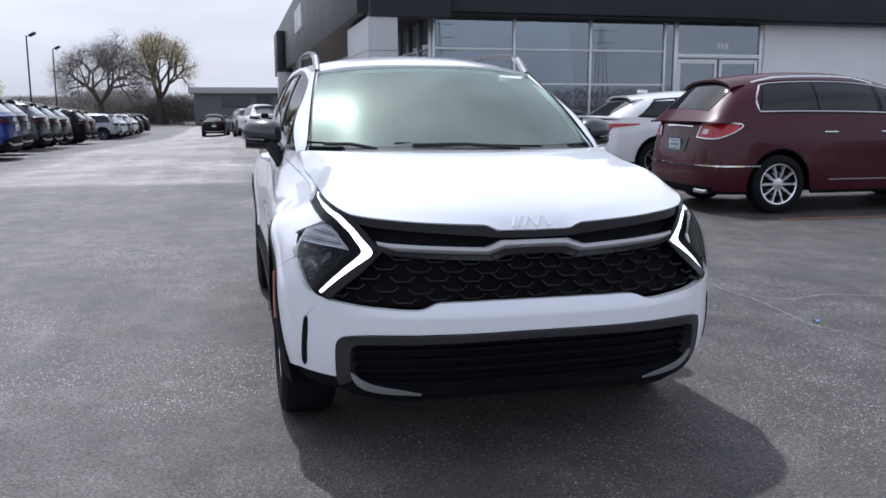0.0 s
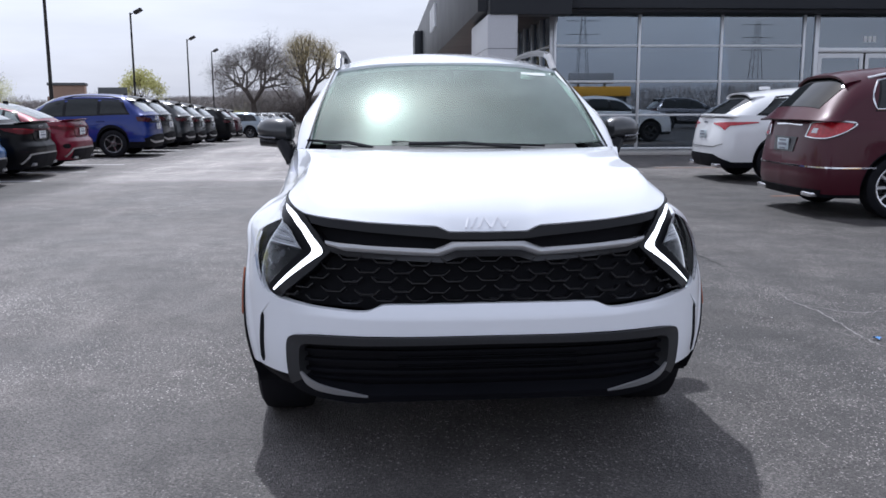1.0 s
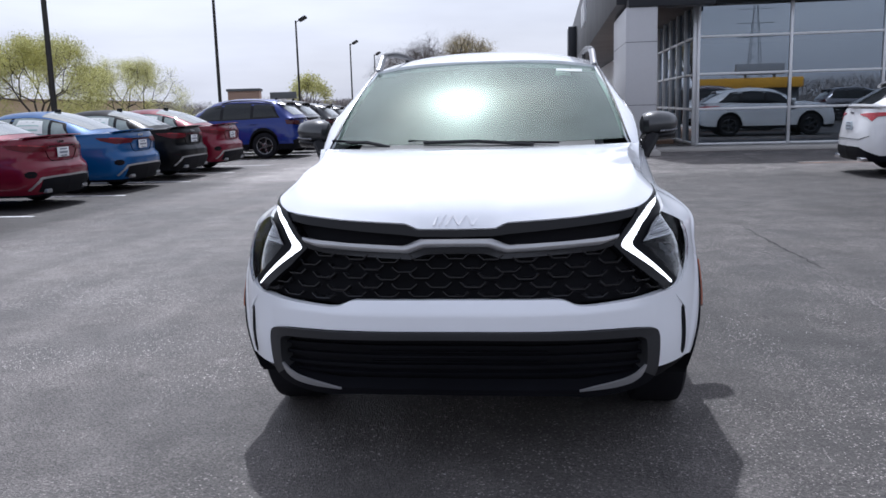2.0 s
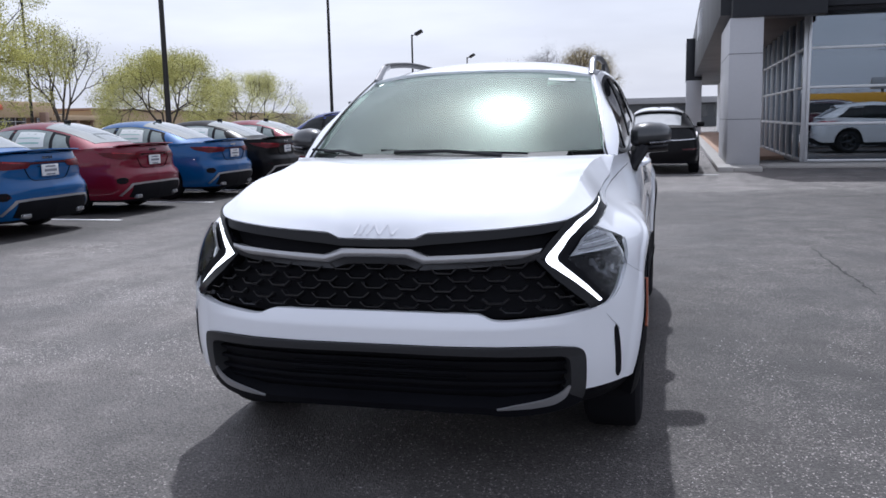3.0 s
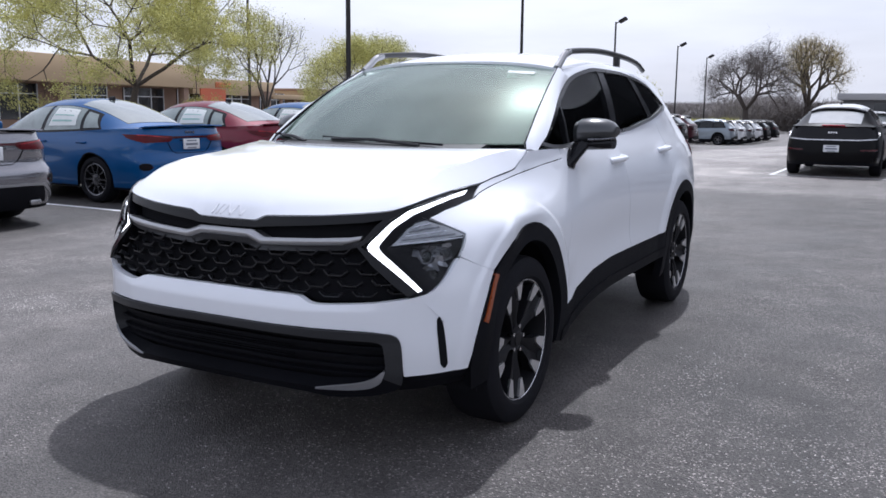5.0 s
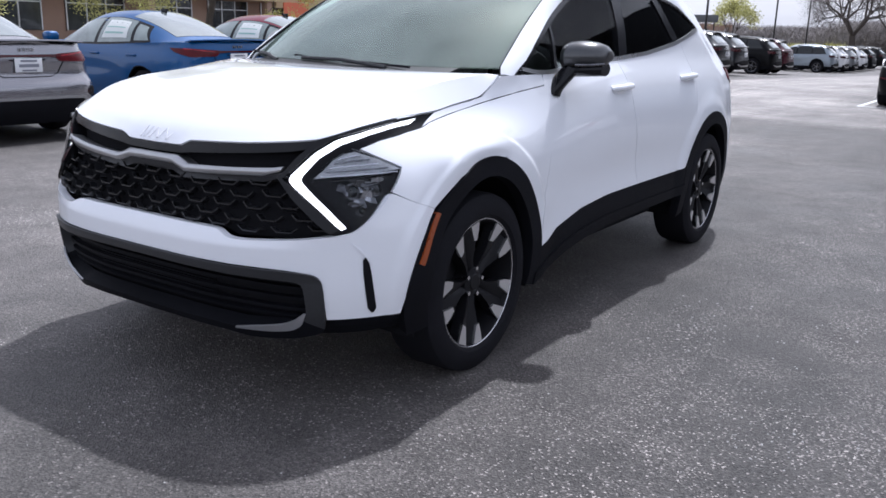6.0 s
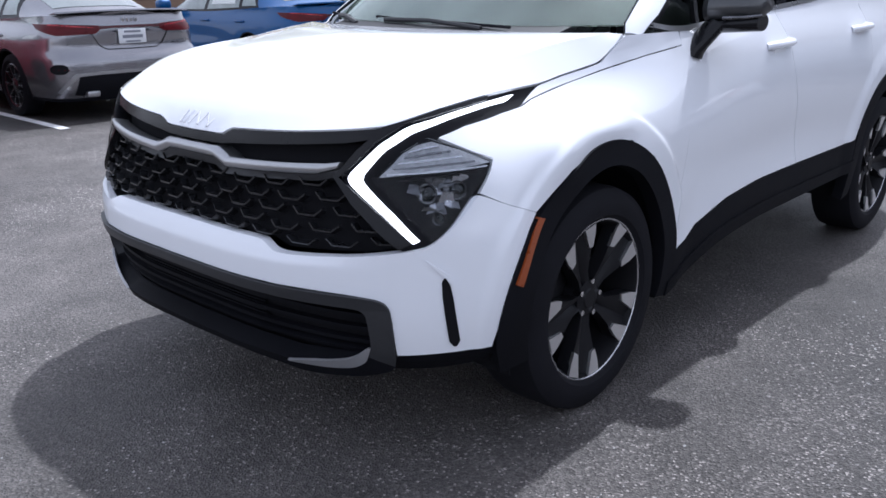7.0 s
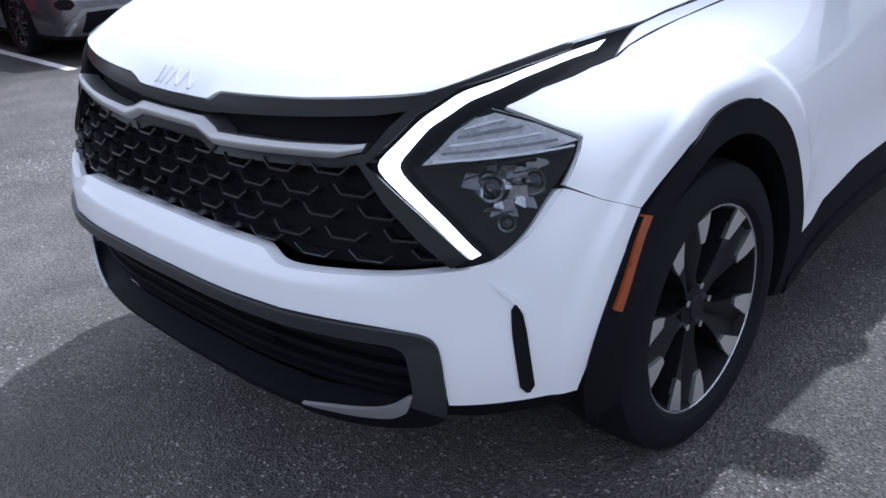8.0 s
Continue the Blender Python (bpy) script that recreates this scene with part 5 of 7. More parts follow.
def in_row(y, S, rear=REAR):
    """Nose towards -x, tail on the line."""
    return pose(rear - S["wb"] - S["ro"], y, ground_z(rear - 2.2, y), 0, 0, -90)


sedan = parked_car("sedan", in_row(2.3, SEDAN, -6.18), SEDAN, P["silver"], "silver saloon car with dark rear diffuser parked nose-in", "parked saloon cars", W_SEDAN)
for y, col, lab in ((0.0, "red", "dark red saloon car beside the silver one"), (5.6, "blue", "bright blue saloon car with price sheet in its window"), (8.4, "red", "dark red saloon car with price sheet in its window"),
                    (11.0, "blue", "blue saloon car with dark diffuser parked nose-in"), (13.3, "black", "black saloon car parked nose-in"), (15.5, "red", "red saloon car parked nose-in")):
    repaint(copy_thing(sedan, in_row(y, SEDAN, REAR if y < 3 else -6.62 if y < 7 else -6.95)), P[col], lab)
suv = parked_car("suv", in_row(20.3, SUV, -6.6), SUV, P["deep_blue"], "deep blue compact SUV with dark wheel arches", "parked SUVs", W_SUV)
for y, rear, col, lab in ((22.9, -6.9, "graphite", "graphite SUV in the parked row"), (26.6, -7.1, "graphite", "dark SUV in the parked row"), (29.2, -7.25, "graphite", "dark grey SUV in the parked row"),
                          (32.0, -7.4, "graphite", "charcoal SUV in the parked row"), (38.3, -7.7, "black", "black SUV with pale bumper trim in the row"), (40.9, -7.8, "burgundy", "dark plum SUV at the end of the row"),
                          (54.0, -8.3, "steel", "steel-blue SUV with dark windows past the gap"), (57.2, -8.3, "white", "white SUV in the far parked row"), (60.4, -8.3, "grey", "grey SUV in the far parked row"),
                          (63.8, -8.3, "white", "white SUV further along the far row"), (67.2, -8.3, "black", "black SUV in the far parked row"), (71, -8.2, "black", "black SUV at the end of the far row")):
    repaint(copy_thing(suv, in_row(y, SUV, rear)), P[col], lab)
for x, y, rz, col, lab in ((-2.9, 66, 180, "black", "black SUV standing far down the drive"), (-1.0, 52, 190, "graphite", "graphite SUV parked beside the drive"), (-0.3, 44.5, 190, "white", "white SUV parked beside the drive")):
    repaint(copy_thing(suv, pose(x, y, ground_z(x, y), 0, 0, rz)), P[col], lab)
EV = dict(SUV, fo=0.84, wb=2.90, ro=0.94, W=1.88, r=0.36, nose=0.80, belt=1.0, deck=1.06, tail=3.66, roof1=2.75, roof0=1.15, clad=0.06, rails=None, plate=0.60, badge=0.93, tail_in=0.10, kick=0.07,
          profile=[(0.30, 1.0), (0.75, 1.25), (1.2, 1.45), (1.7, 1.525), (2.2, 1.53), (2.75, 1.455), (3.2, 1.27), (3.66, 1.06)], rear_t=(0.25, 0.86), band=((0.55, 3.1), (0.95, 2.75)), spoiler=(2.74, 0.03, 0.24, M["gloss_black"]),
          windows=(((0.58, 1.42), (0.98, 1.44), 0, 1), ((1.50, 2.40), (1.52, 2.38), 0, 1), ((2.48, 3.05), (2.46, 2.72), 0.06, 0.9)), tumble=0.23,
          tail_parts=(("light_bar", "lamp_silver", [(0.0, 3.84, 0.765), (0.5, 3.8, 0.765), (0.80, 3.6, 0.79), (0.90, 3.40, 0.93)], [(0.0, 3.84, 0.79), (0.5, 3.8, 0.79), (0.80, 3.6, 0.815), (0.90, 3.36, 0.95)], True),
                      ("tail_panel", "gloss_black", [(0.0, 3.84, 0.80), (0.5, 3.8, 0.80), (0.80, 3.6, 0.825)], [(0.0, 3.84, 1.03), (0.5, 3.8, 1.03), (0.78, 3.6, 1.02)], True),
                      ("lamp_strip", "red_glow", [(0.0, 3.84, 1.035), (0.26, 3.82, 1.035)], [(0.0, 3.84, 1.055), (0.26, 3.82, 1.05)], True),
                      ("reflector", "dark_red_lens", [(0.55, 3.8, 0.55), (0.80, 3.6, 0.56)], [(0.55, 3.8, 0.585), (0.80, 3.6, 0.60)], True)),
          boxes=(("aerial", "gloss_black", (-0.022, 2.2, 1.50), (0.022, 2.34, 1.565)), ("brake_lamp", "red_glow", (-0.22, 3.70, 1.068), (0.22, 3.79, 1.088))), roof_mat=P["white"], rear_glass=M["painted_pale_glass"])
parked_car("crossover", pose(0.60, 16.4 + 3.84, 0, 0, 0, 180), EV, P["black"], "black electric crossover with pale roof and full-width rear light bar", "", W_SUV)
BIG = dict(SUV, fo=0.98, wb=3.12, ro=0.98, W=2.0, r=0.375, nose=1.0, belt=1.14, deck=1.14, tail=4.0, roof0=1.25, roof1=3.50, rear_glass=M["car_glass"], arch=0.44, clad=0.04, plate=0.86, badge=None, rails="alloy", tail_bow=0.14, kick=0.03,
           profile=[(0.30, 1.14), (0.75, 1.42), (1.25, 1.68), (1.8, 1.79), (2.4, 1.815), (3.05, 1.79), (3.50, 1.71), (3.78, 1.45), (4.0, 1.17)], rear_t=(0.06, 0.74), tumble=0.19, tail_w=0.88, side_glass=M["car_glass"],
           band=((0.60, 3.38), (1.05, 3.24)), frame=("chrome", ((0.60, 3.36), (1.05, 3.25))), sill=0.30,
           windows=(((0.66, 1.55), (1.10, 1.57), 0.28, 1), ((1.62, 2.50), (1.64, 2.50), 0.28, 1), ((2.53, 3.34), (2.53, 3.22), 0.28, 1)), spoiler=(3.44, 0.04, 0.20, None),
           tail_parts=(("tail_lamp", "bright_red", [(0.50, 4.08, 0.965), (0.70, 4.02, 0.95), (0.85, 3.90, 0.965), (0.93, 3.72, 1.05)], [(0.56, 4.08, 1.115), (0.72, 4.02, 1.135), (0.86, 3.90, 1.14), (0.935, 3.66, 1.12)], True),
                       ("reverse_lamp", "lamp_silver", [(0.58, 4.07, 1.01), (0.68, 4.03, 1.005)], [(0.60, 4.07, 1.065), (0.69, 4.03, 1.065)], True),
                       ("chrome_strip", "chrome", [(0.0, 4.13, 0.60), (0.6, 4.08, 0.60), (0.9, 3.85, 0.60), (0.98, 3.4, 0.60)], [(0.0, 4.13, 0.618), (0.6, 4.08, 0.618), (0.9, 3.85, 0.618), (0.98, 3.4, 0.618)], True),
                       ("tail_strip", "chrome", [(0.0, 4.12, 1.10), (0.35, 4.10, 1.09)], [(0.0, 4.12, 1.12), (0.35, 4.10, 1.11)], True),
                       ("rear_valance", "cladding", [(0.0, 4.1, 0.24), (0.6, 4.05, 0.24), (0.8, 3.95, 0.26)], [(0.0, 4.1, 0.34), (0.6, 4.05, 0.34), (0.8, 3.95, 0.34)], True),
                       # dark grey patch stands in for the shade inside the plate recess
                       ("plate_recess", "recess_shade", [(0.0, 4.12, 0.77), (0.26, 4.11, 0.77)], [(0.0, 4.12, 0.95), (0.30, 4.1, 0.95)], True),
                       ("sill_strip", "chrome", [(1.0, 0.6, 0.44), (1.0, 1.5, 0.42), (1.0, 2.4, 0.42)], [(1.0, 0.6, 0.458), (1.0, 1.5, 0.438), (1.0, 2.4, 0.438)], True)),
           lamp_ring=([(0.50, 4.08, 0.96), (0.70, 4.02, 0.945), (0.85, 3.90, 0.96), (0.935, 3.72, 1.05), (0.94, 3.64, 1.125), (0.86, 3.90, 1.145), (0.72, 4.02, 1.14), (0.56, 4.08, 1.12)],),
           plate_mat=M["plate_blue"], handle_mat=M["chrome"],
           boxes=(("wiper", "gloss_black", (-0.05, 3.95, 1.22), (0.42, 4.03, 1.25)), ("exhaust", "chrome", (0.5, 3.95, 0.25), (0.75, 4.06, 0.31)), ("exhaust", "chrome", (-0.75, 3.95, 0.25), (-0.5, 4.06, 0.31))))
parked_car("large_suv", pose(4.62 + 4.12, 6.85, 0, 0, 0, 90), BIG, P["burgundy"], "burgundy seven-seat SUV with chrome trim and ten-spoke wheels", "", W_TEN)
NXC = dict(SUV, fo=0.92, wb=2.66, ro=1.02, W=1.85, r=0.36, nose=0.92, belt=1.08, deck=1.10, tail=3.50, roof0=1.05, roof1=2.80, clad=0.10, plate=0.82, badge=1.03, rails=None, plate_mat=M["plate_blue"], kick=0.08, rear_glass=M["sheen_glass"],
           profile=[(0.30, 1.08), (0.70, 1.34), (1.10, 1.55), (1.6, 1.63), (2.1, 1.635), (2.8, 1.55), (3.15, 1.37), (3.50, 1.13)], rear_t=(0.08, 0.90), spoiler=(2.78, 0.02, 0.26, None), band=((0.55, 3.05), (0.95, 2.6)),
           windows=(((0.58, 1.42), (0.98, 1.44), 0, 1), ((1.50, 2.24), (1.52, 2.2), 0, 1), ((2.32, 2.98), (2.28, 2.54), 0.1, 0.85)),
           tail_parts=(("tail_lamp", "bright_red", [(0.35, 3.66, 1.00), (0.60, 3.60, 0.96), (0.70, 3.52, 0.90), (0.76, 3.46, 0.975), (0.90, 3.0, 1.025)], [(0.35, 3.66, 1.02), (0.60, 3.60, 1.03), (0.70, 3.52, 1.035), (0.76, 3.46, 1.04), (0.90, 3.0, 1.04)], True),
                       ("rear_bumper", "cladding", [(0.0, 3.68, 0.26), (0.5, 3.66, 0.26), (0.80, 3.5, 0.28)], [(0.0, 3.68, 0.48), (0.5, 3.66, 0.48), (0.82, 3.45, 0.36)], True),
                       ("bumper_seam", "recess_shade", [(0.0, 3.68, 0.60), (0.5, 3.66, 0.60), (0.70, 3.54, 0.66)], [(0.0, 3.68, 0.61), (0.5, 3.66, 0.61), (0.71, 3.53, 0.67)], True)),
           boxes=(("exhaust", "chrome", (0.45, 3.55, 0.25), (0.7, 3.66, 0.32)), ("exhaust", "chrome", (-0.7, 3.55, 0.25), (-0.45, 3.66, 0.32)), ("aerial", P["white"], (-0.03, 2.45, 1.60), (0.03, 2.65, 1.66))))
parked_car("compact_suv", pose(5.35 + 3.68, 11.6, 0, 0, 0, 90), NXC, P["white"], "pearl white angular SUV with pointed red tail lamps", "", W_SUV)
repaint(copy_thing(suv, pose(11.6, -3.2, 0, 0, 0, 90)), P["silver"], "silver SUV parked across the drive")
repaint(copy_thing(suv, pose(17.4, -3.6, 0, 0, 0, 90)), P["silver"], "second silver SUV parked across the drive")

# ---- outline and sections of the white SUV ----
PLAN = [(0, -0.885), (0.33, -0.872), (0.60, -0.812), (0.755, -0.728), (0.85, -0.615), (0.898, -0.485), (0.92, -0.35), (0.926, -0.15), (0.926, 0.5), (0.922, 1.4), (0.926, 2.4), (0.926, 2.8), (0.905, 3.15), (0.84, 3.45), (0.6, 3.66), (0.3, 3.73), (0, 3.745)]
SH = Shell(PLAN, [(0.15, 0.05), (0.34, 0.012), (0.5, 0.0), (0.72, 0.0), (0.9, 0.012), (1.06, 0.04), (1.12, 0.065), (1.2, 0.11), (1.35, 0.155), (1.5, 0.215), (1.6, 0.275), (1.66, 0.36)],
           [(0.15, 0.10), (0.30, 0.045), (0.38, 0.012), (0.5, 0.0), (0.66, 0.0), (0.75, 0.03), (0.85, 0.062), (0.92, 0.075), (1.0, 0.10), (1.15, 0.22)],
           [(0.15, 0.12), (0.4, 0.02), (0.6, 0.0), (0.95, 0.03), (1.15, 0.10), (1.4, 0.42), (1.62, 0.62)],
           [(-0.35, 1.02, 0.70, 0.12, -0.13), (0.1, 1.12, 0.5, 0.10, -0.06), (0.0, 0.80, 0.55, 0.16, 0.004), (2.75, 0.85, 0.6, 0.2, 0.012), (1.4, 0.66, 0.7, 0.13, -0.022), (0.8, 1.6, 0.55, 0.22, -0.075), (-0.47, 0.53, 0.15, 0.25, 0.030), (-0.05, 0.92, 0.25, 0.055, 0.048), (-0.27, 0.88, 0.13, 0.085, 0.038)],
           [(0.0, 0.365, 1.20, 0.05, 0.010), (2.755, 0.365, 1.20, 0.05, 0.012)])

# ---- the white SUV in the middle ----
hero = empty("white_suv", pose(-0.0112, 0, 0, 0, 0, 0.68))
tagged(hero, "white compact SUV with boomerang daylight lamps and black cladding", "car")
AX0, AX1 = 0.0, 2.755


def V(y, z):
    return (float(np.interp(y, SH.Y, SH.s)), z)


def both(name, A, B, material, nv=6, off=0.0, thick=0.012, step=0.03, label="", parent=None):
    """The same panel on both flanks."""
    return [part(name, SH.loft(A, B, nv, step, off, thick, mir), material, parent or hero, label) for mir in (False, True)]


def across(name, A, B, material, nv=6, off=0.0, thick=0.012, step=0.03, label="", parent=None):
    """A panel that runs over the nose from flank to flank."""
    full = lambda r: [(-u, z) for u, z in r[:0:-1]] + list(r)
    return part(name, SH.loft(full(A), full(B), nv, step, off, thick), material, parent or hero, label)


def loft3(A, B, nv=6, bulge=0.0, thick=0.01, up=(0, 0, 1)):
    """A panel between two lines in space."""
    A, B = np.array(A, float), np.array(B, float)
    v = np.linspace(0, 1, nv + 1)[None, :, None]
    G = A[:, None] + (B - A)[:, None] * v
    N = grid_normals(G)
    if (N * np.array(up)).sum() < 0:
        N = -N
    G = G + N * bulge * np.sin(np.pi * v)
    return slab(G, N, thick)


def eased(pts, n=8, rounds=3, sharp=()):
    """A line of straight runs with softened corners, but for the sharp ones."""
    P = np.array(pts, float)
    q = np.vstack([P[i] + (P[i + 1] - P[i]) * k / n for i in range(len(P) - 1) for k in range(n)] + [P[-1]])
    for _ in range(rounds):
        q[1:-1] = (q[:-2] + 2 * q[1:-1] + q[2:]) / 4
        for i in sharp:
            q[i * n] = P[i]
    return q


WH, CL, GB = M["white_paint"], M["cladding"], M["gloss_black"]
# bumper skin
fore = lambda u: 0.034 * np.clip((0.76 - np.abs(u)) / 0.3, 0, 1)
lip = lambda u, z: fore(u) * np.clip((0.662 - z) / 0.05, 0, 1) ** 0.7
B_UP = [(0, 0.662), (0.375, 0.660), (0.40, 0.655), (0.44, 0.636), (0.50, 0.634), (0.70, 0.646), (0.84, 0.664), (0.88, 0.675), (0.92, 0.712), (0.964, 0.788), (0.985, 0.7975), (1.075, 0.7615), (1.13, 0.7435), (1.182, 0.7258)]
B_LO = [(0, 0.553), (0.375, 0.551), (0.40, 0.551), (0.44, 0.550), (0.50, 0.549), (0.66, 0.543), (0.752, 0.528), (0.776, 0.50), (0.784, 0.364), (0.88, 0.366), (0.96, 0.367), (1.040, 0.368), (1.091, 0.548), (1.182, 0.7215)]
across("front_bumper", eased(B_LO, 4, 2, (8, 11)), eased(B_UP, 4, 2), WH, 12, lip, 0.03, 0.02)
# front wings
F_LO = [(0.902, 0.939), (0.96, 0.915), (1.046, 0.876), (0.988, 0.80), (1.075, 0.763), (1.184, 0.7265), (1.322, 0.818), (1.47, 0.855), (1.58, 0.864), (1.70, 0.852), (1.84, 0.782), (1.95, 0.64), (2.0, 0.50), (2.012, 0.405)]
F_UP = [(0.904, 0.941), (1.0, 0.96), (1.10, 0.969), (1.164, 0.977), (1.2, 0.980), (1.264, 0.986), (1.324, 0.998), (1.45, 1.014), (1.55, 1.028), (1.65, 1.041), (1.75, 1.055), (1.87, 1.071), (1.97, 1.085), (2.172, 1.107)]
both("front_wing", F_LO, F_UP, WH, 30, 0.0, 0.012, 0.014)
T_LO = [(1.27, 0.991), (1.33, 1.002), (1.45, 1.018), (1.6, 1.037), (1.73, 1.056), (1.84, 1.071), (2.0, 1.092), (2.172, 1.111)]
T_UP = [(1.388, 1.030), (1.41, 1.033), (1.52, 1.048), (1.65, 1.063), (1.735, 1.077), (1.825, 1.126), (1.87, 1.154), (2.172, 1.156)]
both("wing_top", T_LO, T_UP, WH, 5, 0.0, 0.012, 0.025)

# bonnet: crowned sheet between the shut lines
def bonnet():
    E = spline([(0.742, 0.972), (0.916, 1.008), (1.12, 1.028), (1.39, 1.038), (1.52, 1.054), (1.65, 1.070), (1.728, 1.084), (1.81, 1.128), (1.85, 1.160)], 6)
    edge = SH.at(E[:, 0], E[:, 1])
    n = len(edge)
    b = np.linspace(0, 1, n)
    # a raised crease runs inside each shut line; a narrow facet drops from it to the edge
    lift = pch([(0, 0), (0.1, 0.03), (0.2, 0.057), (0.4, 0.082), (0.7, 0.077), (0.9, 0.028), (1, 0)])(b)
    inset = pch([(0, 0.06), (0.4, 0.06), (1, 0.03)])(b)
    crease = edge + np.c_[-inset, 0 * inset, lift]
    zc = pch([(-0.83, 0.914), (-0.76, 0.988), (-0.62, 1.058), (-0.35, 1.129), (-0.05, 1.162), (0.16, 1.160)])
    yc = -0.81 + (0.16 + 0.81) * b ** 1.12
    a = np.linspace(-1, 1, 61)
    aa = np.abs(a)[None, :]
    k, q = np.clip(aa / 0.8, 0, 1), np.clip((aa - 0.8) / 0.2, 0, 1)
    G = np.empty((n, len(a), 3))
    G[..., 0] = np.sign(a)[None] * (k * crease[:, None, 0] + q * (edge - crease)[:, None, 0])
    G[..., 1] = yc[:, None] + (crease[:, None, 1] - yc[:, None]) * k ** 2 + q * (edge - crease)[:, None, 1]
    zz = zc(yc)[:, None]
    G[..., 2] = zz + (crease[:, None, 2] - zz) * k ** 2.4 + q * (edge - crease)[:, None, 2]
    hz = np.interp(np.abs(a) * 0.742, [0, 0.145, 0.188, 0.45, 0.668, 0.742], [0.914, 0.915, 0.936, 0.949, 0.966, 0.972])
    row = SH.at(a * 0.742, hz)
    G += (row - G[0])[None] * ((1 - b) ** 7)[:, None, None]
    N = grid_normals(G)
    N = -N if N[..., 2].sum() < 0 else N
    HOOD.update(G=G, N=N)
    return slab(G, N, 0.022)


HOOD = {}
part("bonnet", bonnet(), WH, hero, angle=40)
def on_bonnet(x, y, lift):
    g = HOOD["G"].reshape(-1, 3)
    k = np.argsort((g[:, 0] - x) ** 2 + (g[:, 1] - y) ** 2)[:4]
    w = 1 / (np.hypot(g[k, 0] - x, g[k, 1] - y) + 1e-4)
    return (x, y, float((g[k, 2] * w).sum() / w.sum()) + lift)


for x0, x1 in ((-0.082, -0.072), (-0.062, -0.036), (-0.036, -0.012), (0.010, -0.012), (0.010, 0.034), (0.060, 0.034), (0.060, 0.082)):
    bm = bmesh.new()
    lo, hi = [], []
    for x, y in ((x0 - 0.0045, -0.803), (x0 + 0.0045, -0.803), (x1 + 0.0045, -0.776), (x1 - 0.0045, -0.776)):
        lo.append(bm.verts.new(on_bonnet(x, y, -0.002)))
        hi.append(bm.verts.new(on_bonnet(x, y, 0.0035)))
    bm.faces.new(hi)
    for a in range(4):
        bm.faces.new((lo[a], lo[(a + 1) % 4], hi[(a + 1) % 4], hi[a]))
    part("badge_bar", bm, M["badge_silver"], hero, "raised bright badge bar on the bonnet edge")

# doors, rear quarter, tail
def clad_z(y):
    return float(np.interp(y, [0.44, 0.50, 0.62, 0.88, 1.2, 2.2, 2.28], [0.405, 0.42, 0.476, 0.528, 0.548, 0.552, 0.56]))


def belt_z(y):
    return float(np.interp(y, [0.2, 0.46, 0.56, 0.66, 1.4, 1.9, 2.45, 3.14, 3.4], [1.165, 1.176, 1.160, 1.156, 1.203, 1.229, 1.280, 1.366, 1.38]))


t = np.linspace(0, 1, 14)
lo_y, hi_y = 0.4585 + (1.60 - 0.4585) * t, 0.62 + (1.44 - 0.62) * t
arch_r = lambda y, c, a, b: 0.36 + b * math.sqrt(max(1 - ((y - c) / a) ** 2, 0))
def door_skin(name, y_lo, y_hi, z_lo):
    """Doors lean with height, so the rows run between a low and a high line."""
    both(name, [V(y, z) for y, z in zip(y_lo, z_lo)], [V(y, belt_z(y) - 0.004) for y in y_hi], WH, 22, 0.0, 0.02, 0.1)
door_skin("front_door", lo_y, hi_y, [clad_z(y) for y in lo_y])
lo_y, hi_y = np.r_[np.linspace(1.604, 2.24, 9), 2.30, 2.36, 2.42], np.r_[np.linspace(1.444, 2.3, 9), 2.42, 2.5, 2.56]
door_skin("rear_door", lo_y, hi_y, [max(clad_z(y), arch_r(y, AX1, 0.476, 0.504)) if y > 2.279 else clad_z(y) for y in lo_y])
ys = np.r_[2.424, 2.55, 2.7, 2.85, 3.0, 3.1, 3.18, 3.225, 3.30, 3.4]
yh = np.r_[2.564, 2.65, 2.75, 2.87, 3.0, 3.1, 3.18, 3.225, 3.30, 3.4]
zlo = [arch_r(y, AX1, 0.476, 0.504) if y < 3.23 else 0.40 for y in ys]
both("rear_wing", [V(y, z) for y, z in zip(ys, zlo)], [V(y, belt_z(y)) for y in yh], WH, 14, 0.0, 0.02, 0.06)
E1 = float(np.interp(3.4, SH.Y, SH.s))
us = np.linspace(E1 + 0.004, 2 * SH.length - E1 - 0.004, 30)
fold = lambda u: (u, 1) if u <= SH.length else (2 * SH.length - u, -1)
G = np.array([[SH.raw(np.array([fold(u)[0] * fold(u)[1]]), np.array([z]))[0] for z in np.linspace(0.36, 1.5, 14)] for u in us])
N = grid_normals(G)
part("tailgate", slab(G, N if N[len(us) // 2, 3][1] > 0 else -N, 0.02), WH, hero)
both("tail_lamp", [V(3.30, 1.05), V(3.40, 1.02)], [V(3.29, 1.13), V(3.39, 1.11)], M["red_lens"], 4, 0.006, 0.02)
# dark lining behind the shut lines
ys = np.linspace(0.3, 3.3, 30)
both("inner_shell", [V(y, 0.95) for y in ys], [V(y, belt_z(y) - 0.03) for y in ys], M["dark_void"], 4, -0.03, 0.01, 0.2)
ys = np.linspace(0.44, 2.26, 16)
both("inner_shell", [V(y, 0.42) for y in ys], [V(y, 0.95) for y in ys], M["dark_void"], 4, -0.03, 0.01, 0.2)

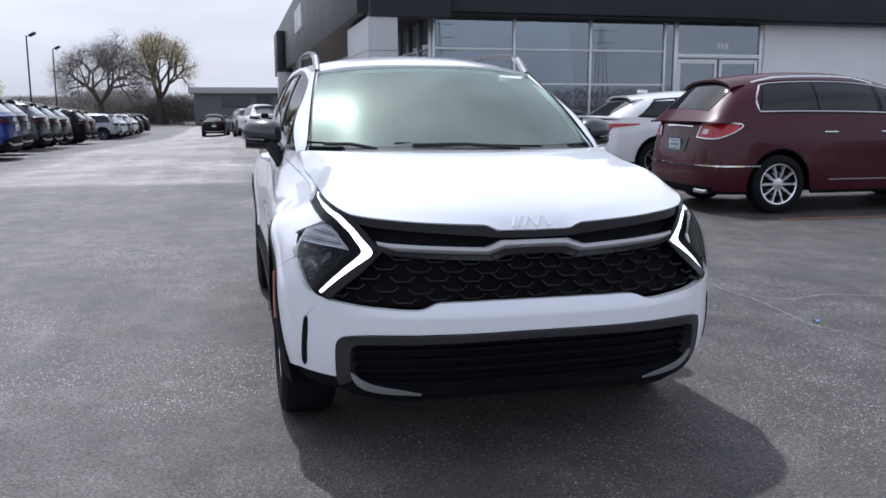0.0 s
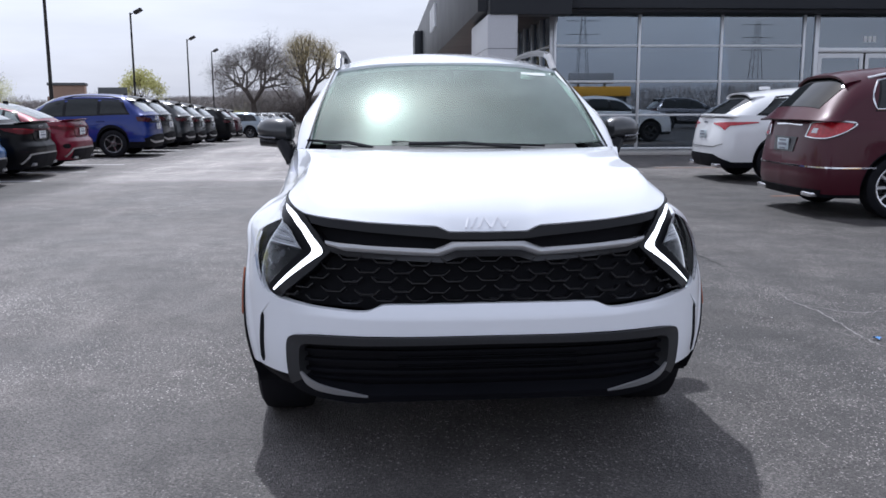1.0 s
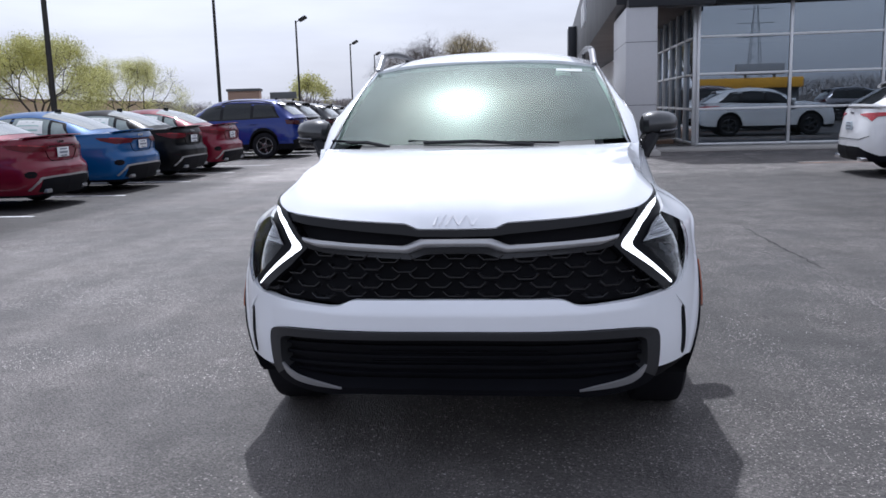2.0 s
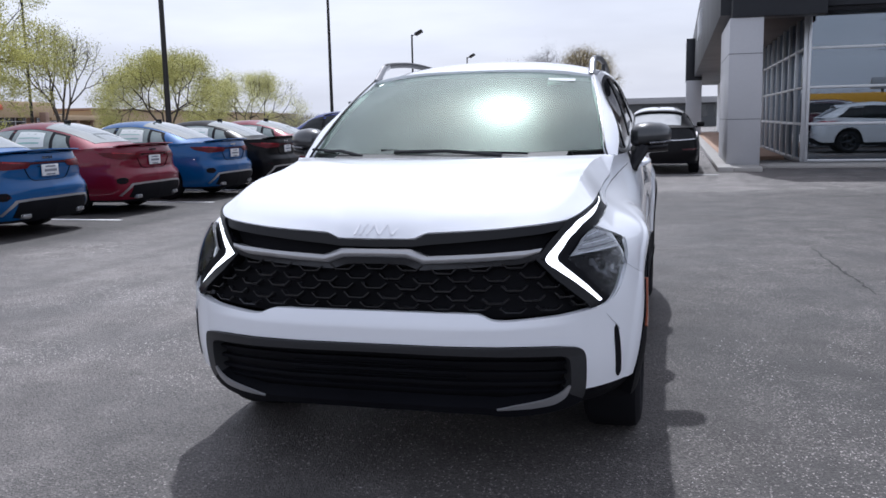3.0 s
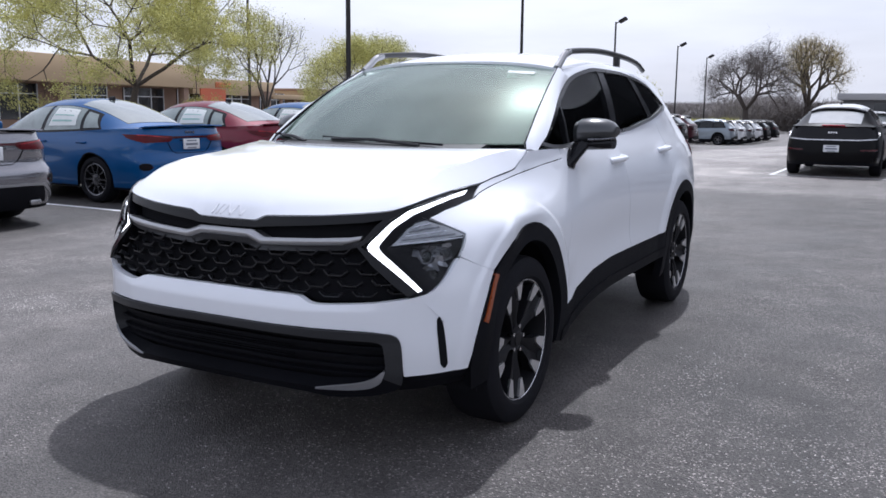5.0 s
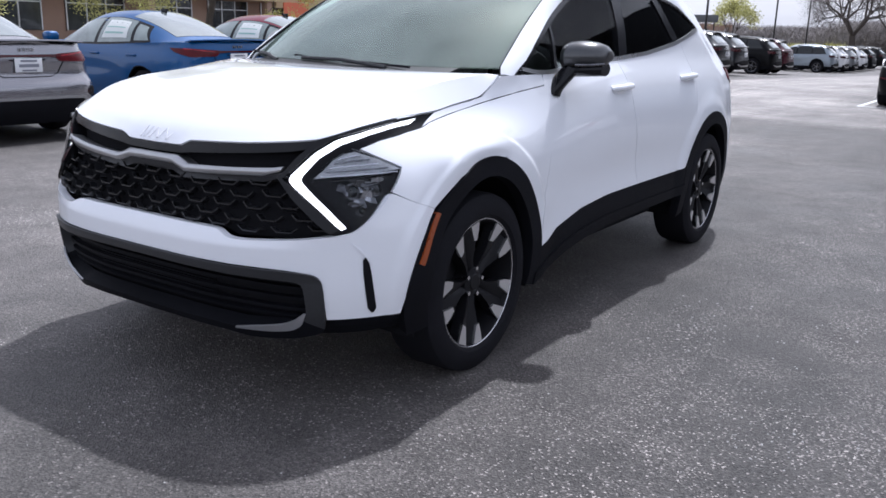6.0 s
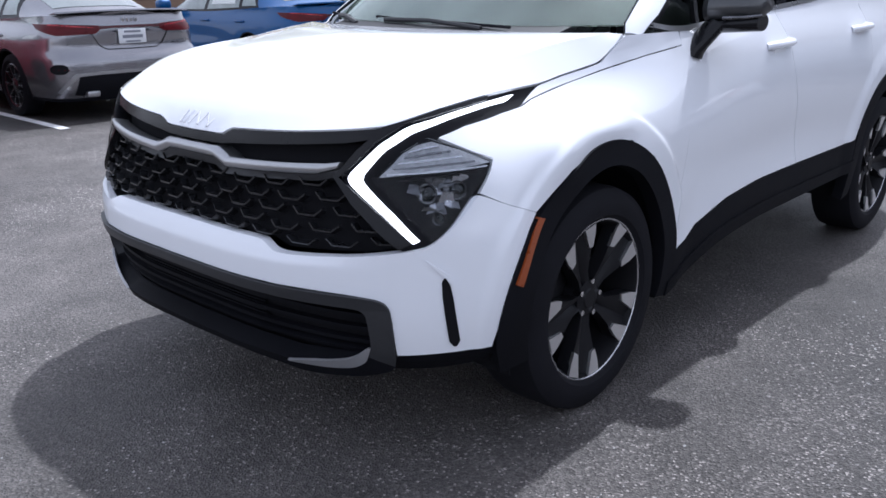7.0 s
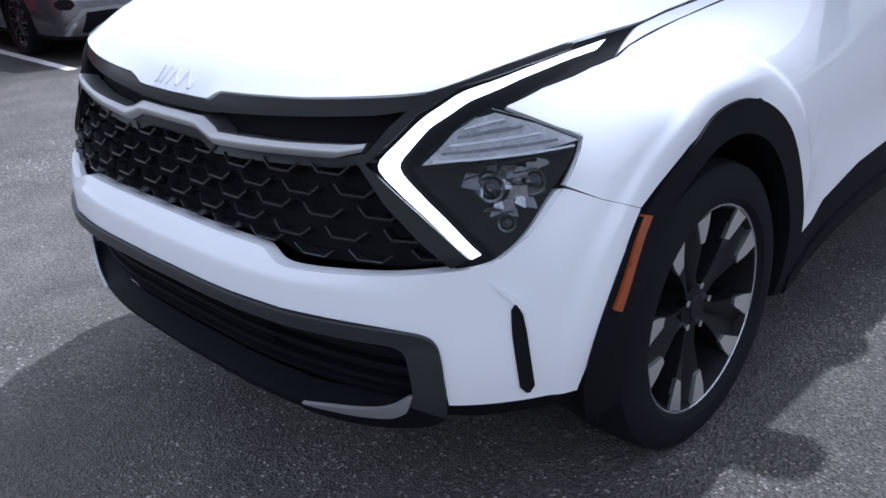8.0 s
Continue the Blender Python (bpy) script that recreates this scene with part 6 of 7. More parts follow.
# wheel arch trims and sills
def arch_trim(c, name):
    th = np.linspace(math.pi + 0.18, -0.22, 60) if c == AX0 else np.linspace(math.pi + 0.2, -0.3, 60)
    O = [V(c + (0.505 if c == AX0 and math.cos(a) < 0 else 0.480) * math.cos(a), 0.36 + 0.509 * math.sin(a)) for a in th]
    I = [V(c + 0.395 * math.cos(a), 0.36 + 0.432 * math.sin(a)) for a in th]
    return both(name, I, O, CL, 5, lambda u, z: 0.006 + 0 * z, 0.05, 0.03, "black plastic wheel arch trim")


arch_trim(AX0, "arch_trim")
arch_trim(AX1, "arch_trim")
both("side_marker", [(1.102, 0.545), (1.145, 0.628), (1.193, 0.712)], [(1.124, 0.534), (1.165, 0.62), (1.215, 0.705)], M["amber"], 3, lambda u, z: 0.013 + 0 * z, 0.02, 0.02, "amber side marker lamp")
ys = np.linspace(0.45, 2.30, 16)
both("sill_trim", [V(y, clad_z(y) - 0.10) for y in ys], [V(y, clad_z(y) - 0.003) for y in ys], CL, 4, lambda u, z: 0.004 + 0 * z, 0.03, 0.1, "black plastic sill trim")
both("sill_trim", [V(y, clad_z(y) - 0.155) for y in ys], [V(y, clad_z(y) - 0.101) for y in ys], CL, 4, lambda u, z: 0.012 + 0 * z, 0.08, 0.1, "black plastic sill step")
# dark wells and floor
for sx in (1, -1):
    for c in (AX0, AX1):
        G = [[(sx * x, c + 0.43 * math.cos(a), 0.36 + 0.455 * math.sin(a)) for x in np.linspace(0.55, 0.90, 4)] for a in np.linspace(-0.25, math.pi + 0.25, 28)]
        part("wheel_liner", slab(G, grid_normals(G) * 1.0, 0.004), M["dark_void"], hero)
        part("wheel_liner", box((sx * 0.54 - 0.01, c - 0.46, 0.2), (sx * 0.54 + 0.01, c + 0.46, 0.84)), M["dark_void"], hero)
part("underbody", box((-0.74, 0.46, 0.27), (0.74, 2.28, 0.42)), M["dark_void"], hero)
part("floor_pan", box((-0.85, 0.45, 0.425), (0.85, 2.28, 0.44)), M["dark_void"], hero)
part("underbody", box((-0.53, -0.62, 0.26), (0.53, 3.5, 0.60)), M["dark_void"], hero)
part("engine_bay", box((-0.52, -0.66, 0.61), (0.52, 0.2, 0.86)), M["dark_void"], hero)

# lower front: valance, intake frame, slats, bright corner trims
across("lower_valance", [(0, 0.255), (0.5, 0.255), (0.72, 0.262), (0.95, 0.272), (1.10, 0.285)], [(0, 0.305), (0.5, 0.305), (0.70, 0.33), (0.95, 0.363), (1.075, 0.364)], CL, 4, lambda u, z: -0.02 - 0.5 * np.clip(0.33 - z, 0, 1), 0.03, 0.04, "black plastic lower valance")
FR_O = [(0, 0.551), (0.375, 0.549), (0.66, 0.541), (0.735, 0.532), (0.757, 0.521), (0.770, 0.506), (0.776, 0.486), (0.781, 0.40), (0.780, 0.356), (0.770, 0.328), (0.748, 0.307), (0.66, 0.289), (0.50, 0.285), (0.42, 0.302), (0.20, 0.310), (0, 0.310)]
FR_I = [(0, 0.522), (0.375, 0.518), (0.61, 0.508), (0.672, 0.505), (0.692, 0.500), (0.704, 0.493), (0.711, 0.481), (0.718, 0.41), (0.715, 0.384), (0.706, 0.364), (0.69, 0.348), (0.63, 0.334), (0.48, 0.326), (0.40, 0.334), (0.20, 0.337), (0, 0.337)]
FR_O, FR_I = eased(FR_O, 5, 4), eased(FR_I, 5, 4)
both("intake_lip", FR_I[45:], FR_O[45:], CL, 4, lambda u, z: 0.006 + 0.8 * fore(u), 0.06, 0.025, "black lower lip of the intake")
across("intake_frame", FR_I[:46], FR_O[:46], M["dark_satin"], 5, lambda u, z: 0.006 + 0.9 * fore(u) + 0.008 * np.clip((z - 0.5) / 0.04, 0, 1), 0.06, 0.025, "dark grey satin intake surround")
across("intake_back", [(0, 0.285), (0.5, 0.285), (0.80, 0.30)], [(0, 0.57), (0.5, 0.565), (0.82, 0.54)], M["dark_void"], 4, -0.048, 0.01, 0.05)
for z in (0.352, 0.39, 0.43, 0.47):
    across("intake_slat", [(0, z), (0.45, z - 0.004), (0.72, z - 0.01)], [(0, z + 0.012), (0.45, z + 0.008), (0.72, z + 0.002)], CL, 2, -0.026, 0.02, 0.05)
for k in range(7):
    z = 0.408 + 0.0105 * k
    across("radiator_fin", [(0, z), (0.18, z), (0.34, z - 0.002)], [(0, z + 0.004), (0.18, z + 0.004), (0.34, z + 0.002)], M["cladding"], 1, -0.034, 0.008, 0.06)
part("sensor_window", SH.loft([(-0.186, 0.428), (-0.168, 0.428)], [(-0.186, 0.436), (-0.168, 0.436)], 1, 0.03, -0.036, 0.008), M["intake_teal"], hero, "tiny teal spot in the intake")
both("skid_trim", eased([(0.450, 0.326), (0.52, 0.323), (0.58, 0.321), (0.658, 0.327), (0.700, 0.350), (0.716, 0.389)], 6, 4), eased([(0.450, 0.329), (0.52, 0.339), (0.585, 0.345), (0.642, 0.354), (0.678, 0.368), (0.710, 0.392)], 6, 4), M["bright_trim"], 3, lambda u, z: 0.010 + 0.85 * fore(u), 0.008, 0.015, "bright corner trim of the intake")
# air curtain slots
both("air_slot", [(0.914, 0.586), (0.9075, 0.575), (0.909, 0.53), (0.915, 0.48), (0.925, 0.402), (0.937, 0.386)], [(0.918, 0.585), (0.929, 0.565), (0.936, 0.53), (0.943, 0.48), (0.954, 0.403), (0.945, 0.386)], M["dark_void"], 3, 0.003, 0.02, 0.02)
both("slot_lip", [(0.868, 0.634), (0.898, 0.604), (0.918, 0.586), (0.932, 0.566)], [(0.870, 0.636), (0.906, 0.612), (0.927, 0.592), (0.938, 0.564)], WH, 3, lambda u, z: 0.0015 + 0.10 * np.clip(u - 0.868, 0, 0.045), 0.012, 0.01)

# grille
G_UP = [(0, 0.909), (0.148, 0.911), (0.19, 0.931), (0.45, 0.945), (0.668, 0.962), (0.735, 0.968)]
G_LO = [(0, 0.655), (0.30, 0.655), (0.375, 0.655), (0.44, 0.632), (0.70, 0.645), (0.87, 0.668)]
across("grille_back", G_LO, G_UP, M["dark_void"], 8, -0.05, 0.01, 0.04)
across("grille_band", [(0, 0.884), (0.14, 0.886), (0.20, 0.893), (0.45, 0.913), (0.62, 0.928), (0.70, 0.94)], G_UP, GB, 4, -0.004, 0.04, 0.03, "gloss black band under the bonnet edge")
across("grille_bar", [(0, 0.848), (0.12, 0.846), (0.18, 0.826), (0.34, 0.833), (0.53, 0.843), (0.60, 0.862)], [(0, 0.877), (0.134, 0.877), (0.20, 0.853), (0.42, 0.862), (0.57, 0.872), (0.610, 0.878)], M["grille_satin"], 8, lambda u, z: 0.016 * np.clip(1 - ((z - np.interp(u, [0, 0.12, 0.19, 0.34, 0.55, 0.605], [0.862, 0.861, 0.839, 0.847, 0.858, 0.870])) / 0.018) ** 2, 0, 1), 0.05, 0.02, "satin grey grille moulding")
# dark grey puts in the lower facet's shade, and the plate below its middle
across("grille_rim", [(0, 0.826), (0.11, 0.824), (0.17, 0.806), (0.34, 0.815), (0.53, 0.826), (0.62, 0.845)], [(0, 0.847), (0.12, 0.845), (0.18, 0.825), (0.34, 0.832), (0.53, 0.842), (0.605, 0.86)], M["dark_satin"], 2, lambda u, z: -0.012 + 0.8 * np.clip(z - 0.826, 0, 0.02), 0.04, 0.03, "lower facet of the grille moulding, shade put into dark grey")


def grille_ribs():
    g = np.array(G_LO)
    for row in range(5):
        v = 0.135 + 0.2 * row
        for k in range(-8, 9):
            u = (k + (0.5 if row % 2 else 0.0)) * 0.128
            zb0 = float(np.interp(abs(u), g[:, 0], g[:, 1]))
            zt = float(np.interp(abs(u), [0, 0.12, 0.18, 0.6, 0.9], [0.820, 0.818, 0.800, 0.835, 0.86]))
            z = zb0 + (zt - zb0) * v
            if abs(u) > 0.565 + (0.836 - z) * 1.42:
                continue
            bm = bmesh.new()
            for (a0, b0), (a1, b1), th in (((-0.027, 0), (0.027, 0), 0.0052), ((-0.026, 0), (-0.047, 0.017), 0.0048), ((0.026, 0), (0.047, 0.017), 0.0048)):
                d = np.array([a1 - a0, b1 - b0])
                nrm = np.array([-d[1], d[0]]) / np.hypot(*d) * th
                if nrm[1] < 0:
                    nrm = -nrm
                uu, zz = np.array([u + a0, u + a1]), np.array([z + b0, z + b1])
                low = SH.at(uu - nrm[0], zz - nrm[1], -0.03)
                lip0 = SH.at(uu - nrm[0] * 0.6, zz - nrm[1] * 0.6, -0.008)
                lip1 = SH.at(uu + nrm[0] * 0.2, zz + nrm[1] * 0.2, -0.006)
                high = SH.at(uu + nrm[0] * 1.5, zz + nrm[1] * 1.5, -0.03)
                add_grid(bm, [[low[0], lip0[0], lip1[0], high[0]], [low[1], lip0[1], lip1[1], high[1]]])
            part("grille_rib", bm, M["rib_black"], hero)


grille_ribs()

# headlamps
H_OUT = [(1.392, 1.031), (1.264, 0.985), (1.164, 0.976), (1.008, 0.960), (0.900, 0.940), (0.96, 0.915), (1.045, 0.876), (0.966, 0.788), (0.92, 0.711), (0.88, 0.674), (0.85, 0.664)]
H_IN = [(1.388, 1.033), (1.268, 1.031), (1.12, 1.025), (0.916, 1.006), (0.736, 0.968), (0.655, 0.91), (0.585, 0.84), (0.65, 0.775), (0.73, 0.715), (0.79, 0.67), (0.82, 0.655)]
D_OUT = [(1.262, 1.020), (1.12, 1.011), (0.968, 0.997), (0.812, 0.972), (0.720, 0.928), (0.612, 0.838), (0.724, 0.762), (0.836, 0.681)]
D_IN = [(1.224, 1.008), (1.112, 1.0005), (0.965, 0.985), (0.827, 0.958), (0.732, 0.912), (0.657, 0.840), (0.760, 0.761), (0.852, 0.689)]
D_OUT, D_IN = eased(D_OUT), eased(D_IN)
for mir in (False, True):
    lampn = part("headlamp", SH.loft(H_OUT, H_IN, 8, 0.02, lambda u, z: -0.013 + 0 * z, 0.05, mir), M["lamp_black"], hero, "gloss black headlamp housing")
    part("daylight_lamp", SH.loft(D_OUT, D_IN, 3, 0.015, lambda u, z: -0.006 + 0 * z, 0.010, mir), M["led"], lampn, "lit white boomerang daylight lamp")
    part("lamp_bezel", SH.loft([(1.12, 1.025), (0.916, 1.006), (0.736, 0.968), (0.655, 0.91), (0.585, 0.84), (0.65, 0.775), (0.73, 0.715), (0.80, 0.668)], [(1.12, 1.0135), (0.965, 1.0), (0.806, 0.977), (0.713, 0.932), (0.603, 0.839), (0.716, 0.765), (0.80, 0.706), (0.831, 0.683)], 2, 0.02, 0.006, 0.03, mir), M["gloss_black"], lampn, "raised gloss black rim of the lamp")
    part("upper_reflector", SH.loft([(0.715, 0.845), (0.80, 0.854), (0.90, 0.860), (1.035, 0.872)], [(0.785, 0.905), (0.83, 0.925), (0.875, 0.932), (0.955, 0.908)], 6, 0.012, -0.001, 0.004, mir), M["lamp_frost"], lampn, "frosted grey upper reflector")
    for k in range(5):
        z0 = 0.850 + 0.014 * k
        a0, a1 = 0.735 + 0.017 * k, 1.022 - 0.033 * k
        um = (a0 + a1) / 2
        part("reflector_rib", SH.loft([(a0, z0), (um, z0 + 0.007), (a1, z0 + 0.012)], [(a0 + 0.004, z0 + 0.004), (um, z0 + 0.0125), (a1 - 0.002, z0 + 0.0155)], 2, 0.02, 0.001 + 0.0008 * k, 0.004, mir), M["lamp_silver" if k % 2 == 0 else "lamp_dim"], lampn, "bright ribbed upper reflector")
    sg = -1 if mir else 1
    for u0, z0, r0 in ((0.845, 0.806, 0.027), (0.925, 0.812, 0.025), (0.885, 0.742, 0.017)):
        c = Vector(SH.at(np.array([u0 * sg]), np.array([z0]))[0])
        n = Vector(SH.normal(np.array([u0 * sg]), np.array([z0]))[0])
        n = n if n.y < 0 else -n
        n = (n + Vector((0, -0.6, 0))).normalized()
        bm = bmesh.new()
        cyl(bm, c - n * 0.045, c - n * 0.006, r0 * 0.8, r0, 20, caps=False)
        cyl(bm, c - n * 0.006, c - n * 0.006 - n * 0.002, r0, r0 * 0.82, 20, caps=False)
        ring = part("projector_ring", bm, M["lamp_bowl"], lampn, "bright ring of a projector lens")
        x = n.orthogonal().normalized()
        y = n.cross(x)
        bm = bmesh.new()
        add_grid(bm, [[c - n * 0.016 + (x * math.cos(6.2832 * k / 16) + y * math.sin(6.2832 * k / 16)) * r0 * 0.82 * math.sin(q) + n * 0.014 * math.cos(q) for q in (0.01, 0.5, 1.0, 1.57)] for k in range(16)], close_u=True)
        part("projector_lens", bm, M["car_glass"], ring, "dark clear projector lens", 60)
    rng = random.Random(7)
    for k in range(34):
        u0, z0 = rng.uniform(0.80, 0.975), rng.uniform(0.755, 0.845)
        if u0 > 0.91 + (z0 - 0.755) * 0.8 or u0 < 0.84 - (z0 - 0.755) * 0.6:
            continue
        w0, h0, t0 = rng.uniform(0.009, 0.024), rng.uniform(0.004, 0.013), rng.uniform(-0.006, 0.006)
        part("lamp_facet", SH.loft([(u0 - w0, z0 - h0 + t0), (u0 + w0, z0 - h0 - t0)], [(u0 - w0 * 0.7, z0 + h0), (u0 + w0 * 0.6, z0 + h0 + t0)], 1, 0.03, lambda u, z: -0.006 + 0.5 * (z - z0) * (-1) ** k - 0.0006 * (k % 7), 0.003, mir), M[rng.choice(("lamp_silver", "lamp_bowl", "lamp_dim", "lamp_dim"))], lampn)
    part("lamp_ledge", SH.loft([(0.775, 0.838), (0.86, 0.846), (0.99, 0.858)], [(0.775, 0.844), (0.86, 0.852), (1.0, 0.864)], 1, 0.02, 0.001, 0.012, mir), M["lamp_black"], lampn)
    part("lamp_cover", SH.loft([(0.70, 0.842), (0.772, 0.902), (0.86, 0.938), (0.958, 0.906), (1.04, 0.876)], [(0.70, 0.836), (0.77, 0.775), (0.84, 0.715), (0.884, 0.682), (0.93, 0.722)], 6, 0.02, 0.012, 0.003, mir), M["clear_lens"], lampn)

# windscreen, roof, side glass
S_BASE = spline([(-0.74, 0.40, 1.174), (-0.45, 0.252, 1.170), (0, 0.195, 1.168), (0.45, 0.252, 1.170), (0.74, 0.40, 1.174)], 8)
S_TOP = spline([(-0.628, 1.07, 1.548), (-0.34, 1.0, 1.577), (0, 0.975, 1.586), (0.34, 1.0, 1.577), (0.628, 1.07, 1.548)], 8)
ws = loft3(S_BASE + np.array([0, 0.02, 0.008]), S_TOP, 10, 0.03, 0.006, (0, -1, 1))
part("windscreen", ws, M["screen_glass"], hero).visible_shadow = False
CO = S_BASE[5:-5]
part("cowl", loft3(CO + np.array([0, -0.05, -0.012]), CO + np.array([0, 0.05, 0.012]), 2, 0.0, 0.02), M["trim_dark"], hero)
top = lambda y: float(pch([(0.9, 1.50), (1.07, 1.553), (1.227, 1.566), (1.611, 1.603), (2.3, 1.608), (2.79, 1.590), (3.27, 1.522), (3.42, 1.488)])(y))
cz = pch([(0.9, 1.578), (1.2, 1.645), (1.7, 1.682), (2.2, 1.684), (2.8, 1.658), (3.45, 1.552)])
G = []
for i, y in enumerate(np.linspace(1.07, 3.40, 22)):
    e = SH.at(np.array([V(y, 0)[0]]), np.array([top(y)]))[0]
    ex = 0.634 + (e[0] - 0.634) * min(1.0, i / 4.0)
    a = np.linspace(-1, 1, 25)
    yy = e[1] + (-0.095 * max(0, 1 - i / 6.0)) * (1 - a ** 2)
    G.append(np.c_[a * ex, yy, e[2] + (cz(yy) - e[2]) * (1 - np.abs(a) ** 2.4)])
G = np.array(G)
N = grid_normals(G)
part("roof", slab(G, N if N[..., 2].sum() > 0 else -N, 0.03), WH, hero)
# daylight opening outlines on the flank
DT = pch([(0.468, 1.183), (0.627, 1.295), (0.933, 1.435), (1.263, 1.538), (1.617, 1.578), (2.145, 1.573), (2.433, 1.558), (2.895, 1.50), (3.14, 1.395)])
def pane(name, bot, topy, label="", glass="tint_glass", n=12):
    t = np.linspace(0, 1, n)
    A = [V(y, belt_z(y) + 0.014) for y in bot[0] + (bot[1] - bot[0]) * t]
    B = [V(y, max(float(DT(y)) - 0.012, belt_z(y) + 0.016)) for y in topy[0] + (topy[1] - topy[0]) * t]
    for o in both(name, A, B, M[glass], 6, -0.006, 0.005, 0.2, label):
        o.visible_shadow = False
pane("quarter_light", (0.49, 0.745), (0.49, 0.80), "small front quarter window", "screen_side")
pane("side_window", (0.765, 1.49), (0.82, 1.62), "clear front door window", "screen_side")
pane("side_window", (1.59, 2.43), (1.74, 2.36), "dark tinted rear door window")
pane("side_window", (2.55, 3.12), (2.48, 3.12), "dark tinted quarter window")
for b0, b1, t0, t1 in ((0.742, 0.768, 0.797, 0.823), (1.487, 1.593, 1.617, 1.743), (2.427, 2.553, 2.357, 2.483)):
    A = [V(y, belt_z(y) + 0.008) for y in (b0, b1)]
    B = [V(y, float(DT(y)) - 0.006) for y in (t0, t1)]
    both("window_pillar", A, B, GB, 6, -0.001, 0.02, 0.05)
ys = np.r_[np.linspace(0.47, 0.70, 8), np.linspace(0.75, 3.14, 30)]
both("window_trim", [V(y, belt_z(y) - 0.003) for y in ys], [V(y, belt_z(y) + 0.014) for y in ys], M["satin_grey"], 2, 0.005, 0.02, 0.2, "bright waist strip under the windows")
both("window_seal", [V(y, float(DT(y)) - 0.018) for y in ys], [V(y, float(DT(y)) + 0.002) for y in ys], GB, 2, 0.003, 0.02, 0.2)
# roof side and rear pillar, white
ys = np.linspace(1.118, 3.14, 36)
both("roof_side", [V(y, float(DT(y)) + 0.003) for y in ys], [V(y, top(y)) for y in ys], WH, 3, 0.0, 0.02, 0.2)
ys = np.linspace(3.14, 3.40, 5)
both("rear_pillar", [V(y, belt_z(y)) for y in ys], [V(y, top(y)) for y in ys], WH, 5, 0.0, 0.02, 0.2)
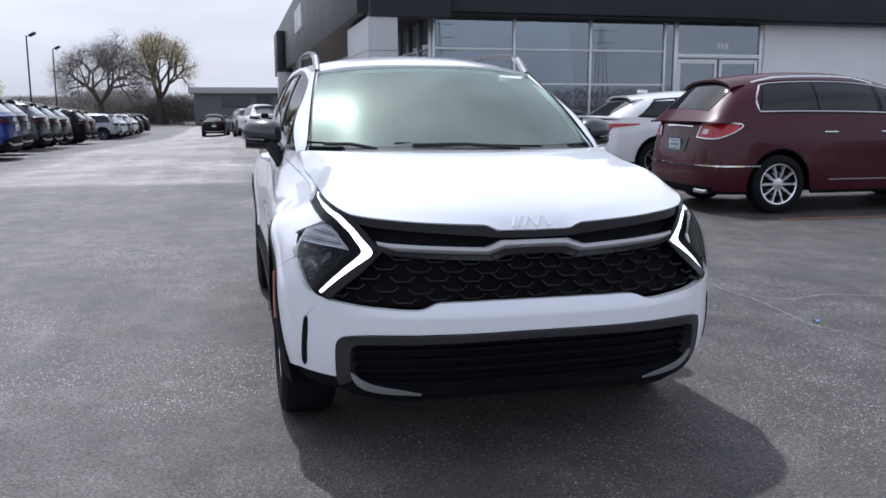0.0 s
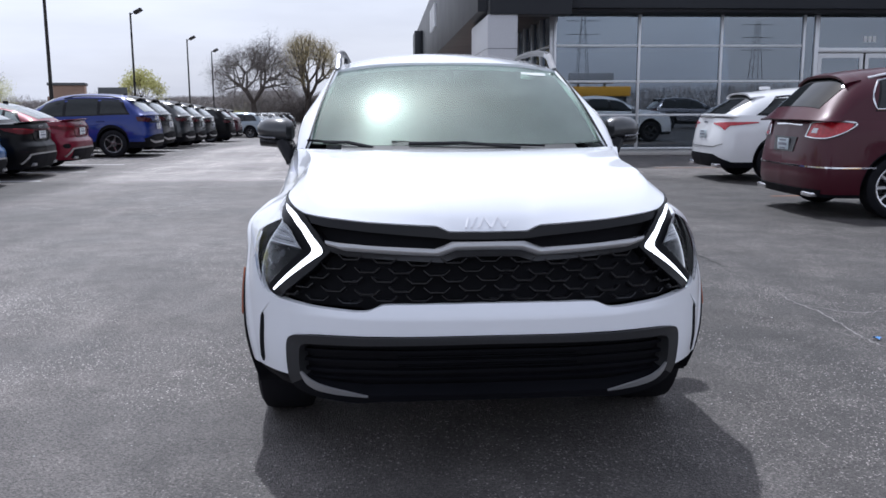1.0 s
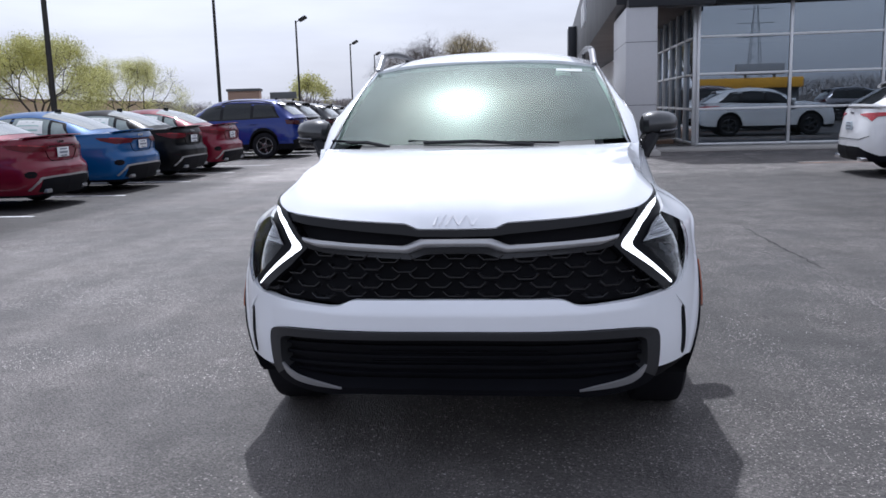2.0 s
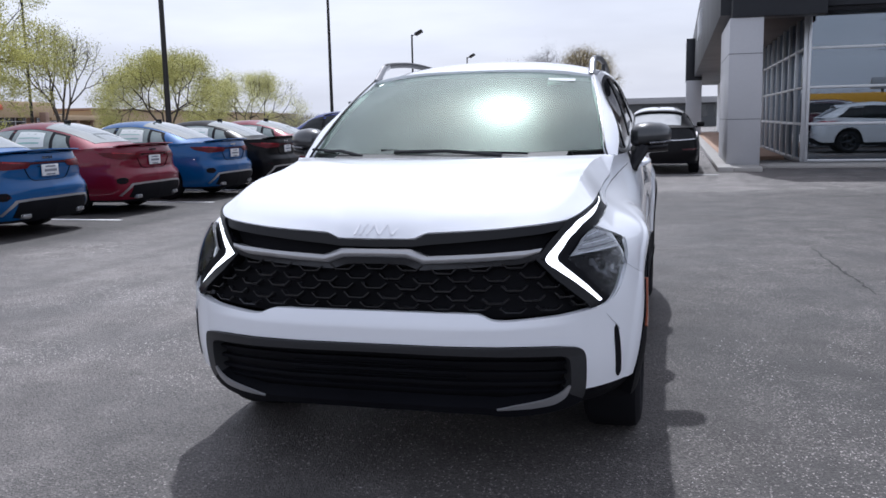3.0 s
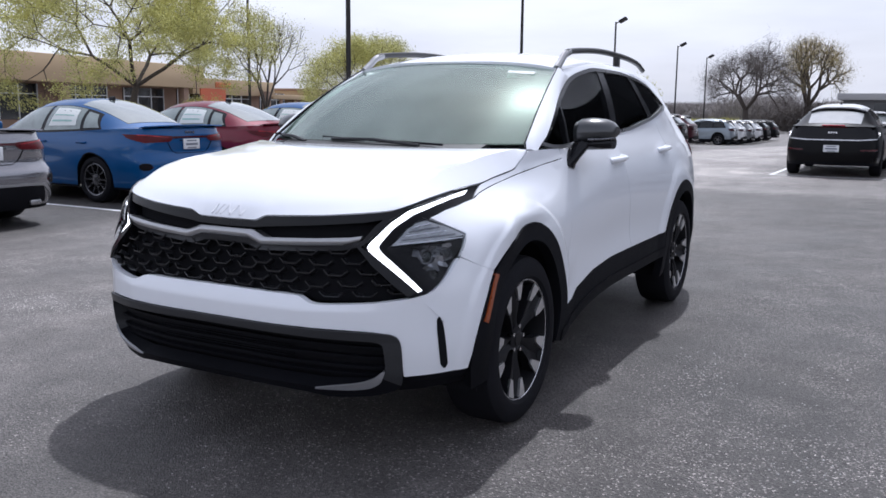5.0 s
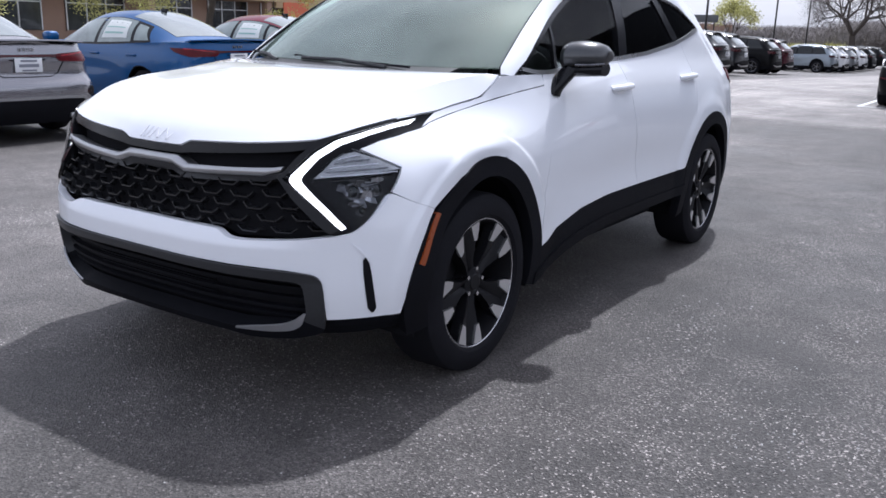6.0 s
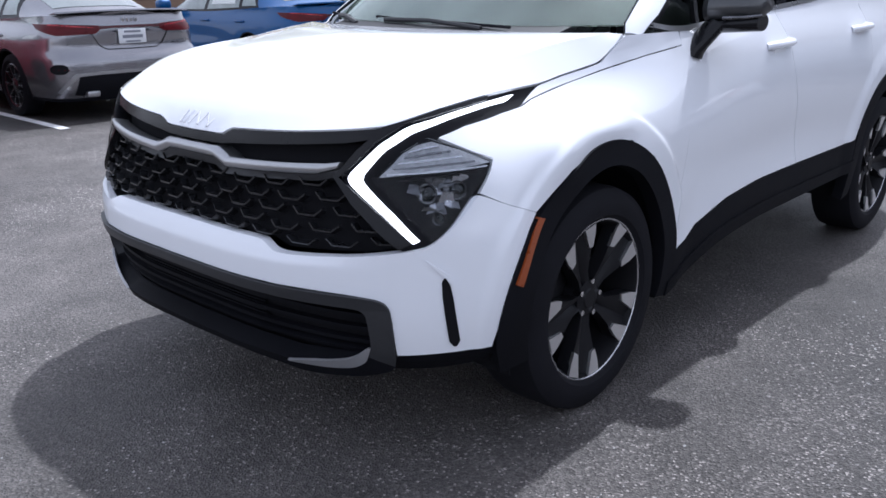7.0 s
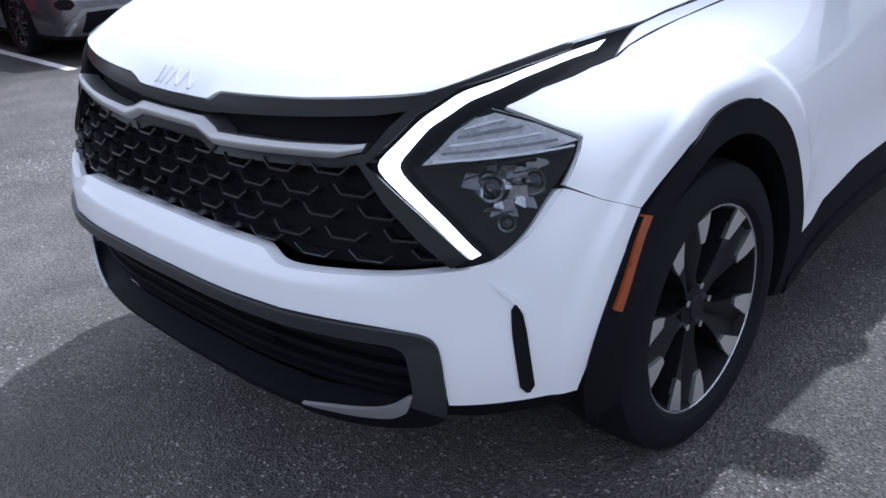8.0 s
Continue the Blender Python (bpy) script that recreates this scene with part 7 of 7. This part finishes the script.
# windscreen pillars
for mir in (False, True):
    sx = -1 if mir else 1
    yy = np.linspace(0.455, 1.12, 14)
    outer = np.array([SH.at(np.array([V(y, 0)[0] * sx]), np.array([float(DT(max(y, 0.468))) + 0.003]))[0] for y in yy])
    k = np.linspace(0, 1, 14)
    a, b = np.array([0.74, 0.40, 1.174]), np.array([0.628, 1.07, 1.548])
    inner = (a + (b - a) * k[:, None] + np.array([0, -0.012, 0.014]) + 0.02 * np.sin(np.pi * k)[:, None] * np.array([0.2, -0.6, 0.8])) * np.array([sx, 1, 1])
    outer = np.vstack([SH.at(np.array([V(0.395, 0)[0] * sx]), np.array([1.148]))[0], outer])
    inner = np.vstack([np.array([0.752 * sx, 0.37, 1.158]), inner])
    part("screen_pillar", loft3(inner, outer, 4, 0.008, 0.02, (sx, -1, 1)), WH, hero)
    seal = inner + np.array([-0.009 * sx, 0.003, 0.001])
    part("screen_seal", loft3(seal, inner, 1, 0.0, 0.012, (sx, -1, 1)), GB, hero)
    # mirror: shell, lower cap, glass and arm
    bm = bmesh.new()
    prof = [(0.838, 0.02, 0.030), (0.848, 0.06, 0.056), (0.875, 0.088, 0.070), (0.93, 0.096, 0.072), (0.985, 0.088, 0.062), (1.02, 0.068, 0.046), (1.036, 0.03, 0.024)]
    rings = [[(sx * x, 0.775 + 0.30 * (x - 0.84) + (ry2 if math.cos(t) < 0 else 0.045) * math.cos(t), 1.226 + 0.06 * (x - 0.84) + (rz2 if math.sin(t) > 0 else rz2 * 0.85) * math.sin(t)) for t in (2 * math.pi * i / 24 for i in range(25))] for x, ry2, rz2 in prof]
    Vv = add_grid(bm, rings)
    for r in (Vv[0], Vv[-1]):
        bm.faces.new(r[:-1])
    bmesh.ops.remove_doubles(bm, verts=bm.verts, dist=1e-5)
    mirror_ob = part("mirror", bm, M["mirror_shell"], hero, "dark grey door mirror")
    bm = bmesh.new()
    rings = [[(sx * x, 0.772 + 0.30 * (x - 0.84) + ry2 * math.cos(t), 1.170 + 0.06 * (x - 0.84) + 0.03 * math.sin(t)) for t in (2 * math.pi * i / 16 for i in range(17))] for x, ry2 in ((0.85, 0.03), (0.88, 0.084), (0.94, 0.094), (0.99, 0.084), (1.022, 0.05))]
    Vv = add_grid(bm, rings)
    for r in (Vv[0], Vv[-1]):
        bm.faces.new(r[:-1])
    bmesh.ops.remove_doubles(bm, verts=bm.verts, dist=1e-5)
    part("mirror_skirt", bm, GB, mirror_ob)
    part("mirror_glass", box((min(sx * 0.865, sx * 1.0), 0.838, 1.18), (max(sx * 0.865, sx * 1.0), 0.846, 1.275), 0.003), M["chrome"], mirror_ob)
    part("indicator", tube([(sx * 0.93, 0.70, 1.198), (sx * 0.99, 0.735, 1.200), (sx * 1.03, 0.79, 1.205)], 0.006, 6), M["lamp_dim"], mirror_ob)
    part("mirror_arm", tube(spline([(sx * 0.836, 0.695, 1.066), (sx * 0.85, 0.705, 1.11), (sx * 0.888, 0.745, 1.175)], 4), 0.055, 14, 0.6), GB, mirror_ob)
    # handles
    for y, z in ((1.36, 1.074), (2.35, 1.097)):
        u = V(y, 0)[0]
        p = SH.at(np.array([u * sx]), np.array([z]))[0]
        part("door_handle", tube(spline([(p[0] - sx * 0.004, y - 0.115, z - 0.008), (p[0] + sx * 0.024, y - 0.07, z), (p[0] + sx * 0.028, y + 0.05, z + 0.004), (p[0] - sx * 0.004, y + 0.115, z + 0.004)], 5), 0.022, 12, 0.75), WH, hero)
        # flat patch of darker white paints the shade of the handle cup
        part("handle_cup", SH.loft([(sx * V(y - 0.06, 0)[0], z - 0.035), (sx * V(y + 0.05, 0)[0], z - 0.035)], [(sx * V(y - 0.06, 0)[0], z + 0.0), (sx * V(y + 0.05, 0)[0], z + 0.0)], 2, 0.05, 0.0015, 0.003), M["paint_shade"], hero)
    # roof rail
    pts = [(sx * 0.612, 1.10, 1.562), (sx * 0.610, 1.19, 1.630), (sx * 0.608, 1.30, 1.660), (sx * 0.606, 1.75, 1.688), (sx * 0.602, 2.25, 1.684), (sx * 0.594, 2.62, 1.660), (sx * 0.59, 2.80, 1.618)]
    part("roof_rail", tube(spline(pts, 8), 0.016, 10, 1.1), M["rail_black"], hero, "dark satin roof rail")
    part("rail_foot", tube(spline([(sx * 0.614, 1.07, 1.556), (sx * 0.612, 1.13, 1.592), (sx * 0.610, 1.20, 1.636), (sx * 0.609, 1.27, 1.654)], 5), 0.0185, 10, 1.1), M["satin_grey"], hero, "bright front foot of the roof rail")
    part("rail_foot", box((sx * 0.604 - 0.012, 2.10, 1.60), (sx * 0.604 + 0.012, 2.19, 1.678), 0.008), M["rail_black"], hero)
# wipers
for a, e in (((0.28, 0.19, 1.168), (-0.25, 0.235, 1.185)), ((-0.42, 0.24, 1.168), (-0.66, 0.36, 1.19))):
    w = part("wiper", tube([a, ((a[0] + e[0]) / 2, (a[1] + e[1]) / 2 - 0.01, (a[2] + e[2]) / 2 + 0.012), e], 0.009, 6), M["trim_dark"], hero)
    part("wiper_blade", tube([(a[0] + 0.12, a[1] + 0.012, a[2] + 0.006), (e[0] - 0.08, e[1] + 0.035, e[2] + 0.008)], 0.006, 6), M["rubber"], w)
part("screen_sticker", loft3([(0.40, 0.906, 1.530), (0.54, 0.939, 1.523)], [(0.40, 0.931, 1.544), (0.54, 0.964, 1.537)], 1, 0, 0.002, (0, -1, 1)), M["paper"], hero)
part("sensor_pod", box((-0.11, 0.97, 1.50), (0.11, 1.12, 1.56), 0.02), M["trim_dark"], hero)
# inside: dash, seats, wheel
part("dashboard", box((-0.70, 0.42, 0.85), (0.70, 0.80, 1.10), 0.06, 3), M["trim_dark"], hero)
part("cabin_floor", box((-0.78, 0.46, 0.43), (0.78, 3.2, 0.47)), M["trim_dark"], hero)
part("headlining", box((-0.54, 1.15, 1.545), (0.54, 3.0, 1.56)), M["seat"], hero)
for sx in (1, -1):
    for y in (1.45, 2.35):
        seat = part("seat", box((sx * 0.38 - 0.25, y - 0.3, 0.55), (sx * 0.38 + 0.25, y + 0.25, 0.78), 0.06, 3), M["seat"], hero)
        bm = box((sx * 0.38 - 0.24, y + 0.18, 0.72), (sx * 0.38 + 0.24, y + 0.32, 1.28), 0.06, 3)
        part("backrest", bm, M["seat"], seat)
        part("headrest", box((sx * 0.38 - 0.13, y + 0.24, 1.30), (sx * 0.38 + 0.13, y + 0.34, 1.46), 0.05, 3), M["seat"], seat)
bm = bmesh.new()
ring = [(0.38 + 0.18 * math.cos(t), 0.92 + 0.06 * math.sin(t), 1.02 + 0.17 * math.sin(t)) for t in (2 * math.pi * k / 24 for k in range(25))]
part("steering_wheel", tube(ring, 0.016, 6), M["trim_dark"], hero)


# wheels: black five-spoke with machined outer facets
def hero_wheel():
    w = 0.115
    tyre = revolve([(-w * 0.8, 0.256), (-w, 0.28), (-w, 0.325), (-w * 0.86, 0.356), (-w * 0.6, 0.364), (w * 0.6, 0.364), (w * 0.84, 0.357), (w * 0.98, 0.333), (w * 1.03, 0.30), (w * 1.0, 0.277), (w * 0.88, 0.265), (w * 0.80, 0.257)], 64)
    rim = revolve([(w * 0.84, 0.265), (w * 0.87, 0.261), (w * 0.84, 0.254), (w * 0.55, 0.243), (-w * 0.6, 0.225), (-w * 0.62, 0.02)], 64)
    out = {}
    hub = revolve([(w * 0.1, 0.062), (w * 0.60, 0.058), (w * 0.66, 0.034), (w * 0.70, 0.030), (w * 0.70, 0.0)], 24)
    spoke, facet, facet2 = bmesh.new(), bmesh.new(), bmesh.new()
    at = lambda r, t, h: (h, r, t)
    rows = []
    for r, hw, h in ((0.03, 0.024, 0.60), (0.09, 0.028, 0.64), (0.145, 0.048, 0.72), (0.205, 0.078, 0.78), (0.253, 0.092, 0.82)):
        rows.append([at(r, -hw, w * h - 0.045), at(r, -hw, w * h), at(r, -hw * 0.42, w * h - 0.004), at(r, 0, w * h - 0.016), at(r, hw * 0.42, w * h - 0.004), at(r, hw, w * h), at(r, hw, w * h - 0.045)])
    add_grid(spoke, rows)
    for sg, fb in ((1, facet), (-1, facet2)):
        q = [at(0.168, sg * 0.060, w * 0.765), at(0.178, sg * 0.040, w * 0.78), at(0.2535, sg * 0.030, w * 0.85), at(0.241, sg * 0.088, w * 0.85), at(0.205, sg * 0.078, w * 0.81)]
        top = [fb.verts.new((p[0] + 0.003, p[1], p[2])) for p in q]
        bot = [fb.verts.new((p[0] - 0.008, p[1], p[2])) for p in q]
        fb.faces.new(top)
        for i in range(5):
            j = (i + 1) % 5
            fb.faces.new((top[i], top[j], bot[j], bot[i]))
    nuts = bmesh.new()
    cyl(nuts, (w * 0.45, 0.056, 0), (w * 0.70, 0.056, 0), 0.010, 0.009, 8)
    disc = revolve([(w * 0.0, 0.06), (w * 0.0, 0.15), (w * 0.1, 0.15), (w * 0.1, 0.06)], 32)
    cal = box((-0.02, -0.16, -0.05), (w * 0.32, -0.10, 0.05), 0.01)
    for nm, b, m in (("wheel", rim, M["rim_black"]), ("tyre", tyre, M["rubber"]), ("hub", hub, M["rim_black"]), ("spoke", spoke, M["rim_black"]), ("facet", facet, M["alloy"]), ("facet_b", facet2, M["alloy"]), ("wheel_nut", nuts, M["chrome"]), ("brake_disc", disc, M["disc_dark"]), ("brake_caliper", cal, M["disc_dark"])):
        bmesh.ops.recalc_face_normals(b, faces=b.faces)
        me = bpy.data.meshes.new(nm)
        b.to_mesh(me)
        b.free()
        smooth(me, 30)
        me.materials.append(m)
        out[nm] = me
    rimr = revolve([(w * 0.862, 0.2655), (w * 0.885, 0.263), (w * 0.885, 0.2600), (w * 0.862, 0.2575)], 56)
    me = bpy.data.meshes.new("rim_edge")
    rimr.to_mesh(me)
    rimr.free()
    me.materials.append(M["lamp_silver"])
    out["rim_edge"] = me
    return out


HW = hero_wheel()
for sx in (1, -1):
    for y in (AX0, AX1):
        w = new("wheel", HW["wheel"])
        w.parent = hero
        w.matrix_local = pose(sx * 0.812, y + 0.006, 0.36, 24 if y == AX0 else 47, 0, 0 if sx > 0 else 180)
        for nm in ("tyre", "hub", "brake_disc", "brake_caliper", "rim_edge"):
            o = new(nm, HW[nm])
            o.parent = w
        for k in range(5):
            for nm, ph in (("spoke", 0.25), ("facet", 0.25), ("facet_b", 0.25), ("wheel_nut", 0.75)):
                o = new(nm.replace("_b", ""), HW[nm])
                o.parent = w
                o.matrix_local = pose(0, 0, 0, 72 * (k + ph), 0, 0)

# ---- small things on the ground ----
def crack(name, pts, width, seed, label, material):
    """A thin broken-edged crack in the asphalt filled with pale grit."""
    rng = random.Random(seed)
    line = spline([(x, y, 0) for x, y in pts], 14)
    G = []
    for i, p in enumerate(line):
        d = line[min(i + 1, len(line) - 1)] - line[max(i - 1, 0)]
        s = np.array([-d[1], d[0], 0]) / max(np.hypot(d[0], d[1]), 1e-6)
        c = p + s * rng.uniform(-1, 1) * width * 1.6
        w = width * rng.uniform(0.25, 1.1) * min(1.0, 0.1 + 4 * min(i, len(line) - 1 - i) / len(line))
        G.append([c + s * w + np.array([0, 0, 0.0035]), c + np.array([0, 0, 0.005]), c - s * w + np.array([0, 0, 0.0035])])
    bm = bmesh.new()
    add_grid(bm, G)
    return tagged(mesh_of(name, bm, material), label, "crack", "cracks in the asphalt", kind="structure")


crack("ground_crack", [(2.52, 0.22), (2.50, 0.54), (2.42, 0.82), (2.48, 1.47), (2.44, 1.8), (2.49, 2.3)], 0.009, 1, "pale gritty crack running along the asphalt", M["grit_pale"])
crack("ground_crack", [(2.49, 3.0), (2.44, 3.7), (2.40, 4.4), (2.36, 5.4)], 0.012, 2, "thin dark crack further along the asphalt", M["crack_dark"])
crack("ground_crack", [(2.46, 1.7), (2.7, 1.45), (3.1, 1.5), (3.6, 1.3)], 0.009, 3, "thin branching crack in the asphalt", M["grit_pale"])


def litter():
    """A crumpled scrap of blue film."""
    rng = random.Random(5)
    bm = bmesh.new()
    G = [[(2.46 + i * 0.011 + rng.uniform(-0.005, 0.005), 0.80 + j * 0.009 + rng.uniform(-0.005, 0.005), 0.006 + rng.uniform(0, 0.018)) for j in range(4)] for i in range(5)]
    add_grid(bm, G)
    ob = mesh_of("litter_scrap", bm, M["blue_litter"], angle=10)
    return tagged(ob, "small crumpled scrap of blue litter on asphalt", "litter")


litter()


def loose_grit(name, area, count, size, seed, material, label):
    """Loose chips lying about the worn patches."""
    rng = random.Random(seed)
    V, F = [], []
    x0, x1, y0, y1 = area
    while len(V) < count * 5:
        x, y = rng.uniform(x0, x1), rng.uniform(y0, y1)
        if noise.noise(Vector((x * 1.1, y * 1.1, seed))) + 0.6 * noise.noise(Vector((x * 3.3, y * 3.3, seed))) < rng.uniform(-0.1, 0.7):
            continue
        r = size * rng.uniform(0.4, 1.5) * rng.uniform(0.6, 1.0)
        a0 = rng.uniform(0, 6.28)
        i = len(V)
        V += [(x + r * math.cos(a0 + k * 1.57) * rng.uniform(0.6, 1.2), y + r * math.sin(a0 + k * 1.57) * rng.uniform(0.6, 1.2), 0.0) for k in range(4)] + [(x, y, r * 0.6)]
        F += [(i, i + 1, i + 4), (i + 1, i + 2, i + 4), (i + 2, i + 3, i + 4), (i + 3, i, i + 4)]
    me = bpy.data.meshes.new(name)
    me.from_pydata(V, [], F)
    me.materials.append(material)
    return tagged(new(name, me), label, "grit", kind="stuff")


loose_grit("pale_grit", (1.0, 5.5, -2.4, 5.0), 2600, 0.0055, 11, M["grit_pale"], "loose pale stone chips on worn asphalt")
loose_grit("pale_grit", (1.2, 3.0, -0.3, 1.6), 190, 0.006, 14, M["grit_white"], "cluster of bright white stone chips by the car")
loose_grit("pale_grit", (-2.2, 1.6, -2.6, -0.1), 260, 0.0042, 15, M["grit_white"], "sparse white chips scattered in front of the car")
loose_grit("pale_grit", (0.4, 4.5, -4.2, -0.6), 900, 0.0042, 12, M["grit_pale"], "scattered pale chips near the car")
loose_grit("pale_grit", (-4.5, -1.0, -3.0, 9.0), 1500, 0.005, 13, M["grit_pale"], "dusty pale chips in the driving lane")
